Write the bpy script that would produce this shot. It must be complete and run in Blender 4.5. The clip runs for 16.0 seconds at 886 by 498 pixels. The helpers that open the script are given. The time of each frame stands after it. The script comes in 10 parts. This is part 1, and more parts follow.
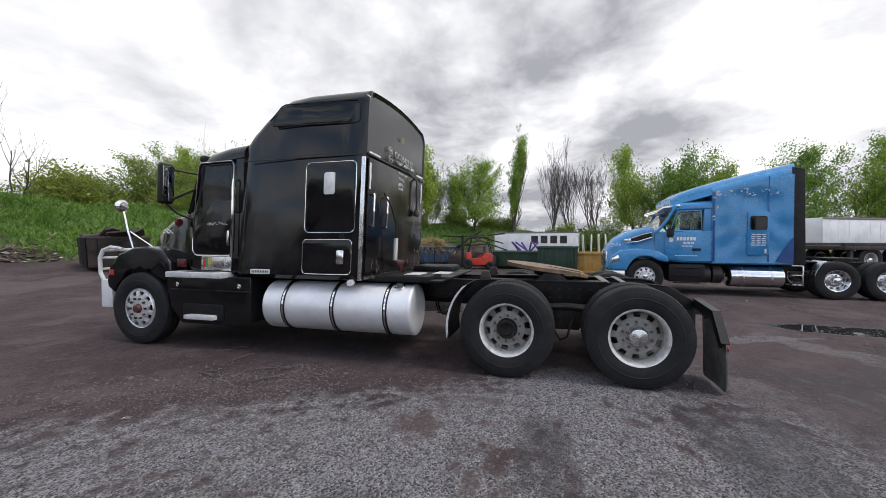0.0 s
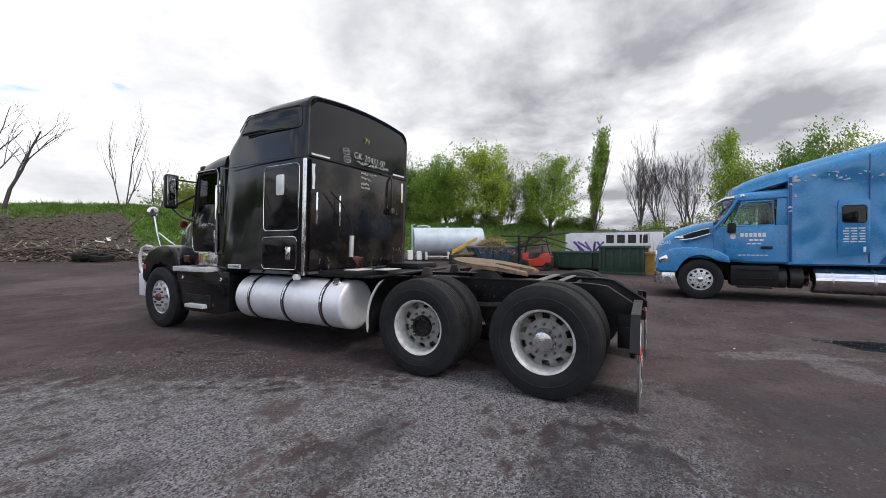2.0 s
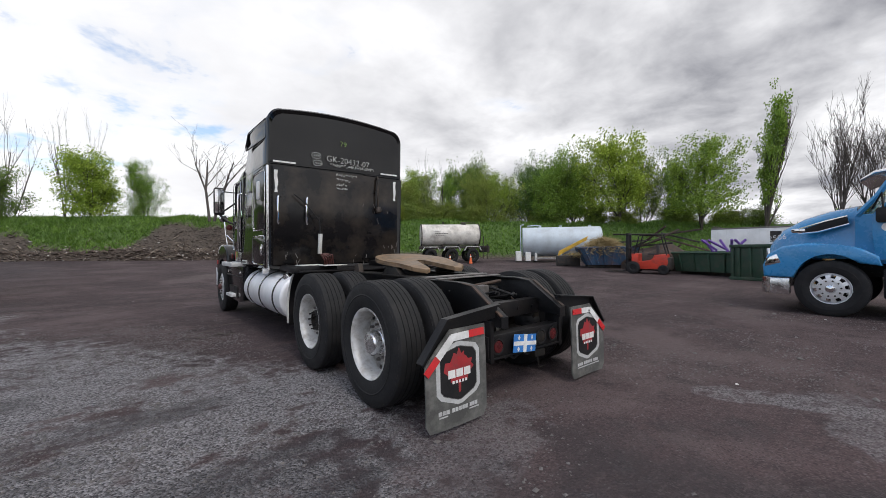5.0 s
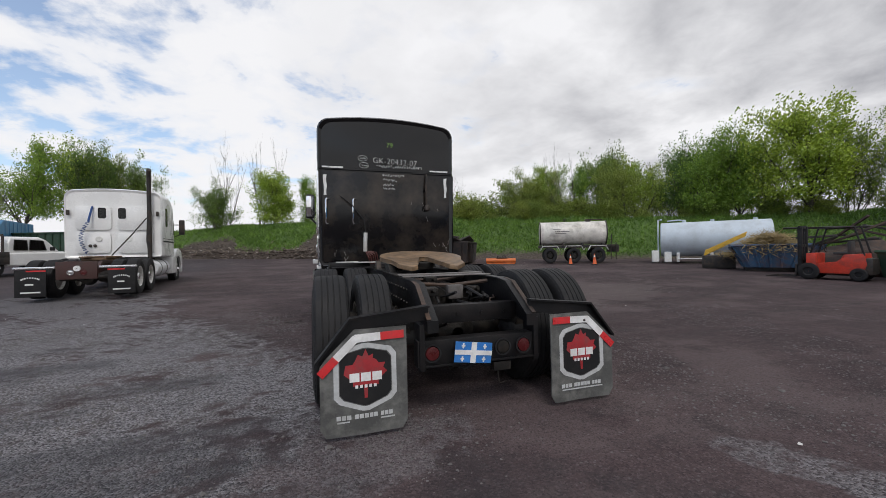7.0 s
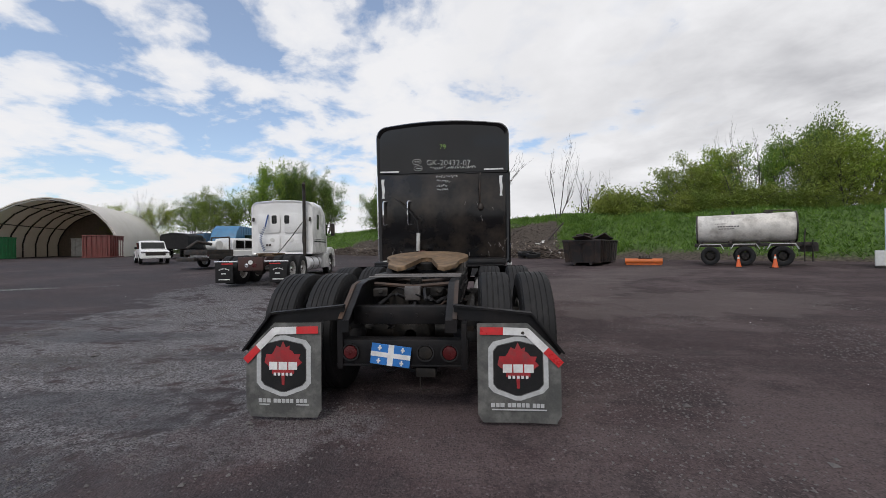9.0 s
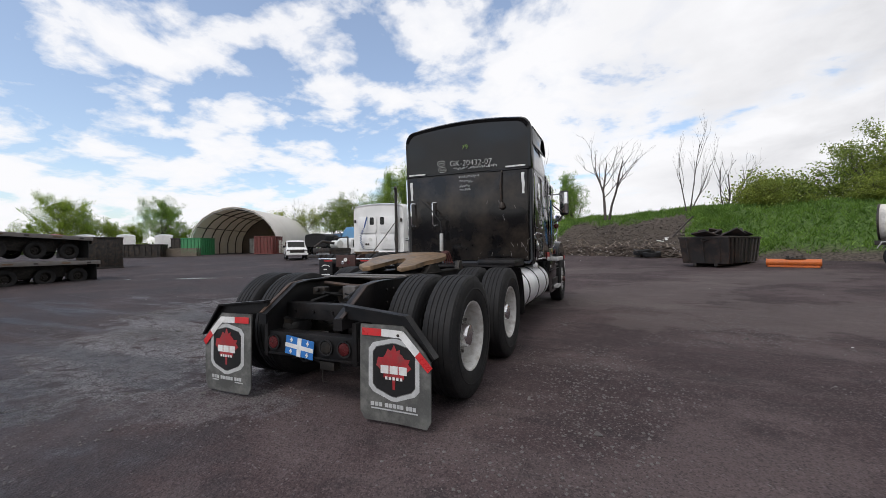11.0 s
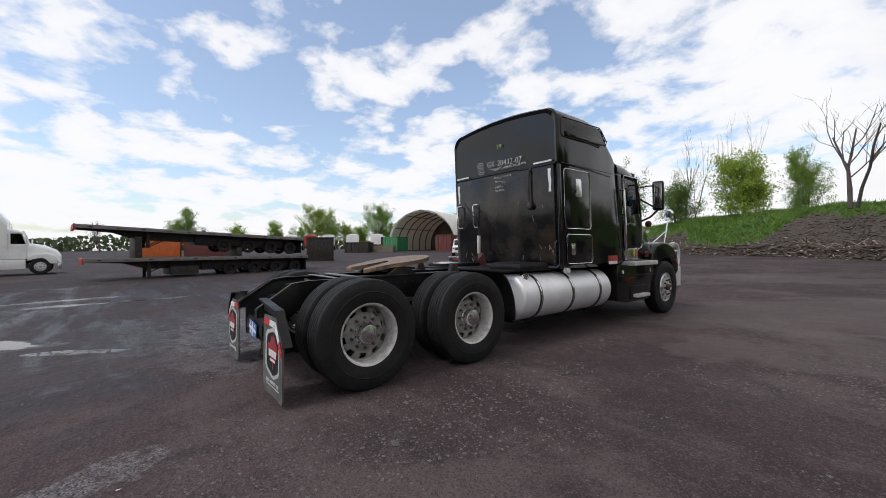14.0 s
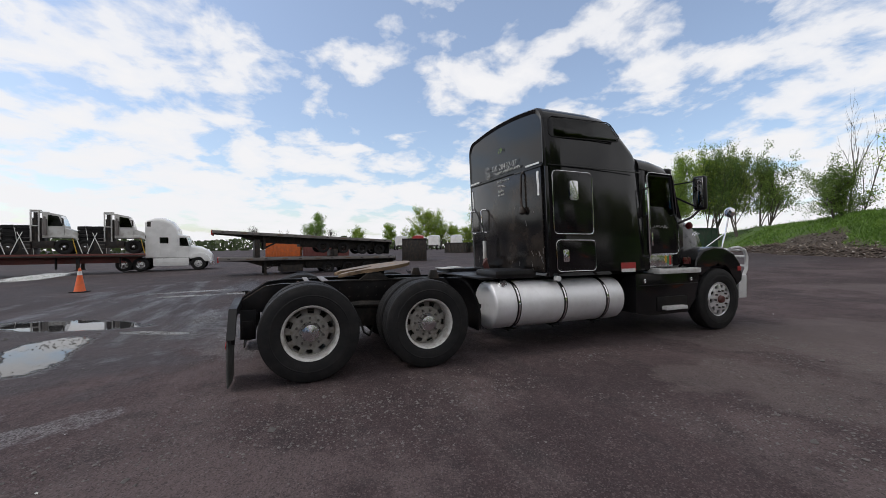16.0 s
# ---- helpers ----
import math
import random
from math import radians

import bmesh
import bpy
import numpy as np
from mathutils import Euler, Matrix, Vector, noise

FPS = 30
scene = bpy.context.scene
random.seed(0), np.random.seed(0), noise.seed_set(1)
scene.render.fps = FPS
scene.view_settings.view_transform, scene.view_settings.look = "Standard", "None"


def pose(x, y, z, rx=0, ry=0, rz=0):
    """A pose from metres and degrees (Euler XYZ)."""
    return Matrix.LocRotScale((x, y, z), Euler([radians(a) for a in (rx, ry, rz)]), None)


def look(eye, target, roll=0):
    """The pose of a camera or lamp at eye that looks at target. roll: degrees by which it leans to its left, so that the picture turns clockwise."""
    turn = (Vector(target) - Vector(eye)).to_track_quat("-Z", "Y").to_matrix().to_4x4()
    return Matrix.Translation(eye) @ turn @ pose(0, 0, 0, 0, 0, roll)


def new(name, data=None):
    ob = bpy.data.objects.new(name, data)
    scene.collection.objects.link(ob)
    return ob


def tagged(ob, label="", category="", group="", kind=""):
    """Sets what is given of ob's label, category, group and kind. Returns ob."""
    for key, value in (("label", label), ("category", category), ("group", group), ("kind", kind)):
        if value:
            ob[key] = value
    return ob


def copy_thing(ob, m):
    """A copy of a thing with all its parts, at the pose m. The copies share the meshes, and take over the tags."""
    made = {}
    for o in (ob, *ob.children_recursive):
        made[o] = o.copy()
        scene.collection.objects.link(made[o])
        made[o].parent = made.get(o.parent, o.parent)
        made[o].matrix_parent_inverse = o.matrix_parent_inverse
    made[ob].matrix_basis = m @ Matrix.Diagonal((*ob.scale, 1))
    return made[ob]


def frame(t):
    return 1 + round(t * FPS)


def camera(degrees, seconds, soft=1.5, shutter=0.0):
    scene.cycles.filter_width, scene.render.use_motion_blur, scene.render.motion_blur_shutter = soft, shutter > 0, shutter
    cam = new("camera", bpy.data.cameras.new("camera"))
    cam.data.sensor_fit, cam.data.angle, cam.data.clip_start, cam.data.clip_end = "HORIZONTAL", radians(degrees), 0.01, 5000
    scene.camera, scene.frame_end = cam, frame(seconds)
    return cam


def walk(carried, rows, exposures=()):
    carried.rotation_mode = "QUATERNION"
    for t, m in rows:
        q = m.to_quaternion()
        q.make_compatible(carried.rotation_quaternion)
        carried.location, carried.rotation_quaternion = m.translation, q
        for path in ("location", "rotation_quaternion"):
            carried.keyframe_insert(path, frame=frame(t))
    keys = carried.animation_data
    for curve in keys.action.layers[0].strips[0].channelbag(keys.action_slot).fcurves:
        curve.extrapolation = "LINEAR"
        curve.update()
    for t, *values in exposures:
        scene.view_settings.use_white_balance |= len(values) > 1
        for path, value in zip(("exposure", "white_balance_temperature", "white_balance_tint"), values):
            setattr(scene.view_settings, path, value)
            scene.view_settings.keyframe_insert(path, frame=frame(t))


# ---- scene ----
cam = camera(97.5, 16.0, 0.75)
PATH = [
    (0, (-5.337, 0.901, 1.477), (-3.405, 1.416, 1.439), 0.09),
    (0.5, (-5.160, 0.436, 1.462), (-3.260, 1.060, 1.427), -0.08),
    (1, (-4.971, -0.020, 1.447), (-3.111, 0.716, 1.411), -0.19),
    (1.5, (-4.768, -0.465, 1.427), (-2.958, 0.387, 1.393), -0.25),
    (2, (-4.562, -0.898, 1.402), (-2.810, 0.067, 1.374), -0.29),
    (2.5, (-4.338, -1.314, 1.380), (-2.651, -0.241, 1.359), -0.36),
    (3, (-4.085, -1.714, 1.369), (-2.470, -0.535, 1.347), -0.47),
    (5.5, (-2.216, -3.045, 1.273), (-1.079, -1.400, 1.267), -0.78),
    (6, (-1.843, -3.187, 1.250), (-0.846, -1.453, 1.247), -0.90),
    (6.5, (-1.471, -3.291, 1.234), (-0.650, -1.467, 1.236), -0.94),
    (7, (-1.085, -3.375, 1.233), (-0.470, -1.472, 1.235), -0.95),
    (7.5, (-0.674, -3.445, 1.236), (-0.283, -1.483, 1.240), -0.93),
    (8, (-0.245, -3.484, 1.234), (-0.070, -1.492, 1.239), -0.85),
    (8.5, (0.189, -3.511, 1.231), (0.179, -1.511, 1.236), -0.79),
    (11, (2.322, -3.134, 1.253), (1.518, -1.303, 1.254), -0.76),
    (11.5, (2.703, -2.944, 1.249), (1.737, -1.193, 1.253), -0.61),
    (12, (3.068, -2.735, 1.246), (1.955, -1.073, 1.251), -0.50),
    (12.5, (3.420, -2.507, 1.246), (2.188, -0.932, 1.252), -0.44),
    (13, (3.770, -2.269, 1.252), (2.426, -0.788, 1.258), -0.42),
    (13.5, (4.109, -2.010, 1.272), (2.660, -0.632, 1.275), -0.43),
    (14, (4.444, -1.715, 1.310), (2.881, -0.467, 1.306), -0.39),
    (14.5, (4.751, -1.383, 1.344), (3.084, -0.277, 1.332), -0.33),
    (15, (5.007, -1.010, 1.355), (3.258, -0.041, 1.352), -0.29),
    (15.5, (5.245, -0.626, 1.367), (3.436, 0.229, 1.367), -0.29),
    (16, (5.485, -0.255, 1.396), (3.634, 0.503, 1.393), -0.35),
]
walk(cam, [(t, look(eye, target, roll)) for t, eye, target, roll in PATH],
     [(0, 0.35), (3, 0.28), (5.5, 0.07), (8.5, -0.15), (11, 0.02), (13, 0.06), (16, -0.09)])

# ---- light ----
SUN_AZ, SUN_EL = 188.0, 52.0
world = bpy.data.worlds.new("sky")
scene.world = world
world.use_nodes = True
wt = world.node_tree
wt.nodes.clear()


def wn(kind, **kw):
    n = wt.nodes.new(kind)
    for key, value in kw.items():
        if key.startswith("in_"):
            n.inputs[int(key[3:])].default_value = value
    return n


def wmath(op, a, b=None, clamp=False):
    n = wt.nodes.new("ShaderNodeMath")
    n.operation = op
    n.use_clamp = clamp
    for i, v in enumerate((a, b)):
        if v is None:
            continue
        if isinstance(v, (int, float)):
            n.inputs[i].default_value = v
        else:
            wt.links.new(v, n.inputs[i])
    return n.outputs[0]


def wramp(value, stops):
    n = wt.nodes.new("ShaderNodeValToRGB")
    el = n.color_ramp.elements
    while len(el) < len(stops):
        el.new(0.5)
    for e, (p, c) in zip(el, stops):
        e.position, e.color = p, (*c, 1)
    wt.links.new(value, n.inputs[0])
    return n.outputs[0]


sky = wt.nodes.new("ShaderNodeTexSky")
sky.sky_type = "NISHITA"
sky.sun_disc = False
sky.sun_elevation, sky.sun_rotation = radians(SUN_EL), radians(SUN_AZ)
sky.air_density, sky.dust_density = 1.0, 1.5
skyc = wt.nodes.new("ShaderNodeVectorMath")
skyc.operation = "SCALE"
skyc.inputs["Scale"].default_value = 0.195
wt.links.new(sky.outputs[0], skyc.inputs[0])
veil = wt.nodes.new("ShaderNodeMix")
veil.data_type = "RGBA"
veil.inputs["Factor"].default_value = 0.12
veil.inputs["B"].default_value = (0.86, 0.90, 0.98, 1)
wt.links.new(skyc.outputs[0], veil.inputs["A"])
tc = wt.nodes.new("ShaderNodeTexCoord")
sep = wt.nodes.new("ShaderNodeSeparateXYZ")
wt.links.new(tc.outputs["Generated"], sep.inputs[0])
dx, dy, dz = sep.outputs
up = wmath("ADD", wmath("MAXIMUM", dz, 0.0), 0.22)
cx, cy = wmath("DIVIDE", dx, up), wmath("DIVIDE", dy, up)
com = wt.nodes.new("ShaderNodeCombineXYZ")
wt.links.new(cx, com.inputs[0])
wt.links.new(cy, com.inputs[1])


def wnoise(scale, detail, rough, offset):
    m = wt.nodes.new("ShaderNodeMapping")
    m.inputs["Location"].default_value = offset
    wt.links.new(com.outputs[0], m.inputs[0])
    n = wt.nodes.new("ShaderNodeTexNoise")
    n.inputs["Scale"].default_value = scale
    n.inputs["Detail"].default_value = detail
    n.inputs["Roughness"].default_value = rough
    n.inputs["Distortion"].default_value = 0.25
    wt.links.new(m.outputs[0], n.inputs["Vector"])
    return n.outputs["Fac"]


# thick grey deck towards the east, broken cumulus towards the west
east = wmath("MULTIPLY_ADD", dx, 0.85, True)
east_node = east.node
east_node.inputs[2].default_value = 0.36
lump = wnoise(3.1, 9.0, 0.52, (3.1, 1.7, 0.4))
fine = wnoise(5.5, 8.0, 0.6, (0.3, 5.2, 1.4))
body = wmath("ADD", wmath("MULTIPLY", lump, 0.72), wmath("MULTIPLY", fine, 0.28))
cover = wmath("ADD", body, wmath("MULTIPLY", east, 0.24))
low = wmath("MULTIPLY", wmath("SUBTRACT", 0.30, dz, True), 0.42)
cover = wmath("ADD", cover, low)
mask = wramp(cover, [(0.485, (0, 0, 0)), (0.56, (0.88, 0.88, 0.88)), (0.63, (1, 1, 1))])
gloom = wmath("MULTIPLY_ADD", dx, 0.95, True)
gloom.node.inputs[2].default_value = 0.10
shade_n = wnoise(1.25, 5.0, 0.5, (7.7, 2.2, 3.3))
dark = wmath("MULTIPLY", wmath("SUBTRACT", wmath("ADD", shade_n, wmath("MULTIPLY", fine, 0.25)), 0.50, True), wmath("MULTIPLY", gloom, 3.9), True)
white = wt.nodes.new("ShaderNodeMix")
white.data_type = "RGBA"
wt.links.new(dark, white.inputs["Factor"])
white.inputs["A"].default_value = (0.96, 0.96, 0.985, 1)
white.inputs["B"].default_value = (0.33, 0.335, 0.37, 1)
mixed = wt.nodes.new("ShaderNodeMix")
mixed.data_type = "RGBA"
wt.links.new(mask, mixed.inputs["Factor"])
wt.links.new(veil.outputs["Result"], mixed.inputs["A"])
wt.links.new(white.outputs["Result"], mixed.inputs["B"])
bg = wt.nodes.new("ShaderNodeBackground")
bg.inputs["Strength"].default_value = 1.0
wt.links.new(mixed.outputs["Result"], bg.inputs["Color"])
wout = wt.nodes.new("ShaderNodeOutputWorld")
wt.links.new(bg.outputs[0], wout.inputs[0])

sun_data = bpy.data.lights.new("sun", "SUN")
sun_data.energy, sun_data.angle, sun_data.color = 1.1, radians(14), (1.0, 0.96, 0.9)
sun = new("sun", sun_data)
a, e = radians(SUN_AZ), radians(SUN_EL)
sun.matrix_world = look((0, 0, 30), (-math.sin(a) * math.cos(e), -math.cos(a) * math.cos(e), 30 - math.sin(e)))

# ---- materials ----


def material(name, colour, rough=0.5, metal=0.0, vary=0.15, scale=3.0, fine=40.0, bump=0.1, dirt=None, dirt_amount=0.35,
             coat=0.0, rough_vary=0.15, per_object=0.0, bump_scale=None, spec=0.5):
    """A principled material with two scales of variation in colour and gloss, and fine relief."""
    m = bpy.data.materials.new(name)
    m.use_nodes = True
    nt = m.node_tree
    b = nt.nodes["Principled BSDF"]
    geo = nt.nodes.new("ShaderNodeTexCoord")
    big = nt.nodes.new("ShaderNodeTexNoise")
    big.inputs["Scale"].default_value, big.inputs["Detail"].default_value = scale, 6
    small = nt.nodes.new("ShaderNodeTexNoise")
    small.inputs["Scale"].default_value, small.inputs["Detail"].default_value = fine, 5
    for n in (big, small):
        nt.links.new(geo.outputs["Object"], n.inputs["Vector"])
    add = nt.nodes.new("ShaderNodeMath")
    add.operation = "MULTIPLY_ADD"
    nt.links.new(small.outputs["Fac"], add.inputs[0])
    add.inputs[1].default_value = 0.45
    nt.links.new(big.outputs["Fac"], add.inputs[2])
    ramp = nt.nodes.new("ShaderNodeMapRange")
    nt.links.new(add.outputs[0], ramp.inputs["Value"])
    ramp.inputs["From Min"].default_value, ramp.inputs["From Max"].default_value = 0.48, 0.98
    ramp.inputs["To Min"].default_value, ramp.inputs["To Max"].default_value = 1 - vary, 1 + vary
    source = ramp.outputs[0]
    if per_object:
        info = nt.nodes.new("ShaderNodeObjectInfo")
        r = nt.nodes.new("ShaderNodeMapRange")
        nt.links.new(info.outputs["Random"], r.inputs["Value"])
        r.inputs["To Min"].default_value, r.inputs["To Max"].default_value = 1 - per_object, 1 + per_object
        mul = nt.nodes.new("ShaderNodeMath")
        mul.operation = "MULTIPLY"
        nt.links.new(source, mul.inputs[0])
        nt.links.new(r.outputs[0], mul.inputs[1])
        source = mul.outputs[0]
    col = nt.nodes.new("ShaderNodeVectorMath")
    col.operation = "SCALE"
    col.inputs[0].default_value = colour
    nt.links.new(source, col.inputs["Scale"])
    out = col.outputs[0]
    if dirt:
        dn = nt.nodes.new("ShaderNodeTexNoise")
        dn.inputs["Scale"].default_value, dn.inputs["Detail"].default_value, dn.inputs["Roughness"].default_value = scale * 1.7, 9, 0.65
        nt.links.new(geo.outputs["Object"], dn.inputs["Vector"])
        dr = nt.nodes.new("ShaderNodeMapRange")
        nt.links.new(dn.outputs["Fac"], dr.inputs["Value"])
        dr.inputs["From Min"].default_value, dr.inputs["From Max"].default_value = 0.45, 0.68
        dr.inputs["To Max"].default_value = dirt_amount
        mix = nt.nodes.new("ShaderNodeMix")
        mix.data_type = "RGBA"
        nt.links.new(dr.outputs[0], mix.inputs["Factor"])
        nt.links.new(out, mix.inputs["A"])
        mix.inputs["B"].default_value = (*dirt, 1)
        out = mix.outputs["Result"]
    nt.links.new(out, b.inputs["Base Color"])
    rr = nt.nodes.new("ShaderNodeMapRange")
    nt.links.new(add.outputs[0], rr.inputs["Value"])
    rr.inputs["From Min"].default_value, rr.inputs["From Max"].default_value = 0.45, 1.0
    rr.inputs["To Min"].default_value, rr.inputs["To Max"].default_value = max(0.02, rough - rough_vary), min(1, rough + rough_vary)
    nt.links.new(rr.outputs[0], b.inputs["Roughness"])
    b.inputs["Metallic"].default_value = metal
    b.inputs["Coat Weight"].default_value = coat
    b.inputs["Coat Roughness"].default_value = 0.05
    b.inputs["Specular IOR Level"].default_value = spec
    if bump:
        bn = nt.nodes.new("ShaderNodeBump")
        bn.inputs["Strength"].default_value = bump
        bn.inputs["Distance"].default_value = 0.01
        src = small
        if bump_scale:
            src = nt.nodes.new("ShaderNodeTexNoise")
            src.inputs["Scale"].default_value, src.inputs["Detail"].default_value = bump_scale, 3
            nt.links.new(geo.outputs["Object"], src.inputs["Vector"])
        nt.links.new(src.outputs["Fac"], bn.inputs["Height"])
        nt.links.new(bn.outputs[0], b.inputs["Normal"])
    return m


def glass(name, tint, rough=0.02):
    m = bpy.data.materials.new(name)
    m.use_nodes = True
    nt = m.node_tree
    nt.nodes.clear()
    o = nt.nodes.new("ShaderNodeOutputMaterial")
    tr = nt.nodes.new("ShaderNodeBsdfTransparent")
    tr.inputs[0].default_value = (*tint, 1)
    gl = nt.nodes.new("ShaderNodeBsdfGlossy")
    gl.inputs["Roughness"].default_value = rough
    fr = nt.nodes.new("ShaderNodeFresnel")
    fr.inputs[0].default_value = 1.5
    mx = nt.nodes.new("ShaderNodeMixShader")
    nt.links.new(fr.outputs[0], mx.inputs[0])
    nt.links.new(tr.outputs[0], mx.inputs[1])
    nt.links.new(gl.outputs[0], mx.inputs[2])
    nt.links.new(mx.outputs[0], o.inputs[0])
    return m


def wavy(m, scale, distance):
    """Adds slow waves to a panel, as in thin sheet metal, so that its reflections wander."""
    nt = m.node_tree
    b = nt.nodes["Principled BSDF"]
    old = b.inputs["Normal"].links[0].from_socket
    c = nt.nodes.new("ShaderNodeTexCoord")
    n = nt.nodes.new("ShaderNodeTexNoise")
    n.inputs["Scale"].default_value, n.inputs["Detail"].default_value = scale, 2
    nt.links.new(c.outputs["Object"], n.inputs["Vector"])
    bp = nt.nodes.new("ShaderNodeBump")
    bp.inputs["Strength"].default_value, bp.inputs["Distance"].default_value = 1.0, distance
    nt.links.new(n.outputs["Fac"], bp.inputs["Height"])
    nt.links.new(old, bp.inputs["Normal"])
    nt.links.new(bp.outputs[0], b.inputs["Normal"])


DUST = (0.11, 0.095, 0.085)
M = {}
M["black"] = material("black_paint", (0.006, 0.006, 0.007), 0.11, 0, 0.25, 1.2, 25, 0.012, DUST, 0.05, 0.0, 0.05, spec=0.42)
wavy(M["black"], 1.1, 0.008)
M["black_dusty"] = material("dusty_black_panel", (0.006, 0.006, 0.007), 0.16, 0, 0.25, 0.95, 25, 0.012, (0.090, 0.069, 0.052), 0.46, 0.0, 0.08, spec=0.38)
wavy(M["black_dusty"], 1.3, 0.012)
M["black_frame"] = material("black_frame_paint", (0.006, 0.006, 0.007), 0.45, 0, 0.35, 3, 50, 0.15, (0.055, 0.042, 0.036), 0.20, 0, 0.15, spec=0.3)
M["grease"] = material("greasy_iron", (0.011, 0.010, 0.009), 0.55, 0.1, 0.4, 6, 60, 0.35, (0.085, 0.066, 0.052), 0.38, spec=0.35)
M["rubber"] = material("tyre_rubber", (0.011, 0.011, 0.012), 0.72, 0, 0.25, 4, 60, 0.2, (0.040, 0.035, 0.033), 0.3, spec=0.35)
M["rubber_flap"] = material("flap_rubber", (0.085, 0.086, 0.082), 0.6, 0, 0.3, 5, 80, 0.15, (0.24, 0.235, 0.22), 0.6)
M["rim"] = material("painted_steel_rim", (0.66, 0.65, 0.63), 0.4, 0.15, 0.12, 9, 60, 0.1, (0.22, 0.17, 0.12), 0.55)
M["alu"] = material("polished_aluminium", (0.78, 0.78, 0.79), 0.24, 1, 0.10, 6, 70, 0.04, (0.30, 0.28, 0.26), 0.25)
M["tank"] = material("dull_aluminium_tank", (0.84, 0.84, 0.86), 0.5, 0.45, 0.06, 2.0, 30, 0.03, (0.45, 0.43, 0.42), 0.3, 0, 0.1)
M["chrome"] = material("chrome", (0.82, 0.82, 0.83), 0.08, 1, 0.08, 5, 60, 0.01, (0.35, 0.32, 0.30), 0.2, 0, 0.05)
M["red"] = material("red_lens", (0.075, 0.007, 0.008), 0.3, 0, 0.15, 12, 90, 0.08, None, 0, 0.3)
M["redpaint"] = material("red_paint", (0.42, 0.03, 0.03), 0.45, 0, 0.25, 5, 40, 0.1, DUST, 0.3)
M["white_mark"] = material("white_marking", (0.78, 0.78, 0.77), 0.5, 0, 0.1, 8, 60, 0.05, (0.35, 0.33, 0.31), 0.35)
M["chalk"] = material("paint_pen", (0.62, 0.62, 0.60), 0.7, 0, 0.35, 30, 120, 0)
M["lime"] = material("lime_marker", (0.38, 0.62, 0.12), 0.6, 0, 0.1, 20, 90, 0)
M["red_mark"] = material("red_reflector", (0.62, 0.03, 0.035), 0.35, 0, 0.12, 10, 80, 0.04, (0.2, 0.12, 0.1), 0.25)
M["red_print"] = material("faded_red_print", (0.34, 0.022, 0.028), 0.55, 0, 0.3, 9, 70, 0.05, (0.10, 0.08, 0.075), 0.5)
M["grey_print"] = material("grey_print", (0.52, 0.53, 0.53), 0.55, 0, 0.15, 9, 70, 0.05, (0.25, 0.24, 0.22), 0.35)
M["flag_blue"] = material("plate_blue", (0.03, 0.19, 0.55), 0.4, 0, 0.12, 8, 60, 0.03, DUST, 0.2)
M["glass"] = glass("window_glass", (0.70, 0.86, 0.80))
M["glass_dark"] = glass("tinted_glass", (0.12, 0.13, 0.13))
M["lens"] = glass("clear_lens", (0.85, 0.86, 0.86), 0.1)
M["interior"] = material("cab_interior", (0.035, 0.034, 0.034), 0.7, 0, 0.2, 4, 40, 0.2)
M["seat_grey"] = material("seat_cloth", (0.09, 0.088, 0.085), 0.9, 0, 0.2, 6, 120, 0.3)
M["rust"] = material("rusty_plate", (0.20, 0.125, 0.07), 0.62, 0.1, 0.35, 4, 45, 0.3, (0.05, 0.042, 0.036), 0.7)
M["rust_table"] = material("greasy_rust_table", (0.23, 0.15, 0.085), 0.5, 0.1, 0.3, 4, 45, 0.2, (0.06, 0.048, 0.038), 0.6)
_nt = M["rust_table"].node_tree
_b, _wv, _tc, _mp, _mc = _nt.nodes["Principled BSDF"], _nt.nodes.new("ShaderNodeTexWave"), _nt.nodes.new("ShaderNodeTexCoord"), _nt.nodes.new("ShaderNodeMapping"), _nt.nodes.new("ShaderNodeMix")
_wv.wave_type, _wv.rings_direction, _mc.data_type, _mc.blend_type = "RINGS", "Z", "RGBA", "MULTIPLY"
_wv.inputs["Scale"].default_value, _wv.inputs["Distortion"].default_value, _wv.inputs["Detail"].default_value = 3.2, 1.2, 3
_mp.inputs["Location"].default_value = (0, -0.95, 0)
_nt.links.new(_tc.outputs["Object"], _mp.inputs[0])
_nt.links.new(_mp.outputs[0], _wv.inputs[0])
_nt.links.new(_b.inputs["Base Color"].links[0].from_socket, _mc.inputs["A"])
_nt.links.new(_wv.outputs["Color"], _mc.inputs["B"])
_mc.inputs["Factor"].default_value = 0.25
_nt.links.new(_mc.outputs["Result"], _b.inputs["Base Color"])
M["white"] = material("white_paint", (0.80, 0.80, 0.79), 0.28, 0, 0.05, 1.5, 25, 0.03, (0.48, 0.45, 0.41), 0.10, 0.2)
M["frame_brown"] = material("brown_frame_paint", (0.055, 0.022, 0.018), 0.6, 0, 0.3, 4, 40, 0.15, (0.04, 0.03, 0.026), 0.5)
M["refuse_blue"] = material("faded_blue_steel", (0.06, 0.20, 0.36), 0.5, 0, 0.2, 1.5, 20, 0.1, (0.10, 0.14, 0.18), 0.4)
M["white_old"] = material("weathered_white_paint", (0.62, 0.62, 0.60), 0.5, 0, 0.12, 1.5, 25, 0.06, (0.28, 0.24, 0.19), 0.5)
M["blue"] = material("blue_truck_paint", (0.035, 0.235, 0.50), 0.26, 0, 0.14, 1.3, 22, 0.04, (0.18, 0.30, 0.42), 0.25, 0.25)
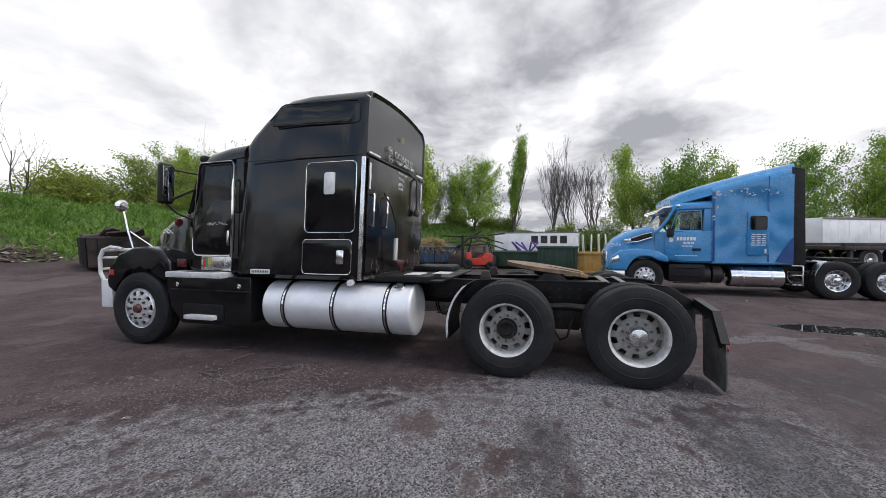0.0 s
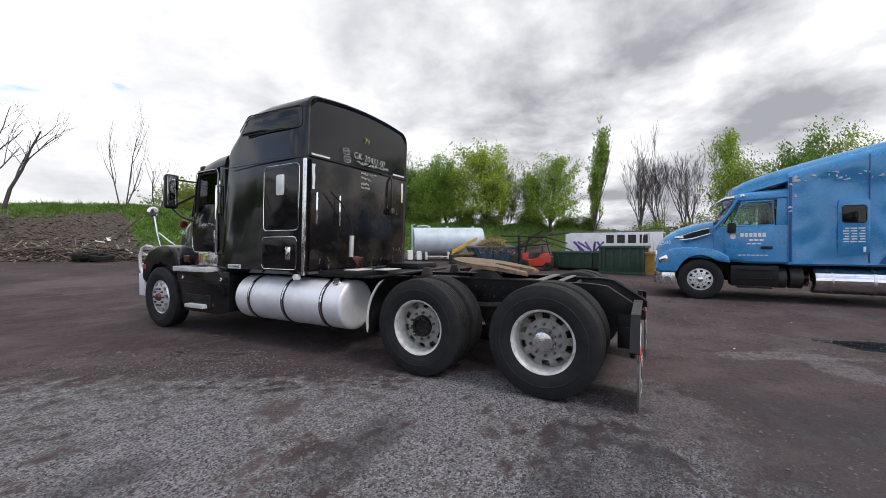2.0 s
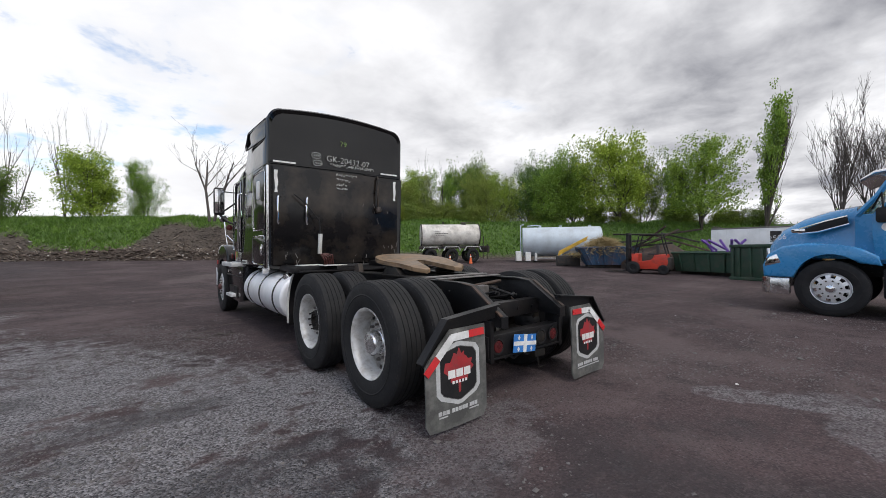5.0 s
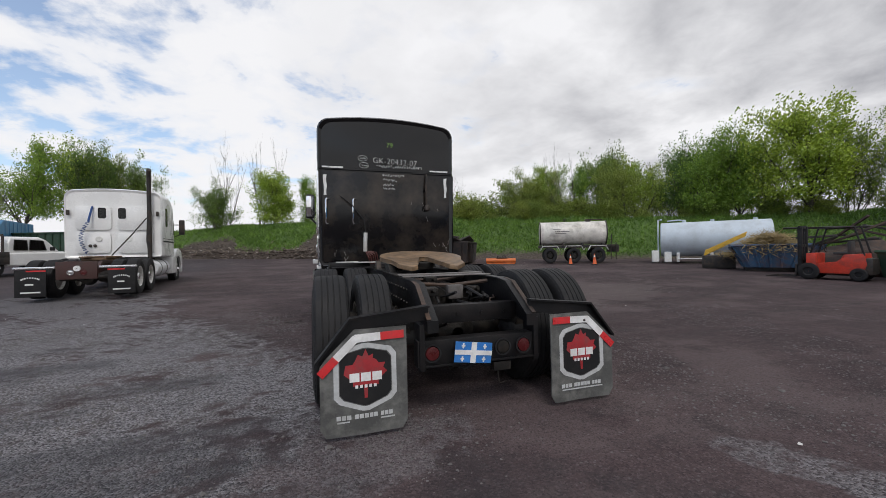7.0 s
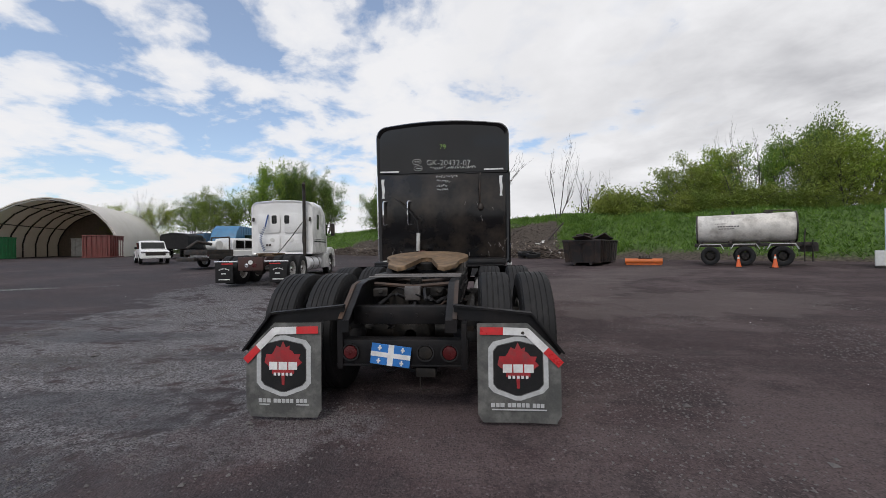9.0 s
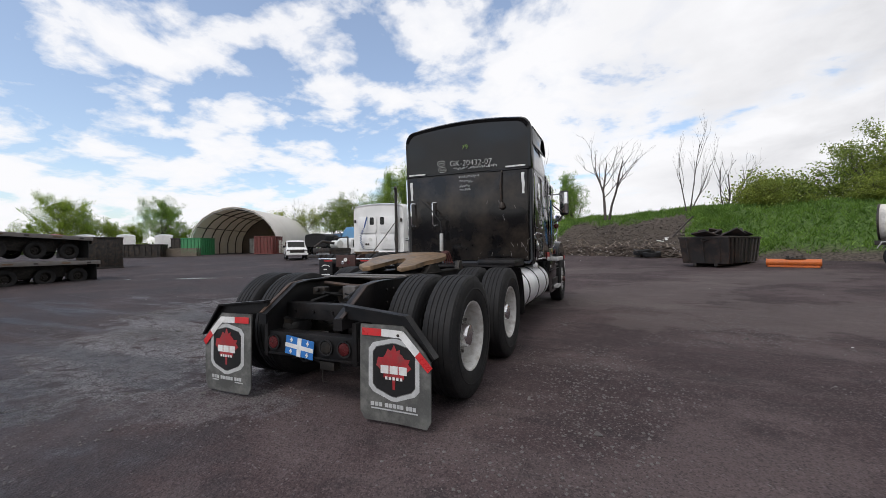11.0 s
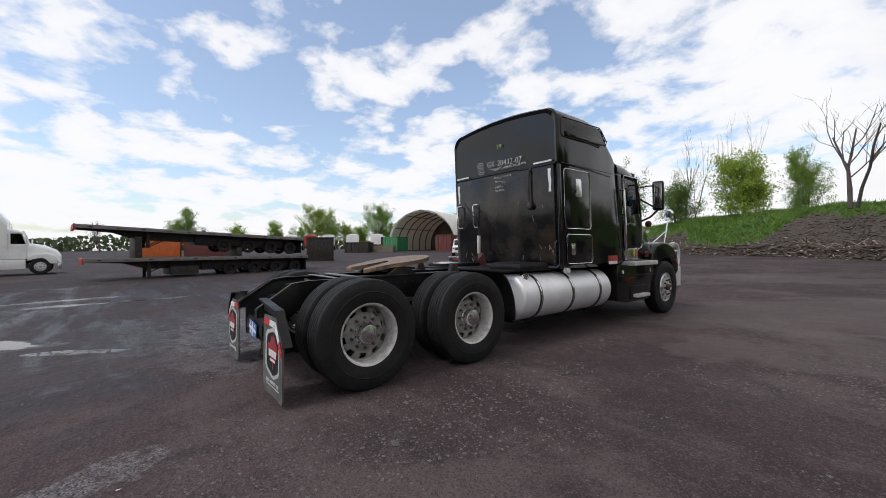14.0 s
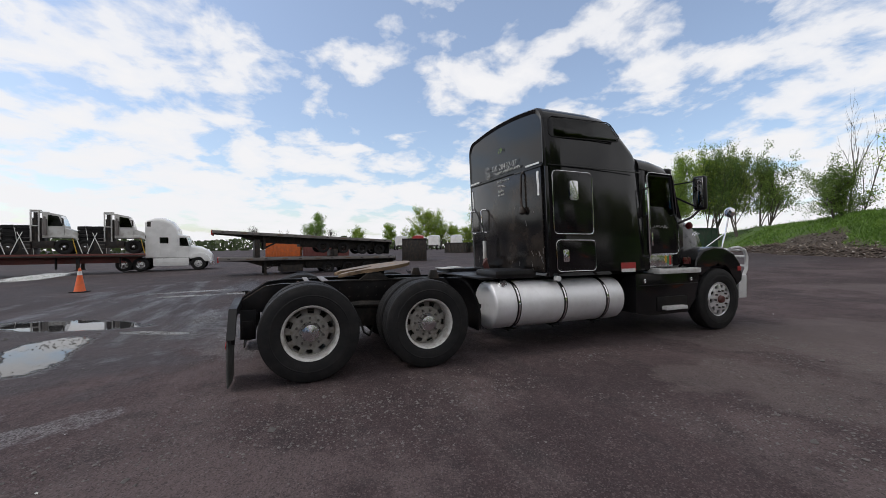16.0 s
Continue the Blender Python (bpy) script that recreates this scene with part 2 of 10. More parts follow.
M["blue_deep"] = material("deep_blue_paint", (0.012, 0.06, 0.22), 0.35, 0, 0.2, 2, 25, 0.05, DUST, 0.2)
M["blue_bin"] = material("faded_blue_steel", (0.06, 0.16, 0.30), 0.6, 0, 0.25, 2, 25, 0.15, (0.14, 0.10, 0.07), 0.5)
M["cyan_bin"] = material("blue_steel", (0.035, 0.085, 0.16), 0.55, 0, 0.3, 2, 25, 0.12, (0.13, 0.06, 0.03), 0.75)
M["green_bin"] = material("green_steel", (0.02, 0.055, 0.03), 0.55, 0, 0.25, 2, 25, 0.12, (0.08, 0.065, 0.05), 0.4)
M["green_box"] = material("bright_green_steel", (0.05, 0.27, 0.11), 0.5, 0, 0.15, 2, 25, 0.1, DUST, 0.3)
M["yellow_bin"] = material("yellow_steel", (0.52, 0.30, 0.07), 0.55, 0, 0.15, 2, 25, 0.12, (0.2, 0.12, 0.06), 0.4)
M["yellow"] = material("yellow_paint", (0.60, 0.36, 0.03), 0.5, 0, 0.15, 3, 30, 0.1, DUST, 0.35)
M["orange"] = material("orange_paint", (0.60, 0.14, 0.025), 0.5, 0, 0.15, 2, 25, 0.08, DUST, 0.3)
M["lift_red"] = material("forklift_red", (0.52, 0.04, 0.018), 0.42, 0, 0.2, 3, 30, 0.05, (0.05, 0.04, 0.035), 0.5)
M["splinter"] = material("pale_splintered_wood", (0.25, 0.205, 0.165), 0.85, 0, 0.5, 5, 50, 0.2, (0.08, 0.06, 0.05), 0.6)
M["scrap"] = material("dark_scrap_iron", (0.05, 0.036, 0.03), 0.7, 0.1, 0.5, 4, 30, 0.3, (0.12, 0.06, 0.03), 0.5)
M["step"] = material("scuffed_step_metal", (0.66, 0.66, 0.66), 0.5, 0.25, 0.12, 7, 60, 0.1, (0.25, 0.23, 0.22), 0.35)
M["dark_steel"] = material("dark_steel", (0.03, 0.028, 0.027), 0.55, 0.3, 0.4, 2.5, 30, 0.2, (0.12, 0.08, 0.055), 0.5)
M["black_bin"] = material("dark_rusty_bin", (0.022, 0.02, 0.02), 0.6, 0.1, 0.4, 1.5, 20, 0.2, (0.09, 0.05, 0.035), 0.55)
M["galv"] = material("galvanised_tank", (0.50, 0.56, 0.61), 0.5, 0.1, 0.12, 0.9, 12, 0.05, (0.28, 0.29, 0.29), 0.35)
M["tanker"] = material("stained_steel_tank", (0.66, 0.63, 0.58), 0.5, 0.1, 0.2, 0.8, 12, 0.08, (0.13, 0.105, 0.085), 0.65)
M["alu_deck"] = material("aluminium_deck_edge", (0.20, 0.19, 0.185), 0.55, 0.3, 0.2, 3, 25, 0.08, (0.2, 0.15, 0.12), 0.5)
M["wood"] = material("weathered_boards", (0.20, 0.165, 0.13), 0.85, 0, 0.25, 5, 60, 0.3, (0.08, 0.07, 0.06), 0.4, per_object=0.25)
M["cone"] = material("orange_cone", (0.75, 0.13, 0.03), 0.5, 0, 0.1, 6, 40, 0.05, DUST, 0.2)
M["fabric"] = material("translucent_fabric", (0.82, 0.80, 0.76), 0.7, 0, 0.05, 0.6, 8, 0.05, (0.6, 0.55, 0.47), 0.25)
_fb = M["fabric"].node_tree
_tl, _mx = _fb.nodes.new("ShaderNodeBsdfTranslucent"), _fb.nodes.new("ShaderNodeMixShader")
_tl.inputs[0].default_value, _mx.inputs[0].default_value = (0.80, 0.72, 0.60, 1), 0.22
_fb.links.new(_fb.nodes["Principled BSDF"].outputs[0], _mx.inputs[1])
_fb.links.new(_tl.outputs[0], _mx.inputs[2])
_fb.links.new(_mx.outputs[0], _fb.nodes["Material Output"].inputs[0])
M["maroon"] = material("brown_red_steel", (0.16, 0.04, 0.035), 0.55, 0, 0.2, 2, 25, 0.1, (0.1, 0.07, 0.05), 0.4)
M["plastic"] = material("white_plastic", (0.72, 0.72, 0.69), 0.45, 0, 0.05, 3, 30, 0.02, (0.4, 0.36, 0.28), 0.3)
M["violet"] = material("violet_paint", (0.14, 0.06, 0.30), 0.6)

# ---- mesh helpers ----


def rigid(m):
    """The place and turn of a pose, without its scale."""
    return Matrix.LocRotScale(m.to_translation(), m.to_quaternion(), None)


def at_ground(x, y, turn=0.0, dz=0.0, size=1.0):
    return pose(x, y, rise(x, y) + dz, 0, 0, turn) @ Matrix.Diagonal((size, size, size, 1))



def shortened(t, k, start=None):
    """A vehicle drawn together lengthwise, as a whole or ahead of start; its wheels keep their shape."""
    def draw(y):
        if start is None:
            return k * y
        return y if y < start else start + (y - start) * k
    for ob in t.children_recursive:
        if ob.name.split(".")[0] == "wheel":
            ob.location.y = draw(ob.location.y)
        elif ob.parent.name.split(".")[0] == "wheel":
            continue
        elif ob.location.length > 1e-6:
            ob.location.y = draw(ob.location.y)
        else:
            for v in ob.data.vertices:
                v.co.y = draw(v.co.y)
    return t


def smooth(mesh, angle=40):
    lim = math.cos(radians(angle))
    for p in mesh.polygons:
        p.use_smooth = True
    b = bmesh.new()
    b.from_mesh(mesh)
    for ed in b.edges:
        if len(ed.link_faces) == 2:
            n1, n2 = ed.link_faces[0].normal, ed.link_faces[1].normal
            ed.smooth = n1.dot(n2) > lim
    b.to_mesh(mesh)
    b.free()


def to_mesh(name, bm, mat, xf=None):
    if xf is not None:
        for v in bm.verts:
            v.co = xf(v.co)
    bmesh.ops.recalc_face_normals(bm, faces=bm.faces)
    me = bpy.data.meshes.new(name)
    bm.to_mesh(me)
    bm.free()
    for mm in (mat if isinstance(mat, (list, tuple)) else [mat]):
        me.materials.append(mm)
    smooth(me)
    return me


TINY = {"frame_bolts", "top_fittings", "rivets", "rivet_line", "wheel_nuts", "caption_bars", "badge_bars", "air_hoses", "cross_members", "wall_posts", "ribs", "rails", "sign_bars", "scraped_paint", "edge_rivets", "chalk_notes", "air_couplings"}


def part(name, bm, mat, parent, label="", xf=None, at=None):
    """One mesh object under a thing or under a part; bm may be a ready mesh."""
    me = bm if isinstance(bm, bpy.types.Mesh) else to_mesh(name, bm, mat, xf)
    ob = new(name, me)
    ob.parent = parent
    if at is not None:
        ob.matrix_basis = at
    if label:
        ob["label"] = label
    if name in TINY:
        ob["kind"] = "stuff"
    return ob


def thing(name, m, label, category, group="", kind=""):
    ob = new(name)
    ob.empty_display_size = 0.2
    ob.matrix_basis = m
    return tagged(ob, label, category, group, kind)


def solo(name, bm, mat, label, category, m=None, group="", kind="", xf=None):
    ob = new(name, to_mesh(name, bm, mat, xf))
    if m is not None:
        ob.matrix_basis = m
    return tagged(ob, label, category, group, kind)


def box(bm, x0, x1, y0, y1, z0, z1, r=0.0, seg=2, m=None):
    t = bmesh.new()
    bmesh.ops.create_cube(t, size=1)
    for v in t.verts:
        v.co = Vector((x0 + (v.co.x + 0.5) * (x1 - x0), y0 + (v.co.y + 0.5) * (y1 - y0), z0 + (v.co.z + 0.5) * (z1 - z0)))
    r = min(r, 0.45 * min(abs(x1 - x0), abs(y1 - y0), abs(z1 - z0)))
    if r > 0:
        bmesh.ops.bevel(t, geom=t.edges[:], offset=r, segments=seg, affect="EDGES", profile=0.6)
    return join(bm, t, m)


def join(bm, t, m=None):
    vs = [bm.verts.new(m @ v.co if m is not None else v.co) for v in t.verts]
    t.verts.index_update()
    for f in t.faces:
        try:
            bm.faces.new([vs[v.index] for v in f.verts])
        except ValueError:
            pass
    t.free()
    return bm


def prism(bm, outline, axis, a, b, r=0.0, seg=2, m=None):
    """An outline in the plane across axis, extruded from a to b. For x the outline is (y, z), for y (x, z), for z (x, y)."""
    def put(u, v, w):
        return {"x": (w, u, v), "y": (u, w, v), "z": (u, v, w)}[axis]
    t = bmesh.new()
    lo = [t.verts.new(put(u, v, a)) for u, v in outline]
    hi = [t.verts.new(put(u, v, b)) for u, v in outline]
    n = len(outline)
    t.faces.new(lo)
    t.faces.new(hi[::-1])
    for i in range(n):
        t.faces.new((lo[i], lo[(i + 1) % n], hi[(i + 1) % n], hi[i]))
    if r > 0:
        caps = [ed for ed in t.edges if all(v in lo for v in ed.verts) or all(v in hi for v in ed.verts)]
        bmesh.ops.bevel(t, geom=caps, offset=r, segments=seg, affect="EDGES", profile=0.6)
    return join(bm, t, m)


def rounded(x0, x1, z0, z1, r, seg=5):
    pts = []
    for cx_, cz_, a0 in ((x1 - r, z1 - r, 0), (x0 + r, z1 - r, 90), (x0 + r, z0 + r, 180), (x1 - r, z0 + r, 270)):
        for i in range(seg + 1):
            t = radians(a0 + 90 * i / seg)
            pts.append((cx_ + r * math.cos(t), cz_ + r * math.sin(t)))
    return pts


def cyl(bm, p0, p1, r0, r1=None, seg=16, caps=True):
    r1 = r0 if r1 is None else r1
    p0, p1 = Vector(p0), Vector(p1)
    q = (p1 - p0).to_track_quat("Z", "Y").to_matrix()
    rings = []
    for p, r in ((p0, r0), (p1, r1)):
        rings.append([bm.verts.new(p + q @ Vector((r * math.cos(2 * math.pi * i / seg), r * math.sin(2 * math.pi * i / seg), 0))) for i in range(seg)])
    for i in range(seg):
        bm.faces.new((rings[0][i], rings[0][(i + 1) % seg], rings[1][(i + 1) % seg], rings[1][i]))
    if caps:
        bm.faces.new(rings[0][::-1])
        bm.faces.new(rings[1])
    return bm


def tube(bm, pts, r, seg=8, closed=False):
    pts = [Vector(p) for p in pts]
    n = len(pts)
    rings = []
    for i, p in enumerate(pts):
        if closed:
            d = pts[(i + 1) % n] - pts[i - 1]
        else:
            d = pts[min(i + 1, n - 1)] - pts[max(i - 1, 0)]
        q = d.to_track_quat("Z", "Y").to_matrix()
        rr = r[i] if isinstance(r, (list, tuple)) else r
        rings.append([bm.verts.new(p + q @ Vector((rr * math.cos(2 * math.pi * k / seg), rr * math.sin(2 * math.pi * k / seg), 0))) for k in range(seg)])
    for i in range(n if closed else n - 1):
        a_, b_ = rings[i], rings[(i + 1) % n]
        # line up the rings to avoid twists
        best = min(range(seg), key=lambda s: sum((a_[k].co - b_[(k + s) % seg].co).length_squared for k in range(seg)))
        b2 = [b_[(k + best) % seg] for k in range(seg)]
        rings[(i + 1) % n] = b2 if not (closed and i == n - 1) else rings[0]
        for k in range(seg):
            bm.faces.new((a_[k], a_[(k + 1) % seg], b2[(k + 1) % seg], b2[k]))
    if not closed:
        ends = [bm.faces.new(rings[0][::-1]), bm.faces.new(rings[-1])]
        if n > 12:
            bmesh.ops.inset_individual(bm, faces=ends, thickness=0.004)
    return bm


def lathe(bm, profile, seg=32, axis="x", c=(0, 0, 0), skip=None):
    """Revolves (along, radius) pairs about an axis through c. skip(i, k) leaves out a face."""
    rings = []
    for u, r in profile:
        ring = []
        for k in range(seg):
            s, t = r * math.cos(2 * math.pi * k / seg), r * math.sin(2 * math.pi * k / seg)
            co = {"x": (u, s, t), "y": (s, u, t), "z": (s, t, u)}[axis]
            ring.append(bm.verts.new(Vector(co) + Vector(c)))
        rings.append(ring)
    for i in range(len(rings) - 1):
        for k in range(seg):
            if skip and skip(i, k):
                continue
            bm.faces.new((rings[i][k], rings[i][(k + 1) % seg], rings[i + 1][(k + 1) % seg], rings[i + 1][k]))
    return bm


def loft(bm, sections, caps=True):
    rings = [[bm.verts.new(p) for p in s] for s in sections]
    n = len(rings[0])
    for a_, b_ in zip(rings, rings[1:]):
        for i in range(n):
            bm.faces.new((a_[i], a_[(i + 1) % n], b_[(i + 1) % n], b_[i]))
    if caps:
        ends = [bm.faces.new(rings[0][::-1]), bm.faces.new(rings[-1])]
        if n > 12:
            bmesh.ops.inset_individual(bm, faces=ends, thickness=0.004)
    return bm


def hull(y, half, z0, z1, r=0.2, crown=0.06, foot=0.05, tumble=0.0):
    """A body's cross section at y: flat floor, upright sides, rounded shoulders and a crowned roof."""
    pts = []
    hw = half - tumble
    pts += [(half - foot, z0), (half, z0 + foot)]
    for i in range(7):
        t = radians(90 * i / 6)
        pts.append((hw - r + r * math.cos(t), z1 - r + r * math.sin(t)))
    for i in range(1, 8):
        u = 1 - 2 * i / 8
        pts.append((u * (hw - r), z1 + crown * (1 - u * u)))
    for i in range(7):
        t = radians(90 + 90 * i / 6)
        pts.append((-hw + r + r * math.cos(t), z1 - r + r * math.sin(t)))
    pts += [(-half, z0 + foot), (-half + foot, z0)]
    return [Vector((x, y, z)) for x, z in pts]


def text_mesh(body, size, depth=0.002):
    cu = bpy.data.curves.new("lettering", "FONT")
    cu.body, cu.size, cu.extrude = body, size, depth
    cu.align_x, cu.align_y = "CENTER", "CENTER"
    cu.resolution_u = 3
    cu.offset = -0.003
    ob = bpy.data.objects.new("lettering", cu)
    scene.collection.objects.link(ob)
    me = bpy.data.meshes.new_from_object(ob.evaluated_get(bpy.context.evaluated_depsgraph_get()))
    bpy.data.objects.remove(ob)
    return me


def letters(name, body, size, mat, parent, at, label=""):
    me = text_mesh(body, size)
    me.materials.clear()
    me.materials.append(mat)
    return part(name, me, mat, parent, label, at=at)

# ---- ground ----


def rise(x, y):
    """The yard is level round the trucks and climbs gently away from them, most towards the north."""
    d = math.hypot(x, y)
    h = max(0.0, d - 8.0) * max(0.0, 0.0105 + 0.022 * y / (d + 1e-6))
    return h if h < 0.9 else 0.9 + 0.3 * (1 - math.exp((0.9 - h) / 0.3))


def ground_material():
    m = bpy.data.materials.new("yard_surface")
    m.use_nodes = True
    nt = m.node_tree
    L = nt.links.new
    b = nt.nodes["Principled BSDF"]
    tcn = nt.nodes.new("ShaderNodeTexCoord")
    P = tcn.outputs["Object"]

    def noise_(scale, detail=6, rough=0.55, vec=None):
        n = nt.nodes.new("ShaderNodeTexNoise")
        n.inputs["Scale"].default_value, n.inputs["Detail"].default_value, n.inputs["Roughness"].default_value = scale, detail, rough
        L(vec or P, n.inputs["Vector"])
        return n.outputs["Fac"]

    def mth(op, a_, b_=None, c_=None, clamp=False):
        n = nt.nodes.new("ShaderNodeMath")
        n.operation, n.use_clamp = op, clamp
        for i, v in enumerate((a_, b_, c_)):
            if v is None:
                continue
            if isinstance(v, (int, float)):
                n.inputs[i].default_value = v
            else:
                L(v, n.inputs[i])
        return n.outputs[0]

    def band(v, lo, hi):
        n = nt.nodes.new("ShaderNodeMapRange")
        n.interpolation_type = "SMOOTHSTEP"
        L(v, n.inputs["Value"])
        n.inputs["From Min"].default_value, n.inputs["From Max"].default_value = lo, hi
        return n.outputs[0]

    def mixc(f, a_, b_):
        n = nt.nodes.new("ShaderNodeMix")
        n.data_type = "RGBA"
        L(f, n.inputs["Factor"])
        for key, v in (("A", a_), ("B", b_)):
            if isinstance(v, tuple):
                n.inputs[key].default_value = (*v, 1)
            else:
                L(v, n.inputs[key])
        return n.outputs["Result"]

    sp = nt.nodes.new("ShaderNodeSeparateXYZ")
    L(P, sp.inputs[0])
    X, Y = sp.outputs[0], sp.outputs[1]
    broad, mid, small, grit = noise_(0.16, 4), noise_(0.9, 8, 0.62), noise_(7, 6, 0.6), noise_(55, 4, 0.6)

    def spot(cx_, cy_, rx, ry, turn=0.0, ragged=0.9):
        """1 inside a ragged ellipse, 0 outside."""
        c, s = math.cos(radians(turn)), math.sin(radians(turn))
        ux, uy = mth("SUBTRACT", X, cx_), mth("SUBTRACT", Y, cy_)
        p = mth("DIVIDE", mth("ADD", mth("MULTIPLY", ux, c), mth("MULTIPLY", uy, s)), rx)
        q = mth("DIVIDE", mth("SUBTRACT", mth("MULTIPLY", uy, c), mth("MULTIPLY", ux, s)), ry)
        d = mth("SQRT", mth("ADD", mth("MULTIPLY", p, p), mth("MULTIPLY", q, q)))
        d = mth("ADD", d, mth("MULTIPLY", mth("SUBTRACT", mid, 0.5), ragged * 2.2))
        n = nt.nodes.new("ShaderNodeMapRange")
        n.interpolation_type = "SMOOTHSTEP"
        L(d, n.inputs["Value"])
        n.inputs["From Min"].default_value, n.inputs["From Max"].default_value = 1.12, 0.88
        return n.outputs[0]

    # packed dirt, damp and dry
    damp = band(mth("ADD", mth("MULTIPLY", broad, 0.5), mth("MULTIPLY", mid, 0.5)), 0.40, 0.62)
    dirt = mixc(damp, (0.050, 0.0335, 0.0355), (0.084, 0.0585, 0.060))
    dirt = mixc(band(small, 0.54, 0.74), dirt, (0.096, 0.071, 0.073))
    pale = mth("MULTIPLY", band(mth("ADD", mth("MULTIPLY", mid, 0.7), mth("MULTIPLY", small, 0.3)), 0.62, 0.74), 0.5)
    dirt = mixc(pale, dirt, (0.19, 0.158, 0.150))
    # wheel tracks that sweep through the yard, and blotches of finer mud
    mp = nt.nodes.new("ShaderNodeMapping")
    mp.inputs["Rotation"].default_value, mp.inputs["Scale"].default_value = (0, 0, radians(-24)), (0.16, 1.5, 1)
    L(P, mp.inputs["Vector"])
    streak = noise_(1.0, 7, 0.6, mp.outputs[0])
    dirt = mixc(mth("MULTIPLY", band(streak, 0.50, 0.66), 0.6), dirt, (0.030, 0.024, 0.026))
    dirt = mixc(mth("MULTIPLY", band(streak, 0.46, 0.34), 0.35), dirt, (0.115, 0.096, 0.094))
    blotch = noise_(2.6, 9, 0.7)
    dirt = mixc(mth("MULTIPLY", band(blotch, 0.51, 0.64), 0.65), dirt, (0.034, 0.027, 0.029))
    # worn pale patches and damp dark ones, some metres across
    patch = noise_(0.5, 9, 0.68)
    dirt = mixc(mth("MULTIPLY", band(patch, 0.51, 0.61), 0.60), dirt, (0.130, 0.099, 0.098))
    dirt = mixc(mth("MULTIPLY", band(patch, 0.48, 0.38), 0.80), dirt, (0.037, 0.025, 0.027))
    for args in ((3.2, 8.5, 3.6, 1.6, 60, 1.2), (5.5, 5.5, 3.2, 1.5, 20, 1.2), (1.5, 15.0, 3.0, 1.2, 10, 1.2), (7.0, 13.0, 3.5, 1.8, 40, 1.2)):
        dirt = mixc(mth("MULTIPLY", spot(*args), 0.42), dirt, (0.160, 0.134, 0.126))
    # wheel-polished asphalt-like crust in the west of the yard
    west = band(mth("ADD", mth("MULTIPLY", X, -0.10), mth("MULTIPLY", mid, 0.8)), 0.75, 1.25)
    dirt = mixc(mth("MULTIPLY", mth("MULTIPLY", west, band(noise_(0.3, 5, 0.6), 0.42, 0.60)), 0.75), dirt, (0.040, 0.036, 0.042))
    # loose grey chippings
    grav = mth("MAXIMUM", spot(-4.3, 2.3, 4.4, 2.1, 122, 1.15), spot(-1.75, 0.35, 1.15, 0.95, 20, 0.6))
    grav = mth("MAXIMUM", grav, mth("MULTIPLY", spot(-6.5, 7.5, 3.5, 2.0, 110, 1.0), 0.8))
    grav = mth("MAXIMUM", grav, mth("MULTIPLY", spot(1.6, -2.3, 0.9, 0.20, -70, 1.8), 0.5))
    grav = mth("MAXIMUM", grav, mth("MULTIPLY", spot(-0.9, -1.0, 0.9, 0.4, 20, 1.0), 0.3))
    grav = mth("MAXIMUM", grav, mth("MULTIPLY", spot(1.2, -2.8, 0.9, 0.35, 30, 1.8), 0.35))
    grav = mth("MULTIPLY", grav, band(mth("ADD", mth("MULTIPLY", mid, 0.6), mth("MULTIPLY", small, 0.4)), 0.41, 0.51))
    vor = nt.nodes.new("ShaderNodeTexVoronoi")
    vor.inputs["Scale"].default_value = 80
    L(P, vor.inputs["Vector"])
    hs = nt.nodes.new("ShaderNodeSeparateXYZ")
    L(vor.outputs["Color"], hs.inputs[0])
    chip = mixc(hs.outputs[0], (0.050, 0.047, 0.050), (0.46, 0.44, 0.455))
    sparse = mth("MULTIPLY", mth("GREATER_THAN", hs.outputs[1], 0.965), band(small, 0.48, 0.62))
    vor2 = nt.nodes.new("ShaderNodeTexVoronoi")
    vor2.inputs["Scale"].default_value = 95
    L(P, vor2.inputs["Vector"])
    h2 = nt.nodes.new("ShaderNodeSeparateXYZ")
    L(vor2.outputs["Color"], h2.inputs[0])
    dirt = mixc(mth("MULTIPLY", band(h2.outputs[0], 0.55, 1.0), 0.55), dirt, (0.145, 0.112, 0.114))
    dirt = mixc(mth("MULTIPLY", band(h2.outputs[1], 0.6, 1.0), 0.55), dirt, (0.020, 0.016, 0.017))
    colour = mixc(grav, dirt, chip)
    colour = mixc(mth("MULTIPLY", sparse, 0.7), colour, (0.17, 0.155, 0.155))
    colour = mixc(mth("MULTIPLY", mth("SUBTRACT", grit, 0.4), 1.2, None, True), colour, mixc(grav, (0.026, 0.021, 0.022), (0.05, 0.048, 0.052)))
    # standing water
    wet = spot(-1.6, -3.35, 1.35, 0.42, 10, 0.9)
    for args in ((-3.8, -3.9, 1.7, 0.52, 63, 0.8, 1.0), (-2.5, -2.4, 0.8, 0.14, 62, 1.6, 0.9), (-8.3, -3.0, 1.6, 0.24, 97, 3.0, 0.8), (-9.6, -3.4, 1.8, 0.20, 99, 3.0, 0.7), (2.6, -4.2, 1.5, 0.42, 84, 0.6, 1.0), (-22, -12.5, 4.5, 1.0, 10, 0.8, 0.9), (-14, 7.5, 1.6, 0.2, 30, 1.9, 0.8)):
        wet = mth("MAXIMUM", wet, mth("MULTIPLY", spot(*args[:6]), args[6] if len(args) > 6 else 0.55))
    moist = mth("MAXIMUM", mth("MULTIPLY", west, 0.45), mth("MULTIPLY", spot(-4.0, -3.6, 4.5, 2.2, 15, 0.6), 0.8))
    colour = mixc(mth("MULTIPLY", moist, 0.5), colour, (0.026, 0.024, 0.027))
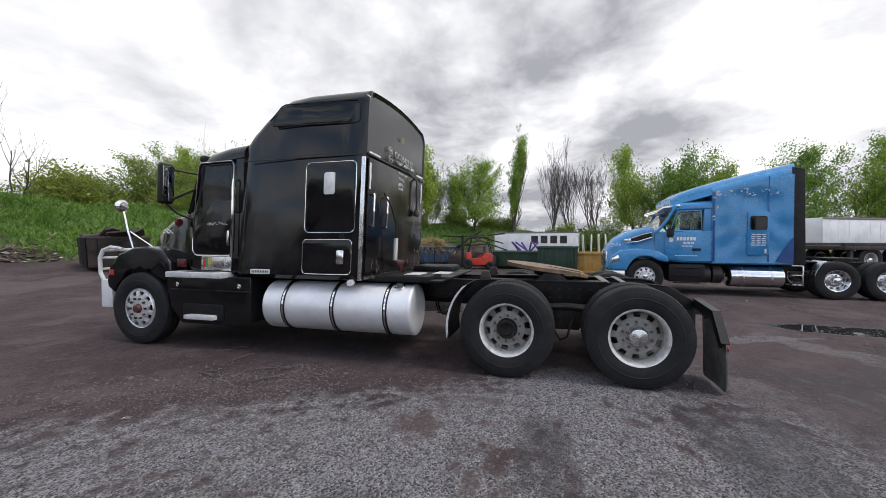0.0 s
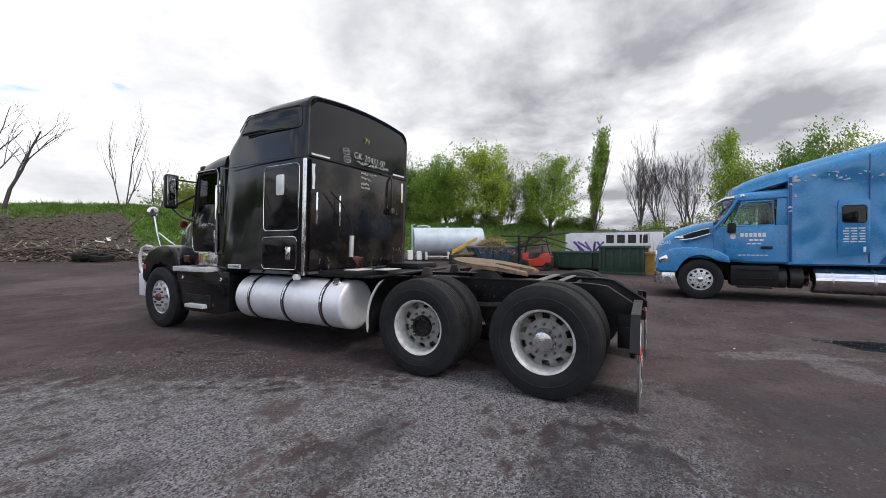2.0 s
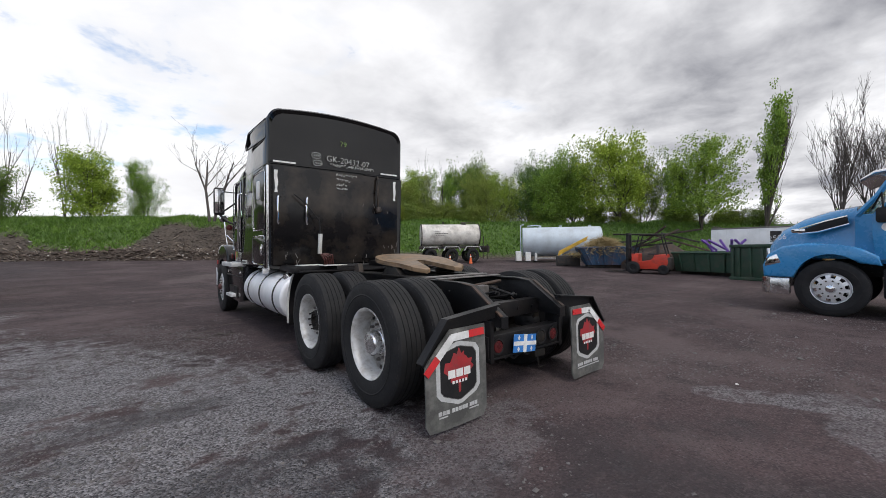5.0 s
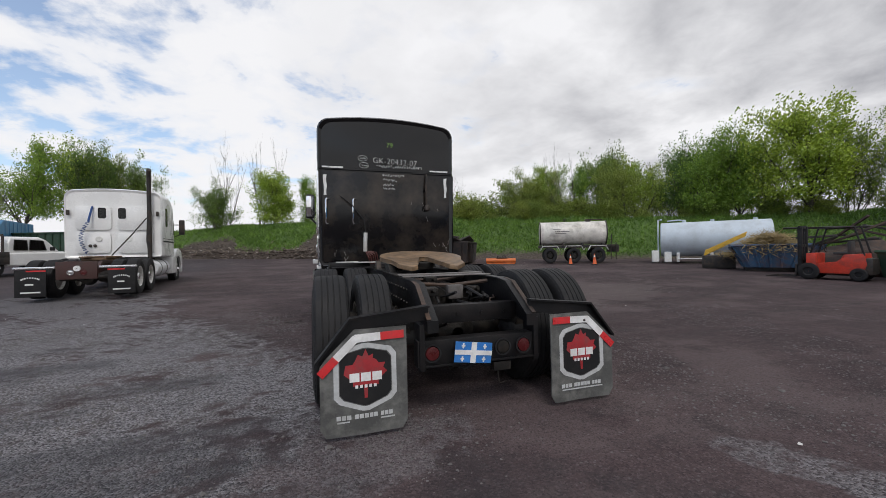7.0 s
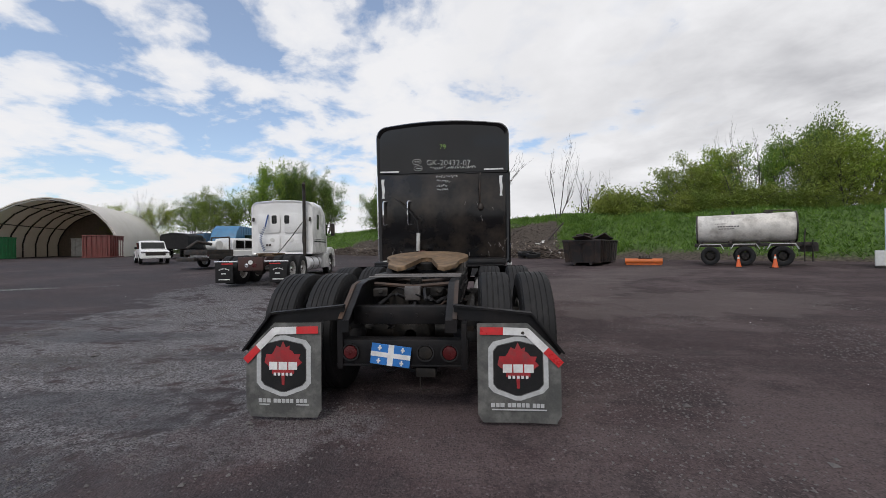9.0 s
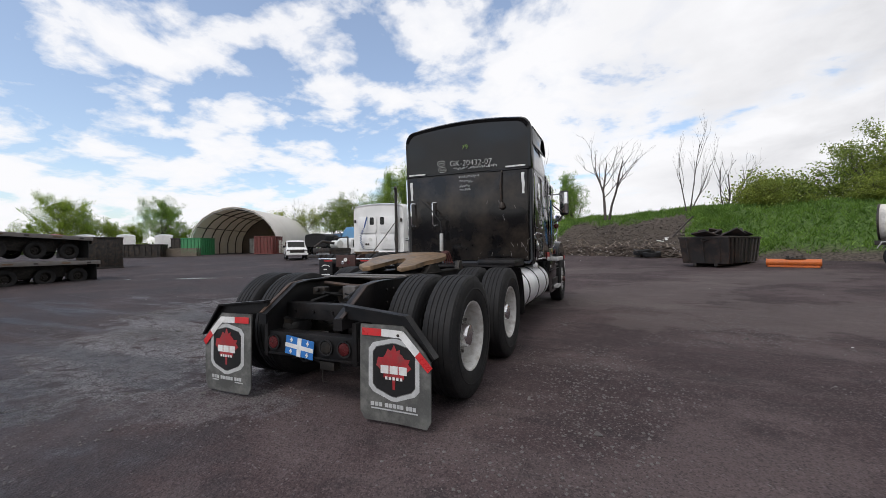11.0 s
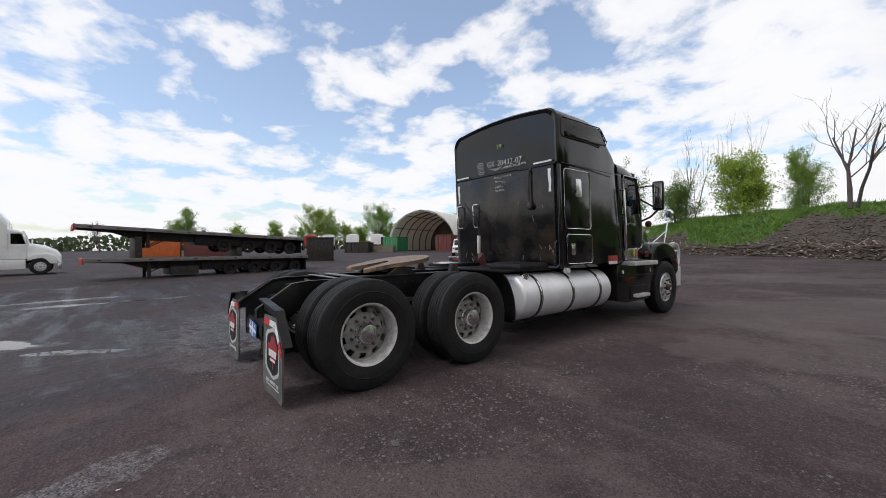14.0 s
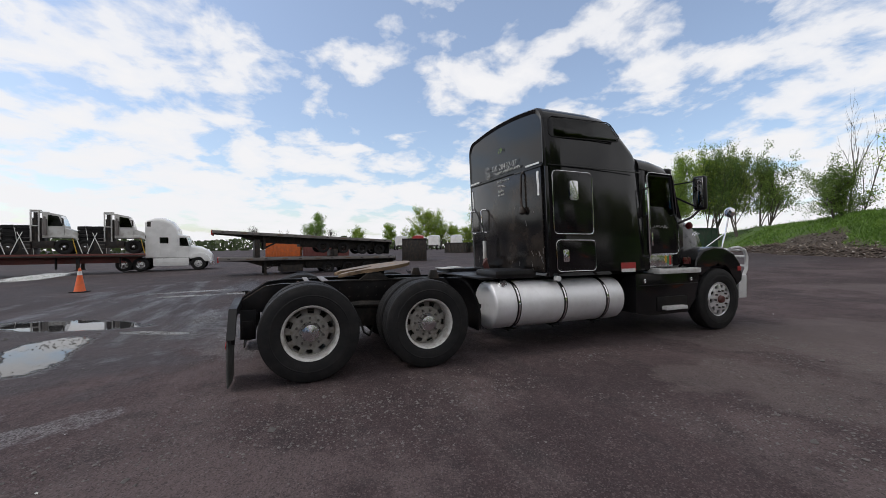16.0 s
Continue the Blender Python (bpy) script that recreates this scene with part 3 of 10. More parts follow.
    colour = mixc(wet, colour, (0.022, 0.021, 0.021))
    mp2 = nt.nodes.new("ShaderNodeMapping")
    mp2.inputs["Rotation"].default_value, mp2.inputs["Scale"].default_value = (0, 0, radians(-75)), (0.22, 1.3, 1)
    L(P, mp2.inputs["Vector"])
    sheen = mth("MULTIPLY", spot(-8.0, -1.5, 6.5, 5.0, 10, 0.7), band(noise_(1.0, 7, 0.62, mp2.outputs[0]), 0.44, 0.60))
    colour = mixc(mth("MULTIPLY", sheen, 0.6), colour, (0.028, 0.026, 0.031))
    L(colour, b.inputs["Base Color"])
    rough = mth("SUBTRACT", mth("SUBTRACT", 0.95, mth("MULTIPLY", moist, 0.30)), mth("MULTIPLY", sheen, 0.38))
    rough = mth("MULTIPLY", rough, mth("SUBTRACT", 1.0, mth("MULTIPLY", wet, 0.975)))
    L(rough, b.inputs["Roughness"])
    b.inputs["Specular IOR Level"].default_value = 0.25
    h = mth("ADD", mth("MULTIPLY", small, 0.035), mth("ADD", mth("MULTIPLY", grit, 0.008), mth("MULTIPLY", streak, 0.05)))
    stone = mth("MULTIPLY", mth("SUBTRACT", 0.6, vor.outputs["Distance"]), mth("ADD", mth("MULTIPLY", grav, 0.030), 0.004))
    h = mth("MULTIPLY", mth("ADD", h, stone), mth("SUBTRACT", 1.0, wet))
    bp = nt.nodes.new("ShaderNodeBump")
    bp.inputs["Strength"].default_value, bp.inputs["Distance"].default_value = 0.9, 1.0
    L(h, bp.inputs["Height"])
    L(bp.outputs[0], b.inputs["Normal"])
    return m


def make_ground():
    bm = bmesh.new()
    radii = [0, 1.5, 3, 5, 7, 9, 12, 16, 20, 25, 31, 38, 46, 56, 70, 90, 130, 220, 500, 1500, 4200]
    seg = 72
    rings = []
    for r in radii:
        if r == 0:
            rings.append([bm.verts.new((0, 0, 0))])
        else:
            rings.append([bm.verts.new((r * math.cos(2 * math.pi * k / seg), r * math.sin(2 * math.pi * k / seg),
                                        rise(r * math.cos(2 * math.pi * k / seg), r * math.sin(2 * math.pi * k / seg)))) for k in range(seg)])
    for k in range(seg):
        bm.faces.new((rings[0][0], rings[1][k], rings[1][(k + 1) % seg]))
    for a_, b_ in zip(rings[1:], rings[2:]):
        for k in range(seg):
            bm.faces.new((a_[k], b_[k], b_[(k + 1) % seg], a_[(k + 1) % seg]))
    return solo("ground", bm, ground_material(), "packed dirt yard with grey chippings and puddles", "ground", kind="structure")


make_ground()

# ---- grass bank ----
BANK = [(36, -25), (29.5, -7), (25.4, 6.3), (20.9, 14.1), (12.7, 20.2), (6.2, 23.5), (1.6, 26.8), (-4.1, 29.3), (-11.9, 33.0), (-26.2, 45.6), (-49, 73)]
BANK_H = [1.4, 2.1, 2.6, 3.0, 3.1, 3.3, 3.4, 3.3, 2.8, 2.3, 2.0]


def bank_point(s, w, jitter=True):
    """A point s along the bank (0 to 1), w across it: 0 at the foot, 1 at the crest, 2 behind."""
    f = s * (len(BANK) - 1)
    i = min(int(f), len(BANK) - 2)
    f -= i
    p0, p1 = Vector((*BANK[i], 0)), Vector((*BANK[i + 1], 0))
    pm, pn = Vector((*BANK[max(i - 1, 0)], 0)), Vector((*BANK[min(i + 2, len(BANK) - 1)], 0))
    p = 0.5 * (2 * p0 + (p1 - pm) * f + (2 * pm - 5 * p0 + 4 * p1 - pn) * f * f + (3 * p0 - pm - 3 * p1 + pn) * f ** 3)
    d1 = 0.5 * ((p1 - pm) + 2 * (2 * pm - 5 * p0 + 4 * p1 - pn) * f + 3 * (3 * p0 - pm - 3 * p1 + pn) * f * f)
    d = d1.normalized()
    out = Vector((d.y, -d.x, 0))
    hh = BANK_H[i] * (1 - f) + BANK_H[i + 1] * f
    hh *= 1 + 0.10 * noise.noise((p.x * 0.15, p.y * 0.15, 0.3))
    across = w * 5.0
    prof = [0.0, 0.18, 0.42, 0.66, 0.86, 0.97, 1.0, 0.9]
    u = min(w / 1.4 * 7, 6.999)
    k = int(u)
    z = hh * (prof[k] * (1 - u + k) + prof[min(k + 1, 7)] * (u - k))
    q = p + out * across
    if jitter:
        q.x += 0.5 * noise.noise((q.x * 0.4, q.y * 0.4, w))
        z += 0.22 * noise.noise((q.x * 0.55, q.y * 0.55, 2.0)) * min(1, 3 * w) + 0.07 * noise.noise((q.x * 2.2, q.y * 2.2, 5.0)) * min(1, 3 * w)
    if 0.47 < s < 0.85:
        # tipped soil along the foot
        side_ = min(1, (s - 0.47) * 25, (0.85 - s) * 25)
        z += side_ * 0.42 * math.exp(-((w - 0.11) / 0.065) ** 2) * max(0.0, 0.75 + 0.9 * noise.noise((q.x * 0.7, q.y * 0.7, 7.7)))
    q.z = rise(p.x, p.y) + z - 0.04
    return q


def bank_material():
    m = bpy.data.materials.new("bank_soil")
    m.use_nodes = True
    nt = m.node_tree
    L = nt.links.new
    b = nt.nodes["Principled BSDF"]
    tcn = nt.nodes.new("ShaderNodeTexCoord")
    n1 = nt.nodes.new("ShaderNodeTexNoise")
    n1.inputs["Scale"].default_value, n1.inputs["Detail"].default_value = 1.6, 10
    n2 = nt.nodes.new("ShaderNodeTexNoise")
    n2.inputs["Scale"].default_value, n2.inputs["Detail"].default_value = 9, 8
    for n in (n1, n2):
        L(tcn.outputs["Object"], n.inputs["Vector"])
    r = nt.nodes.new("ShaderNodeValToRGB")
    el = r.color_ramp.elements
    el[0].position, el[0].color = 0.35, (0.034, 0.026, 0.020, 1)
    el[1].position, el[1].color = 0.7, (0.115, 0.092, 0.074, 1)
    L(n2.outputs["Fac"], r.inputs[0])
    g = nt.nodes.new("ShaderNodeValToRGB")
    el = g.color_ramp.elements
    el[0].position, el[0].color = 0.35, (0.036, 0.072, 0.015, 1)
    el[1].position, el[1].color = 0.7, (0.105, 0.175, 0.034, 1)
    L(n2.outputs["Fac"], g.inputs[0])
    at = nt.nodes.new("ShaderNodeAttribute")
    at.attribute_name = "turf"
    mx = nt.nodes.new("ShaderNodeMix")
    mx.data_type = "RGBA"
    L(at.outputs["Fac"], mx.inputs["Factor"])
    L(r.outputs[0], mx.inputs["A"])
    L(g.outputs[0], mx.inputs["B"])
    L(mx.outputs["Result"], b.inputs["Base Color"])
    b.inputs["Roughness"].default_value = 0.95
    bp = nt.nodes.new("ShaderNodeBump")
    bp.inputs["Strength"].default_value, bp.inputs["Distance"].default_value = 0.7, 0.05
    L(n2.outputs["Fac"], bp.inputs["Height"])
    L(bp.outputs[0], b.inputs["Normal"])
    return m


def turf_at(s, w):
    """1 where the bank is grown over, 0 where it is bare rubble and soil."""
    p = bank_point(s, w, False)
    n = noise.noise((p.x * 0.22, p.y * 0.22, 1.7)) + 0.4 * noise.noise((p.x * 0.9, p.y * 0.9, 4.0))
    bare = 0.0
    for c_, hw_, up_ in ((0.602, 0.108, 0.50), (0.785, 0.032, 0.31)):
        mid_ = 1 - abs((s - c_) / hw_)
        bare = max(bare, max(0, min(1, 2.2 * mid_)) * up_)
    if 0.50 < s < 0.84:
        bare = max(bare, 0.10)
    edge = w - bare * 1.25 + 0.16 * n
    return max(0.0, min(1.0, edge * 6 - 0.25))


def make_bank():
    bm = bmesh.new()
    lay = bm.verts.layers.float.new("turf")
    ns, nw = 300, 42
    grid = []
    for i in range(ns + 1):
        row = []
        for j in range(nw + 1):
            s, w = i / ns, j / nw * 1.4
            v = bm.verts.new(bank_point(s, w))
            v[lay] = turf_at(s, w)
            row.append(v)
        grid.append(row)
    for i in range(ns):
        for j in range(nw):
            bm.faces.new((grid[i][j], grid[i + 1][j], grid[i + 1][j + 1], grid[i][j + 1]))
    return solo("grass_bank", bm, bank_material(), "long earth bank with bare rubble and rough grass", "bank", kind="structure")


make_bank()
M["wheel_alu"] = material("bright_wheel_alloy", (0.80, 0.80, 0.81), 0.38, 0.55, 0.08, 6, 70, 0.03, (0.40, 0.37, 0.34), 0.25)
M["red_dull"] = material("grimy_red_hub", (0.085, 0.022, 0.018), 0.5, 0, 0.3, 9, 60, 0.1, (0.03, 0.025, 0.022), 0.5)
# disc toned darker than the rim: dirt, with the dish's shade in its colour
M["rim_disc"] = material("dirty_shaded_wheel_disc", (0.34, 0.325, 0.30), 0.5, 0.1, 0.2, 9, 60, 0.1, (0.13, 0.10, 0.08), 0.6)
M["rim_dull"] = material("dull_wheel_steel", (0.14, 0.13, 0.125), 0.5, 0.4, 0.3, 9, 60, 0.1, (0.08, 0.06, 0.05), 0.6)

# ---- truck wheels ----


def tyre_mesh(r=0.515, w=0.27, seat=0.285, grooves=4):
    """A tyre about the x axis, centred on its tread, with grooves round it and shoulder blocks."""
    h = w / 2
    prof = [(-h * 0.80, seat), (-h * 0.93, seat + 0.03), (-h, seat + 0.10), (-h * 0.97, r - 0.07), (-h * 0.90, r - 0.025), (-h * 0.80, r - 0.006)]
    for g in range(grooves):
        c = -h * 0.8 + (g + 1) * (1.6 * h) / (grooves + 1)
        prof += [(c - 0.005, r), (c - 0.003, r - 0.007), (c + 0.003, r - 0.007), (c + 0.005, r)]
    prof += [(h * 0.80, r - 0.006), (h * 0.90, r - 0.025), (h * 0.97, r - 0.07), (h, seat + 0.10), (h * 0.93, seat + 0.03), (h * 0.80, seat)]
    bm = bmesh.new()
    lathe(bm, prof, 56)
    # moulded rings on the side walls
    for s in (-1, 1):
        lathe(bm, [(s * (h + 0.000), seat + 0.105), (s * (h + 0.004), seat + 0.112), (s * (h + 0.000), seat + 0.120)], 56)
        for k in range(56):
            a_ = 2 * math.pi * k / 56
            m_ = Matrix.Rotation(a_, 4, "X")
            box(bm, s * h * 0.78, s * h * 0.905, -0.016, 0.016, r - 0.045, r - 0.021, 0, m=m_)
    return to_mesh("tyre", bm, M["rubber"])


def steel_rim_mesh(deep=0.15, r=0.292, mat=None):
    """Rim whose outer side faces +x: flange, barrel, and a disc with ten hand holes set back by deep."""
    bm = bmesh.new()
    o = 0.115
    prof = [(-0.125, r - 0.005), (-0.125, r - 0.03), (o - deep - 0.03, 0.262), (o - 0.05, 0.262), (o - 0.012, r - 0.022), (o, r - 0.012), (o + 0.004, r), (o - 0.012, r + 0.004), (o - 0.03, r - 0.008)]
    lathe(bm, prof, 60)
    barrel = len(bm.faces)
    d = o - deep
    disc = [(d - 0.010, 0.263), (d + 0.000, 0.247), (d + 0.024, 0.194), (d + 0.032, 0.180), (d + 0.036, 0.165), (d + 0.036, 0.10), (d + 0.036, 0.04)]
    lathe(bm, disc, 60, skip=lambda i, k: i == 1 and k % 6 in (1, 2, 3))
    lathe(bm, [(u - 0.012, rr) for u, rr in disc], 60, skip=lambda i, k: i == 1 and k % 6 in (1, 2, 3))
    bm.faces.ensure_lookup_table()
    for f_ in bm.faces[barrel:]:
        f_.material_index = 1
    return to_mesh("rim", bm, [mat or M["rim"], mat or M["rim_disc"]])


def nuts_mesh(x, n=10, ring=0.143, mat=None, rr=0.017, ln=0.035):
    bm = bmesh.new()
    for k in range(n):
        a_ = 2 * math.pi * (k + 0.5) / n
        y, z = ring * math.cos(a_), ring * math.sin(a_)
        cyl(bm, (x, y, z), (x + ln, y, z), rr, rr * 0.85, 6)
    return to_mesh("wheel_nuts", bm, mat or M["dark_steel"])


def cap_mesh(x, r=0.088, ln=0.09, mat=None):
    bm = bmesh.new()
    lathe(bm, [(x - 0.01, r * 1.1), (x + 0.012, r * 1.08), (x + 0.02, r), (x + ln * 0.7, r * 0.97), (x + ln * 0.92, r * 0.85), (x + ln, r * 0.55), (x + ln + 0.006, 0.004)], 28)
    return to_mesh("hub_cap", bm, mat or M["alu"])


def open_hub_mesh(x):
    bm = bmesh.new()
    lathe(bm, [(x - 0.01, 0.115), (x + 0.03, 0.112), (x + 0.05, 0.10), (x + 0.055, 0.075), (x + 0.02, 0.07), (x + 0.01, 0.004)], 24)
    for k in range(8):
        a_ = 2 * math.pi * k / 8
        cyl(bm, (x + 0.05, 0.088 * math.cos(a_), 0.088 * math.sin(a_)), (x + 0.085, 0.088 * math.cos(a_), 0.088 * math.sin(a_)), 0.008, None, 6)
    return to_mesh("open_hub", bm, M["grease"])


def front_disc_mesh(mat=None):
    """Wheel disc that bulges outwards, with ten round hand holes."""
    bm = bmesh.new()
    o = 0.10
    lathe(bm, [(-0.12, 0.285), (-0.12, 0.262), (o - 0.05, 0.262), (o - 0.012, 0.268), (o, 0.279), (o + 0.004, 0.291), (o - 0.012, 0.296), (o - 0.03, 0.284)], 60)
    disc = [(o - 0.02, 0.264), (o + 0.005, 0.256), (o + 0.020, 0.246), (o + 0.03, 0.190), (o + 0.032, 0.180), (o + 0.032, 0.10), (o + 0.03, 0.05)]
    sk = lambda i, k: i == 2 and k % 6 in (2, 3, 4)
    lathe(bm, disc, 60, skip=sk)
    lathe(bm, [(u - 0.022, rr) for u, rr in disc], 60, skip=sk)
    return to_mesh("wheel_disc", bm, mat or M["wheel_alu"])


def drum_mesh():
    bm = bmesh.new()
    lathe(bm, [(-0.24, 0.10), (-0.24, 0.20), (-0.075, 0.205), (-0.07, 0.02)], 28)
    return to_mesh("brake_drum", bm, M["grease"])


W = dict(tyre=tyre_mesh(), rim=steel_rim_mesh(), inner=steel_rim_mesh(0.05), nuts=nuts_mesh(0.115 - 0.15 + 0.036, 10, 0.143, M["rim_dull"], 0.015, 0.03), cap=cap_mesh(0.005, 0.100, 0.10), hub=open_hub_mesh(0.005),
         disc=front_disc_mesh(), fnuts=nuts_mesh(0.132, 10, 0.143, None, 0.016, 0.03), drum=drum_mesh(),
         fhub=cap_mesh(0.13, 0.06, 0.05, M["red_dull"]), fcap=cap_mesh(0.13, 0.075, 0.07, M["chrome"]), arim=steel_rim_mesh(0.15, mat=M["alu"]), drim=steel_rim_mesh(0.15, mat=M["grease"]))
for key, mesh in list(W.items()):
    mesh.name = key + "_wheel_mesh"


def wheel(parent, x, y, side, kind, z=0.515, label="", cap="cap", size=1.0):
    """side -1 or 1: which way the outside faces. kind: outer, inner or front."""
    at = pose(x, y, z) @ (Matrix.Identity(4) if side > 0 else Matrix.Rotation(math.pi, 4, "Z")) @ Matrix.Rotation(random.uniform(0, 6), 4, "X") @ Matrix.Diagonal((size, size, size, 1))
    names = {"dark": W["drim"], "outer": W["rim"], "alu": W["arim"], "inner": W["inner"], "front": W["disc"]}
    w = part("wheel", names[kind], None, parent, label, at=at)
    part("tyre", W["tyre"], None, w)
    if kind in ("outer", "alu", "dark"):
        part("wheel_nuts", W["nuts"], None, w)
        part("hub_cap" if cap == "cap" else "open_hub", W["cap"] if cap == "cap" else W["hub"], None, w, "" if cap == "cap" else "open greasy hub with bare studs")
        part("brake_drum", W["drum"], None, w)
    if kind == "front":
        part("wheel_nuts", W["fnuts"], None, w)
        part("hub_cap", W["fhub"] if cap == "red" else W["fcap"], None, w)
        part("brake_drum", W["drum"], None, w)
    return w


def drive_axles(t, ys, cap_missing=(), kind="outer", z=0.515):
    for n, y in enumerate(ys):
        for s in (-1, 1):
            wheel(t, s * 1.045, y, s, kind, z, cap="open" if (n, s) in cap_missing else "cap")
            wheel(t, s * 0.715, y, -s, "inner", z)
        bm = bmesh.new()
        cyl(bm, (-0.62, y, z), (0.62, y, z), 0.075, None, 14)
        lathe(bm, [(y - 0.24, 0.05), (y - 0.20, 0.16), (y, 0.21), (y + 0.20, 0.16), (y + 0.26, 0.06)], 20, "y", (0, 0, z))
        part("axle", bm, M["grease"], t)


# ---- the black tractor ----
LEAN = 0.045


def lean(co):
    """The cab and sleeper lean back a little on their mounts."""
    return Vector((co.x, co.y - (co.z - 1.0) * LEAN, co.z))


def frame_tube(bm, pts, r, seg=6):
    return tube(bm, pts, r, seg, closed=True)


def hatch(t, name, side, x, y0, y1, z0, z1, r, label):
    """A locker door in the sleeper's side: panel, chrome bead and rivets."""
    out = rounded(y0, y1, z0, z1, r)
    bm = bmesh.new()
    prism(bm, out, "x", x, x + side * 0.012, 0.004)
    h = part(name, bm, M["black"], t, label, lean)
    bm = bmesh.new()
    tube(bm, [(x + side * 0.012, u, v) for u, v in out], 0.0062, 6, True)
    part("chrome_bead", bm, M["chrome"], h, "", lean)
    bm = bmesh.new()
    inner = rounded(y0 + 0.03, y1 - 0.03, z0 + 0.03, z1 - 0.03, max(r - 0.03, 0.01), 3)
    for i in range(len(inner)):
        (u0, v0), (u1, v1) = inner[i], inner[(i + 1) % len(inner)]
        n = max(1, int(math.hypot(u1 - u0, v1 - v0) / 0.075))
        for k in range(n):
            u, v = u0 + (u1 - u0) * k / n, v0 + (v1 - v0) * k / n
            cyl(bm, (x + side * 0.010, u, v), (x + side * 0.016, u, v), 0.0055, 0.003, 6)
    part("rivets", bm, M["black_frame"], h, "", lean)
    return h


def leaf_outline(s):
    half = [(0, 1.0), (0.13, 0.72), (0.30, 0.80), (0.27, 0.42), (0.42, 0.56), (0.52, 0.42), (0.78, 0.42), (0.70, 0.22), (0.86, 0.06), (0.46, -0.28), (0.50, -0.44), (0.08, -0.38), (0.06, -0.92)]
    return [(u * s, v * s) for u, v in half] + [(-u * s, v * s) for u, v in half[::-1] if u > 0]


def mud_flap(t, side, cx=0.0):
    """Hanger arm, rubber flap with printed badge, and reflective tape."""
    y = -0.76
    bm = bmesh.new()
    k = [(0.40, 0.83), (0.94, 0.775), (1.15, 0.51), (1.095, 0.455), (0.895, 0.705), (0.40, 0.735)]
    prism(bm, [(side * u, v) for u, v in k], "y", y + 0.02, y + 0.05, 0.003)
    k2 = [(0.40, 0.845), (0.945, 0.79), (1.165, 0.515), (1.155, 0.505), (0.938, 0.776), (0.40, 0.831)]
    prism(bm, [(side * u, v) for u, v in k2], "y", y - 0.02, y + 0.055)
    h = part("flap_hanger", bm, M["black_frame"], t)
    for hz in ((0.66, 0.70), (0.88, 0.68), (1.05, 0.55)):
        cyl_b = bmesh.new()
        cyl(cyl_b, (side * hz[0], y - 0.012, hz[1] - 0.03), (side * hz[0], y + 0.02, hz[1] - 0.03), 0.012, None, 8)
        part("bolt", cyl_b, M["dark_steel"], h)
    curve = lambda co: Vector((co.x, co.y + 0.05 * (0.66 - co.z) ** 2 - 0.05 * (0.66 - co.z) + 0.006 * math.sin(co.x * 9), co.z))
    bm = bmesh.new()
    # a sheet cut into strips, so that it can sag
    zs = [0.03 + (0.715 - 0.03) * i / 12 for i in range(13)]
    loop = []
    for z in zs:
        xo = 1.135 if z < 0.50 else 1.135 - (z - 0.50) * 1.02
        xi = 0.565
        if z < 0.04:
            xi, xo = 0.60, 1.10
        loop.append((xi, xo, z))
    secs = []
    for xi, xo, z in loop:
        n = 8
        secs.append([Vector((side * (xi + (xo - xi) * i / n), y - 0.006, z)) for i in range(n + 1)] + [Vector((side * (xi + (xo - xi) * i / n), y + 0.006, z)) for i in range(n, -1, -1)])
    loft(bm, secs)
    f = part("mud_flap", bm, M["rubber_flap"], t, "black rubber mud flap with a red and white badge", curve)
    cx_, cz_ = side * 0.845, 0.40
    fr = y - 0.0075

    def sheet(outlines, mat, name, off):
        """A thin print that follows the sag of the flap."""
        b_ = bmesh.new()
        for outline in outlines:
            b_.faces.new([b_.verts.new((u, fr - off, v)) for u, v in outline])
        bmesh.ops.triangulate(b_, faces=b_.faces[:])
        bmesh.ops.subdivide_edges(b_, edges=b_.edges[:], cuts=4, use_grid_fill=True)
        return part(name, b_, mat, f, "", curve)

    ring_o = [(cx_ + u, cz_ + v) for u, v in ((-0.205, 0.145), (-0.17, 0.19), (-0.02, 0.225), (0.02, 0.225), (0.17, 0.19), (0.205, 0.145), (0.205, -0.12), (0.17, -0.16), (0.02, -0.215), (-0.02, -0.215), (-0.17, -0.16), (-0.205, -0.12))]
    ring_i = [(cx_ + (u - cx_) * 0.84, cz_ + (v - cz_) * 0.86) for u, v in ring_o]
    n = len(ring_o)
    sheet([(ring_o[i], ring_o[(i + 1) % n], ring_i[(i + 1) % n], ring_i[i]) for i in range(n)], M["grey_print"], "badge_ring", 0.002)
    sheet([[(cx_ + (u - cx_) * 0.97, cz_ + (v - cz_) * 0.97) for u, v in ring_i]], M["rubber"], "badge_field", 0.001)
    sheet([[(cx_ + u, cz_ + 0.02 + v) for u, v in leaf_outline(0.165)]], M["red_print"], "red_leaf", 0.003)
    # plain shapes in place of the badge's lettering
    for u0, u1 in ((-0.105, -0.042), (-0.032, 0.032), (0.042, 0.105)):
        b_ = bmesh.new()
        prism(b_, [(cx_ + u0, cz_ - 0.022), (cx_ + u1, cz_ - 0.022), (cx_ + u1, cz_ + 0.034), (cx_ + u0, cz_ + 0.034)], "y", fr - 0.006, fr - 0.0035)
        part("badge_bar", b_, M["white_mark"], f, "", curve)
    b_ = bmesh.new()
    for i in range(5):
        u = cx_ + (i - 2) * 0.03
        prism(b_, [(u - 0.009, cz_ - 0.064), (u + 0.009, cz_ - 0.064), (u + 0.009, cz_ - 0.044), (u - 0.009, cz_ - 0.044)], "y", fr - 0.006, fr - 0.0035)
    part("badge_bars", b_, M["white_mark"], f, "", curve)
    b_ = bmesh.new()
    x_ = cx_ - 0.19
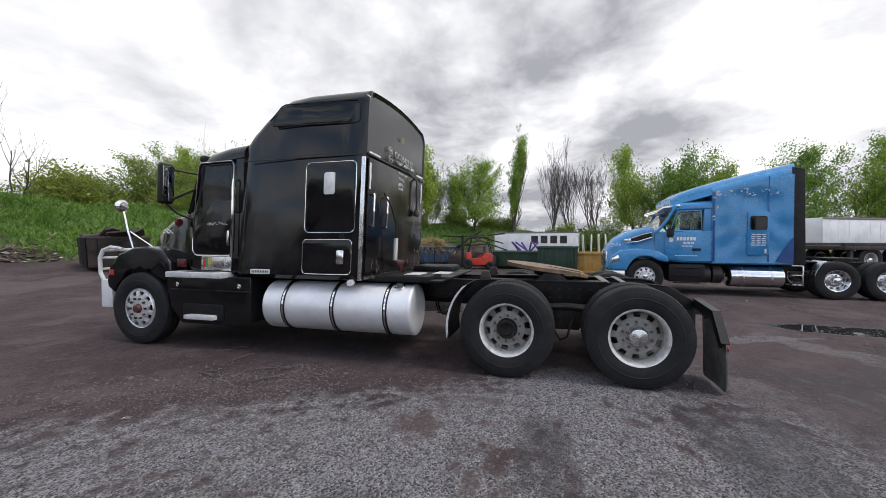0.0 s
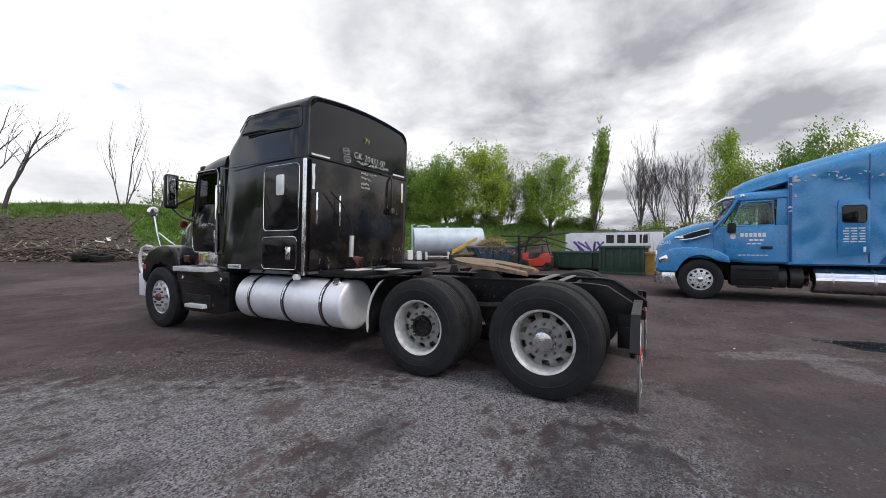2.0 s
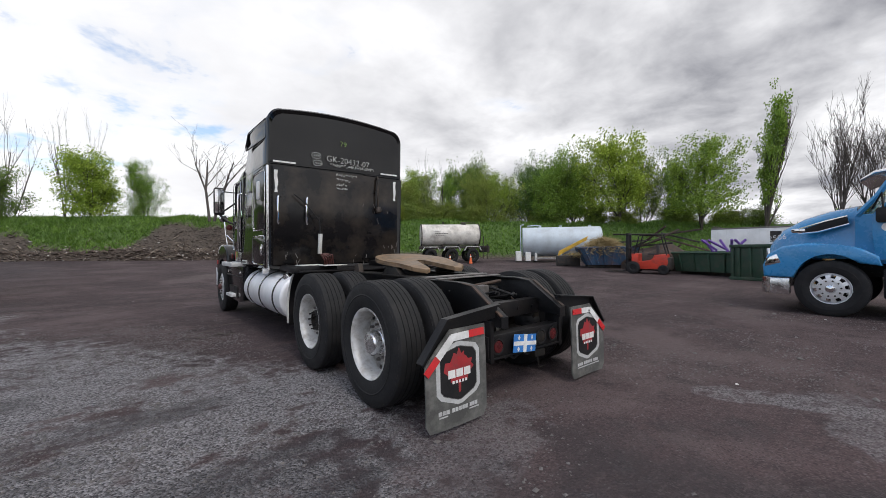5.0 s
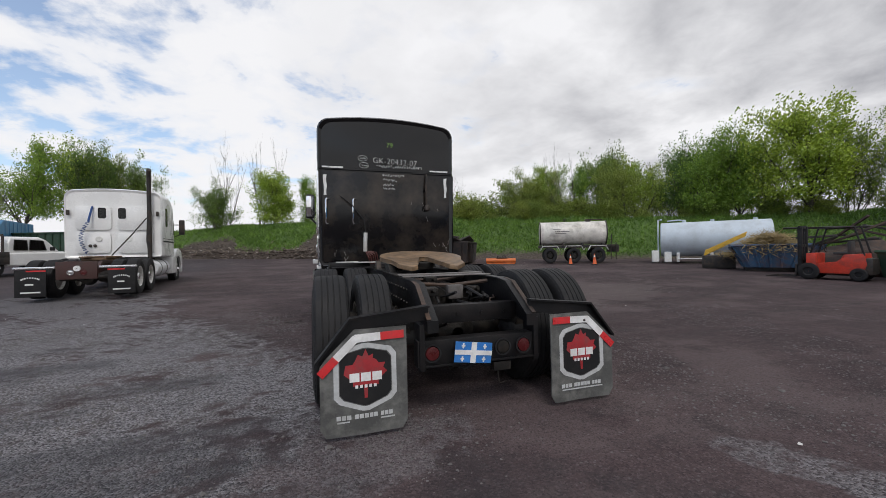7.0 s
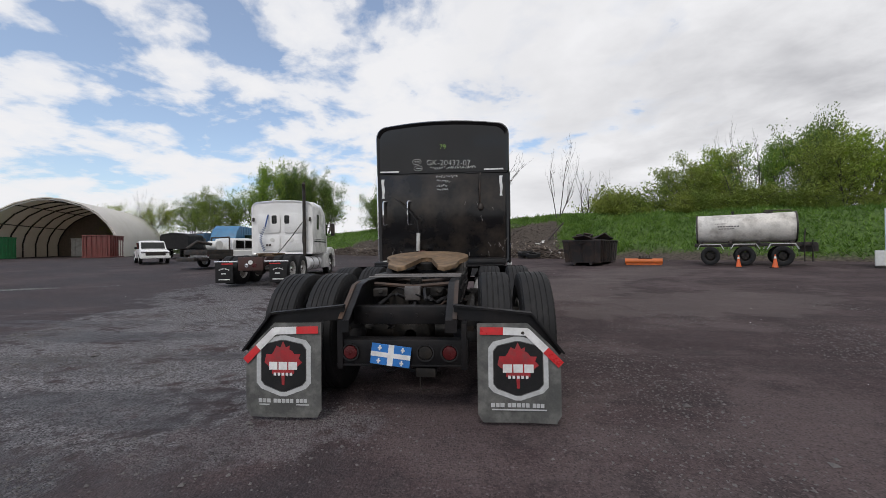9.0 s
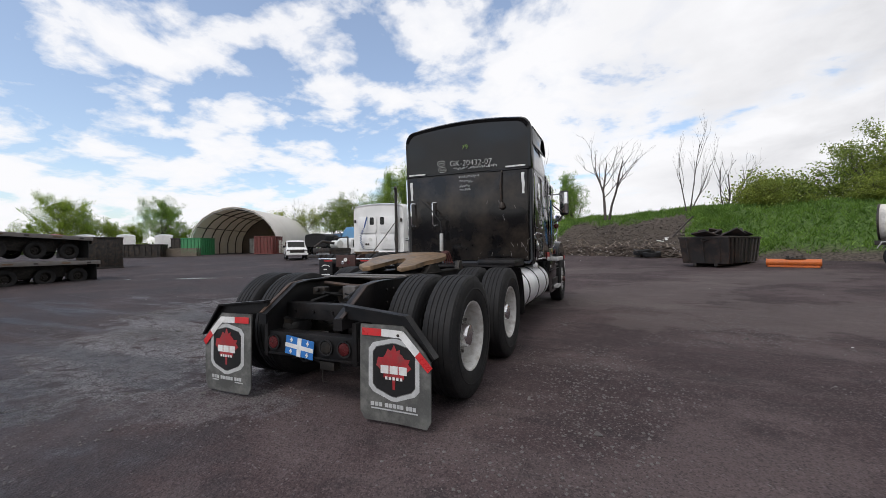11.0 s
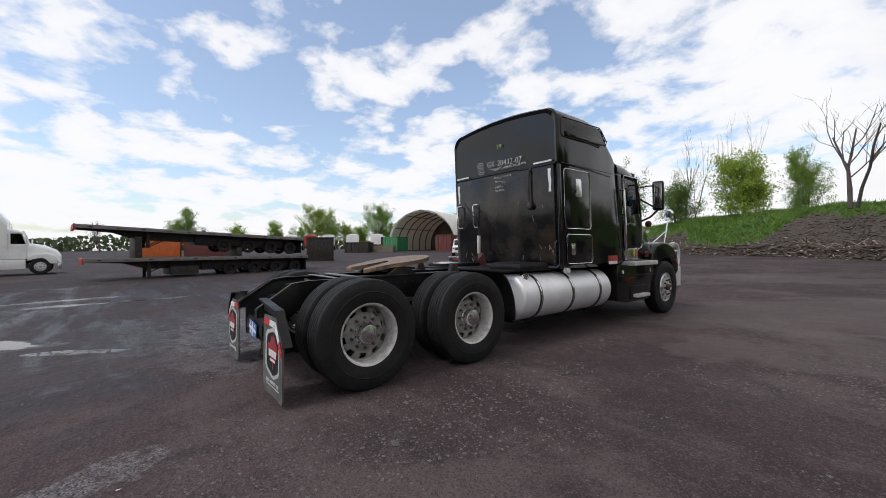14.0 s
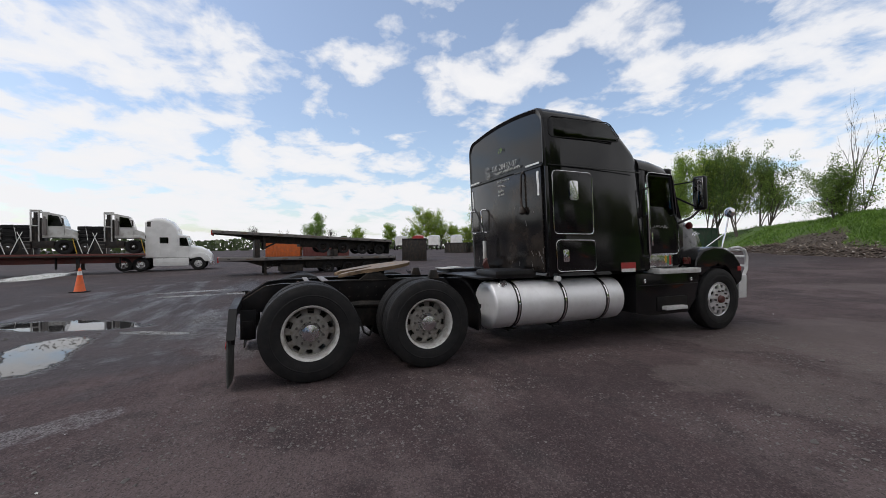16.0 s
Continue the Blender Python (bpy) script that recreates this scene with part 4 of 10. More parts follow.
    for wd in (0.035, 0.03, 0.035, 0, 0.03, 0.033, 0.033, 0.028, 0.03, 0, 0.026, 0.028, 0.03):
        if wd:
            prism(b_, [(x_, 0.138), (x_ + wd * 0.8, 0.138), (x_ + wd * 0.8, 0.166), (x_, 0.166)], "y", fr - 0.0025, fr - 0.0005)
        x_ += wd if wd else 0.016
    prism(b_, [(cx_ - 0.185, 0.118), (cx_ + 0.19, 0.118), (cx_ + 0.19, 0.127), (cx_ - 0.185, 0.127)], "y", fr - 0.0025, fr - 0.0005)
    part("caption_bars", b_, M["grey_print"], f, "", curve)
    # tape: red inner end, white knee, red outer end
    def tape(p, q, mat, w=0.052):
        p, q = Vector((side * p[0], p[1])), Vector((side * q[0], q[1]))
        d = (q - p).normalized()
        nrm = Vector((-d.y, d.x)) * w / 2
        b2 = bmesh.new()
        prism(b2, [tuple(p + nrm), tuple(q + nrm), tuple(q - nrm), tuple(p - nrm)], "y", y - 0.016, y - 0.012)
        part("reflective_tape", b2, mat, f, "", curve)
    tape((0.585, 0.665), (0.745, 0.663), M["red_mark"])
    tape((0.745, 0.663), (0.915, 0.658), M["white_mark"])
    tape((0.905, 0.662), (1.035, 0.535), M["white_mark"])
    tape((1.035, 0.535), (1.135, 0.437), M["red_mark"])
    return f


def chassis(t, y0, y1, mat, taper=True):
    """Two frame rails with a dropped tail, cross members, drive shaft and springs."""
    for s in (-1, 1):
        bm = bmesh.new()
        xi, xo = s * 0.345, s * 0.425
        tail = [(y0, 0.66), (y0, 0.74), (y0 + 0.34, 0.965), (y0 + 0.5, 0.985), (y1, 0.985), (y1, 0.72), (y0 + 0.45, 0.70), (y0 + 0.2, 0.66)]
        prism(bm, tail, "x", xo, xo - s * 0.012, 0.002)
        top = [(y0, 0.74), (y0 + 0.34, 0.965), (y0 + 0.5, 0.985), (y1, 0.985), (y1, 0.973), (y0 + 0.5, 0.973), (y0 + 0.345, 0.953), (y0 + 0.008, 0.728)]
        prism(bm, top, "x", xo + s * 0.002, xi, 0.002)
        box(bm, min(xi, xo), max(xi, xo), y0 + 0.5, y1, 0.72, 0.732)
        box(bm, min(xi, xo), max(xi, xo), y0 - 0.004, y0 + 0.006, 0.655, 0.742)
        part("frame_rail", bm, mat, t)
        bm = bmesh.new()
        for yy in [y0 + 0.62 + 0.115 * i for i in range(int((y1 - y0 - 0.7) / 0.115))]:
            for zz in (0.90, 0.79):
                cyl(bm, (s * 0.424, yy, zz), (s * 0.437, yy, zz), 0.013, 0.011, 6)
        part("frame_bolts", bm, M["grease"], t)


def black_truck():
    t = thing("semi_truck", pose(0.05, 0, 0), "black sleeper cab tractor unit with dull aluminium tanks, parked", "truck")
    K = M["black"]
    # wheels and running gear
    drive_axles(t, (0.0, 1.32), cap_missing=((1, -1),))
    for s in (-1, 1):
        wheel(t, s * 1.02, 6.78, s, "front", label="polished front wheel with a red hub", cap="red")
    bm = bmesh.new()
    box(bm, -0.8, 0.8, 6.72, 6.84, 0.42, 0.53, 0.02)
    part("front_axle", bm, M["grease"], t)
    chassis(t, -0.80, 7.4, M["black_frame"])
    # suspension between the drive axles
    for s in (-1, 1):
        bm = bmesh.new()
        prism(bm, [(0.42, 0.72), (0.90, 0.72), (0.80, 0.42), (0.52, 0.42)], "x", s * 0.43, s * 0.50, 0.01)
        tube(bm, [(s * 0.50, -0.42, 0.60), (s * 0.50, 0.0, 0.66), (s * 0.50, 0.66, 0.70), (s * 0.50, 1.32, 0.66), (s * 0.50, 1.75, 0.60)], 0.045, 8)
        part("leaf_spring", bm, M["grease"], t)
        for yy in (-0.30, 1.62):
            bm = bmesh.new()
            lathe(bm, [(0.50, 0.02), (0.50, 0.12), (0.55, 0.135), (0.60, 0.115), (0.65, 0.135), (0.70, 0.12), (0.71, 0.02)], 18, "z", (s * 0.50, yy, 0))
            part("air_spring", bm, M["rubber"], t)
        for yy in (0.30, 1.02):
            bm = bmesh.new()
            cyl(bm, (s * 0.36, yy, 0.62), (s * 0.36, yy + 0.20, 0.62), 0.085, None, 16)
            cyl(bm, (s * 0.36, yy + 0.02, 0.62), (s * 0.36, yy + 0.06, 0.62), 0.10, None, 16)
            part("brake_chamber", bm, M["grease"], t)
    for yy, z0, z1, dp in ((-0.52, 0.66, 0.80, 0.10), (0.66, 0.74, 0.92, 0.08), (2.2, 0.74, 0.94, 0.08), (3.6, 0.74, 0.94, 0.08)):
        bm = bmesh.new()
        box(bm, -0.40, 0.40, yy, yy + dp, z0, z1, 0.008)
        for xx in (-0.3, -0.1, 0.1, 0.3):
            cyl(bm, (xx, yy - 0.012, (z0 + z1) / 2), (xx, yy + 0.01, (z0 + z1) / 2), 0.014, None, 6)
        part("cross_member", bm, M["black_frame"], t)
    bm = bmesh.new()
    cyl(bm, (0, 0.25, 0.58), (0, 1.1, 0.62), 0.05, None, 14)
    cyl(bm, (0, 1.5, 0.64), (0, 4.2, 0.72), 0.055, None, 14)
    part("drive_shaft", bm, M["grease"], t)
    bm = bmesh.new()
    for i, (x0, z0) in enumerate(((-0.22, 0.80), (-0.12, 0.84), (0.02, 0.82), (0.15, 0.85), (0.24, 0.79))):
        pts = [(x0 + 0.05 * math.sin(k * 0.9 + i), -0.42 + k * 0.24, z0 + 0.05 * math.sin(k * 1.3 + 2 * i)) for k in range(11)]
        tube(bm, pts, 0.013, 6)
    for s in (-1, 1):
        tube(bm, [(s * 0.44, 0.55, 0.66), (s * 0.56, 0.62, 0.50), (s * 0.60, 0.66, 0.36), (s * 0.54, 0.74, 0.30), (s * 0.42, 0.82, 0.42)], 0.014, 6)
    part("air_hoses", bm, M["rubber"], t)
    bm = bmesh.new()
    for xx, yy in ((-0.13, 0.25), (0.12, 0.30)):
        cyl(bm, (xx, yy - 0.30, 0.80), (xx, yy + 0.22, 0.80), 0.095, None, 18)
    part("air_tanks", bm, M["grease"], t)
    bm = bmesh.new()
    box(bm, -0.06, 0.08, -0.18, -0.10, 0.80, 0.92, 0.01)
    part("valve_block", bm, M["rim_dull"], t)
    bm = bmesh.new()
    box(bm, -0.42, 0.42, 0.18, 0.26, 0.99, 1.005, 0.002)
    box(bm, -0.42, 0.42, -0.02, 0.04, 0.99, 1.000, 0.002)
    part("slider_cross_plate", bm, M["alu_deck"], t)
    for s in (-1, 1):
        bm = bmesh.new()
        prism(bm, [(-0.79, 0.742), (-0.47, 0.955), (-0.33, 0.976), (-0.33, 0.984), (-0.475, 0.966), (-0.80, 0.75)], "x", s * 0.395, s * 0.427, 0.001)
        part("worn_edge", bm, M["scrap"], t, "bare rusty edge of the frame rail")
    rnd = random.Random(41)
    for k in range(9):
        bm = bmesh.new()
        x0, y0, z0 = rnd.uniform(-0.28, 0.28), rnd.uniform(-0.45, 0.35), rnd.uniform(0.62, 0.90)
        pts = [(x0, y0, z0)]
        for j in range(5):
            pts.append((pts[-1][0] + rnd.uniform(-0.10, 0.10), pts[-1][1] + rnd.uniform(0.03, 0.16), pts[-1][2] + rnd.uniform(-0.06, 0.05)))
        tube(bm, pts, rnd.choice((0.008, 0.011, 0.014)), 6)
        part("brake_line", bm, M["rubber"] if k % 3 else M["scrap"], t)
    for xx, yy, zz, a_ in ((-0.25, -0.25, 0.88, 10), (0.22, -0.05, 0.86, -15), (-0.05, 0.42, 0.92, 5), (0.27, 0.45, 0.80, 30)):
        bm = bmesh.new()
        box(bm, -0.06, 0.06, -0.05, 0.05, -0.035, 0.035, 0.008, 1, pose(xx, yy, zz, 0, 0, a_))
        cyl(bm, Vector((xx, yy, zz)), Vector((xx + 0.02, yy - 0.09, zz + 0.02)), 0.018, None, 8)
        part("relay_valve", bm, M["grease"], t)
    for yy in (-0.08, 0.52):
        bm = bmesh.new()
        tube(bm, [(-0.35, yy, 0.94), (0.0, yy + 0.02, 0.91), (0.35, yy, 0.94)], 0.018, 6)
        part("tie_rod", bm, M["scrap"], t)
    # coupling plate
    fw = bmesh.new()
    rim_ = [(0.47 * math.sin(radians(a_)), 0.98 + 0.44 * math.cos(radians(a_))) for a_ in range(-126, 127, 9)]
    prism(fw, rim_ + [(0.36, 0.50), (0.24, 0.40), (0.17, 0.44), (0.06, 0.86), (0.0, 0.90), (-0.06, 0.86), (-0.17, 0.44), (-0.24, 0.40), (-0.36, 0.50)], "z", 1.10, 1.145, 0.008)
    tilt = lambda co: Vector((co.x, co.y, co.z + (co.y - 0.85) * 0.13 - (0.16 * (0.55 - co.y) if co.y < 0.55 else 0)))
    fifth = part("fifth_wheel", fw, M["rust_table"], t, "greasy rust-brown coupling plate, tipped back", tilt)
    bm = bmesh.new()
    for s in (-1, 1):
        prism(bm, [(0.62, 0.985), (1.05, 0.985), (0.92, 1.09), (0.76, 1.09)], "x", s * 0.34, s * 0.42, 0.006)
        box(bm, min(s * 0.26, s * 0.44), max(s * 0.26, s * 0.44), 0.20, 1.62, 0.985, 1.0, 0.002)
    part("coupling_bracket", bm, M["grease"], fifth)
    bm = bmesh.new()
    lathe(bm, [(1.02, 0.13), (1.09, 0.14), (1.10, 0.10), (1.05, 0.08)], 22, "z", (0, 0.93, 0))
    part("coupling_jaw", bm, M["grease"], fifth, "", tilt)
    for s in (-1, 1):
        bm = bmesh.new()
        prism(bm, [(1.58, 0.985), (1.74, 0.985), (1.70, 1.10), (1.62, 1.10)], "x", s * 0.36, s * 0.42, 0.004)
        part("stop_block", bm, M["dark_steel"], t)
    # tail
    for s in (-1, 1):
        mud_flap(t, s)
    bm = bmesh.new()
    box(bm, -0.47, 0.50, -0.70, -0.58, 0.395, 0.58, 0.006)
    box(bm, -0.47, 0.50, -0.715, -0.70, 0.39, 0.405, 0.002)
    for xx in (-0.44, 0.47):
        box(bm, xx - 0.02, xx + 0.02, -0.72, -0.56, 0.37, 0.70, 0.004)
    bar = part("tail_light_bar", bm, M["black_frame"], t)
    for xx in (-0.365, 0.19, 0.365):
        bm = bmesh.new()
        lathe(bm, [(-0.708, 0.066), (-0.716, 0.066), (-0.716, 0.055), (-0.70, 0.052)], 22, "y", (xx, 0, 0.49))
        lamp = part("tail_lamp", bm, M["rubber"], bar)
        bm = bmesh.new()
        lathe(bm, [(-0.702, 0.053), (-0.716, 0.048), (-0.72, 0.02), (-0.721, 0.002)], 22, "y", (xx, 0, 0.49))
        part("lens", bm, M["red"] if xx != 0.19 else M["grease"], lamp)
    bm = bmesh.new()
    pl = pose(-0.06, -0.732, 0.475, 0, 7, 0) @ Matrix.Diagonal((0.94, 1, 0.94, 1))
    box(bm, -0.155, 0.155, -0.003, 0.003, -0.08, 0.08, 0.002, 1, pl)
    plate = part("tag_plate", bm, M["flag_blue"], bar, "blue plate with a white cross and small white emblems")
    bm = bmesh.new()
    box(bm, -0.155, 0.155, -0.0065, -0.0035, -0.018, 0.018, 0, 1, pl)
    box(bm, -0.022, 0.022, -0.0066, -0.0036, -0.08, -0.018, 0, 1, pl)
    box(bm, -0.022, 0.022, -0.0066, -0.0036, 0.018, 0.08, 0, 1, pl)
    for sx in (-1, 1):
        for sz in (-1, 1):
            box(bm, sx * 0.09 - 0.006, sx * 0.09 + 0.006, -0.0066, -0.0036, sz * 0.05 - 0.02, sz * 0.05 + 0.02, 0, 1, pl)
            box(bm, sx * 0.09 - 0.015, sx * 0.09 + 0.015, -0.0068, -0.0038, sz * 0.05 - 0.006, sz * 0.05 + 0.006, 0, 1, pl)
    part("plate_cross", bm, M["white_mark"], plate)
    bm = bmesh.new()
    box(bm, 0.12, 0.26, -0.70, -0.62, 0.31, 0.375, 0.004)
    tube(bm, [(0.15, -0.70, 0.31), (0.15, -0.71, 0.25), (0.16, -0.71, 0.22), (0.22, -0.71, 0.225)], 0.005, 5)
    part("plug_box", bm, M["grease"], bar)
    bm = bmesh.new()
    tube(bm, [(-0.22 + 0.06 * k, -0.64 + 0.01 * math.sin(3 * k), 0.355 + 0.02 * math.sin(2.1 * k)) for k in range(9)], 0.012, 6)
    part("loose_hose", bm, M["rubber"], bar)
    # front quarter fenders of the drive wheels
    for s in (-1, 1):
        bm = bmesh.new()
        arc = [(1.32 + 0.66 * math.cos(radians(a_)), 0.515 + 0.66 * math.sin(radians(a_))) for a_ in range(-12, 52, 6)]
        inn = [(1.32 + 0.645 * math.cos(radians(a_)), 0.515 + 0.645 * math.sin(radians(a_))) for a_ in range(51, -13, -6)]
        prism(bm, arc + inn, "x", s * 0.58, s * 1.17, 0.002)
        qf = part("quarter_fender", bm, M["black_frame"], t)
        bm = bmesh.new()
        arc2 = [(1.32 + 0.668 * math.cos(radians(a_)), 0.515 + 0.668 * math.sin(radians(a_))) for a_ in range(-10, 50, 6)]
        inn2 = [(1.32 + 0.648 * math.cos(radians(a_)), 0.515 + 0.648 * math.sin(radians(a_))) for a_ in range(49, -11, -6)]
        prism(bm, arc2 + inn2, "x", s * 1.168, s * 1.19, 0.003)
        part("fender_edge", bm, M["white_old"] if s < 0 else M["black_frame"], qf, "chipped pale edge trim" if s < 0 else "")
        bm = bmesh.new()
        box(bm, min(s * 0.45, s * 1.0), max(s * 0.45, s * 1.0), 2.02, 2.09, 0.62, 0.68, 0.01)
        part("fender_bracket", bm, M["black_frame"], qf)
    # deck behind the sleeper
    bm = bmesh.new()
    box(bm, -0.95, 0.95, 2.10, 3.06, 0.985, 1.01, 0.004)
    box(bm, -0.98, -0.42, 2.25, 2.95, 0.985, 1.06, 0.012)
    box(bm, 0.42, 1.0, 2.3, 2.95, 0.985, 1.10, 0.05)
    part("deck_plate", bm, M["black_frame"], t)
    bm = bmesh.new()
    for xx, yy in ((-0.72, 2.5), (-0.5, 2.2)):
        box(bm, xx - 0.16, xx + 0.16, yy - 0.10, yy + 0.1, 1.064, 1.075, 0.004)
    part("pale_scrap_sheet", bm, M["white_old"], t)
    # tanks
    for s, y0, y1 in ((-1, 2.42, 4.48), (1, 2.22, 4.42)):
        bm = bmesh.new()
        r = 0.315
        lathe(bm, [(y0 + 0.02, 0.004), (y0 + 0.012, r * 0.80), (y0 + 0.02, r * 0.965), (y0 + 0.03, r * 0.995), (y0 + 0.05, r), (y1 - 0.05, r), (y1 - 0.03, r * 0.995), (y1 - 0.02, r * 0.965), (y1 - 0.012, r * 0.8), (y1 - 0.02, 0.004)], 48, "y", (s * 0.83, 0, 0.635))
        tank = part("fuel_tank", bm, M["tank"], t, "dull aluminium fuel tank with three straps")
        for k, f in enumerate((0.16, 0.50, 0.84)):
            yy = y0 + (y1 - y0) * f
            bm = bmesh.new()
            lathe(bm, [(yy - 0.028, r + 0.001), (yy - 0.028, r + 0.007), (yy + 0.028, r + 0.007), (yy + 0.028, r + 0.001)], 48, "y", (s * 0.83, 0, 0.635))
            st = part("tank_strap", bm, M["black_frame"], tank)
            bm = bmesh.new()
            lathe(bm, [(yy - 0.011, r + 0.007), (yy - 0.011, r + 0.010), (yy + 0.011, r + 0.010), (yy + 0.011, r + 0.007)], 48, "y", (s * 0.83, 0, 0.635))
            part("strap_band", bm, M["chrome"], st)
            bm = bmesh.new()
            box(bm, min(s * 0.78, s * 0.92), max(s * 0.78, s * 0.92), yy - 0.07, yy + 0.07, 0.295, 0.312, 0.003)
            cyl(bm, (s * 0.86, yy, 0.26), (s * 0.86, yy, 0.36), 0.012, None, 8)
            part("strap_foot", bm, M["black_frame"], st)
        bm = bmesh.new()
        cy_ = y0 + 0.19
        a_ = radians(62)
        cxn, czn = math.cos(a_), math.sin(a_)
        p0 = Vector((s * (0.83 + (r - 0.01) * cxn), cy_, 0.635 + (r - 0.01) * czn))
        nrm = Vector((s * cxn, 0, czn))
        cyl(bm, p0, p0 + nrm * 0.035, 0.062, 0.06, 20)
        cyl(bm, p0 + nrm * 0.035, p0 + nrm * 0.065, 0.052, 0.046, 12)
        part("filler_cap", bm, M["alu"], tank)
    # step boxes
    for s in (-1, 1):
        bm = bmesh.new()
        x0, x1 = sorted((s * 0.62, s * 1.115))
        prism(bm, [(4.66, 0.40), (5.0, 0.345), (5.95, 0.345), (6.22, 0.62), (6.24, 0.99), (4.66, 1.0)], "x", x0, x1, 0.012)
        sb = part("step_box", bm, M["black"], t)
        bm = bmesh.new()
        box(bm, min(s * 1.10, s * 1.122), max(s * 1.10, s * 1.122), 4.68, 6.20, 0.80, 0.815, 0.003)
        part("panel_seam", bm, M["black_frame"], sb)
        bm = bmesh.new()
        box(bm, min(s * 0.70, s * 1.23), max(s * 0.70, s * 1.23), 5.08, 6.12, 0.985, 1.062, 0.012)
        tr = part("upper_step", bm, M["step"], sb, "worn bright step tread")
        bm = bmesh.new()
        box(bm, min(s * 1.10, s * 1.18), max(s * 1.10, s * 1.18), 5.28, 5.86, 1.062, 1.067, 0.002)
        part("tread_slot", bm, M["dark_steel"], tr)
        bm = bmesh.new()
        box(bm, min(s * 1.11, s * 1.13), max(s * 1.11, s * 1.13), 5.15, 5.90, 0.40, 0.62, 0.006)
        part("step_recess", bm, M["black_frame"], sb)
        bm = bmesh.new()
        box(bm, min(s * 0.92, s * 1.21), max(s * 0.92, s * 1.21), 5.26, 5.80, 0.42, 0.475, 0.008)
        for k in range(9):
            box(bm, min(s * 1.0, s * 1.165), max(s * 1.0, s * 1.205), 5.29 + k * 0.055, 5.305 + k * 0.055, 0.475, 0.482)
        part("lower_step", bm, M["step"], sb)
        for yy in (4.86, 6.02):
            bm = bmesh.new()
            lathe(bm, [(s * 1.112, 0.032), (s * 1.126, 0.032), (s * 1.13, 0.02), (s * 1.122, 0.012), (s * 1.122, 0.003)], 16, "x", (0, yy, 0.875))
            part("round_lock", bm, M["chrome"], sb)
    # sleeper
    bm = bmesh.new()
    secs = [hull(3.075, 1.06, 1.05, 3.27, 0.20, 0.055), hull(3.055, 1.10, 1.01, 3.315, 0.20, 0.06), hull(3.085, 1.118, 1.0, 3.335, 0.20, 0.065)]
    for y, top, tum in ((3.4, 3.345, 0.02), (3.9, 3.35, 0.03), (4.2, 3.33, 0.05), (4.35, 3.27, 0.06), (4.55, 3.13, 0.07), (4.75, 2.95, 0.07), (4.86, 2.85, 0.07), (4.90, 2.80, 0.08)):
        secs.append(hull(y, 1.118 if y < 4.8 else 1.10, 1.0, top, 0.20, 0.065, 0.05, tum))
    loft(bm, secs)
    sl = part("sleeper", bm, K, t, "glossy black sleeper box with scuffs and handwriting", lean)
    for s in (-1, 1):
        bm = bmesh.new()
        x = s * 1.119
        for yy in [3.18 + 0.085 * i for i in range(20)]:
            cyl(bm, (x - s * 0.003, yy, 2.56), (x + s * 0.003, yy, 2.56), 0.007, 0.004, 6)
        part("rivet_line", bm, M["black_frame"], sl, "", lean)
        bm = bmesh.new()
        box(bm, min(x, x + s * 0.008), max(x, x + s * 0.008), 3.11, 4.82, 2.515, 2.53, 0.003)
        part("side_seam", bm, K, sl, "", lean)
        bm = bmesh.new()
        box(bm, min(s * 1.09, s * 1.128), max(s * 1.09, s * 1.128), 3.062, 3.112, 1.0, 2.50, 0.008)
        part("corner_strip", bm, M["alu"] if s < 0 else K, sl, "bare aluminium corner trim" if s < 0 else "", lean)
        up_ = hatch(sl, "locker_door", s, s * 1.116, 3.17, 3.86, 1.585, 2.45, 0.07, "upper locker door with a chrome bead")
        bm = bmesh.new()
        prism(bm, rounded(3.455, 3.60, 2.055, 2.325, 0.03), "x", s * 1.122, s * 1.142, 0.004)
        part("vent_plate", bm, M["white_mark"] if s < 0 else M["alu"], up_, "white vent plate" if s < 0 else "dull vent plate", lean)
        lo_ = hatch(sl, "baggage_door", s, s * 1.116, 3.20, 3.88, 1.07, 1.50, 0.06, "lower baggage door with a paddle latch")
        bm = bmesh.new()
        prism(bm, rounded(3.30, 3.40, 1.20, 1.37, 0.02), "x", s * 1.124, s * 1.140, 0.004)
        box(bm, min(s * 1.138, s * 1.152), max(s * 1.138, s * 1.152), 3.325, 3.375, 1.22, 1.34, 0.006)
        part("paddle_latch", bm, M["chrome"], lo_, "", lean)
        bm = bmesh.new()
        prism(bm, [(3.20, 2.92), (4.37, 2.96), (4.40, 3.02), (4.26, 3.17), (4.20, 3.195), (3.22, 3.175), (3.17, 3.14), (3.16, 2.955)], "x", s * 1.085, s * 1.108, 0.005)
        part("side_window", bm, M["glass_dark"], sl, "dark tinted upper window", lean)
        bm = bmesh.new()
        tube(bm, [(s * 1.112, u, v) for u, v in [(3.20, 2.91), (4.38, 2.95), (4.42, 3.02), (4.26, 3.18), (4.20, 3.205), (3.21, 3.185), (3.155, 3.14), (3.15, 2.945)]], 0.009, 5, True)
        part("window_seal", bm, M["rubber"], sl, "", lean)
        bm = bmesh.new()
        cyl(bm, (s * 1.08, 3.20, 0.975), (s * 1.15, 3.20, 0.975), 0.038, None, 16)
        part("round_marker", bm, M["white_mark"], sl, "", lean)
        bm = bmesh.new()
        box(bm, min(s * 1.119, s * 1.125), max(s * 1.119, s * 1.125), 4.36, 4.66, 1.055, 1.115 if s < 0 else 1.17, 0.002)
        st = part("side_sticker", bm, M["white_mark"] if s < 0 else M["redpaint"], sl, "", lean)
        bm = bmesh.new()
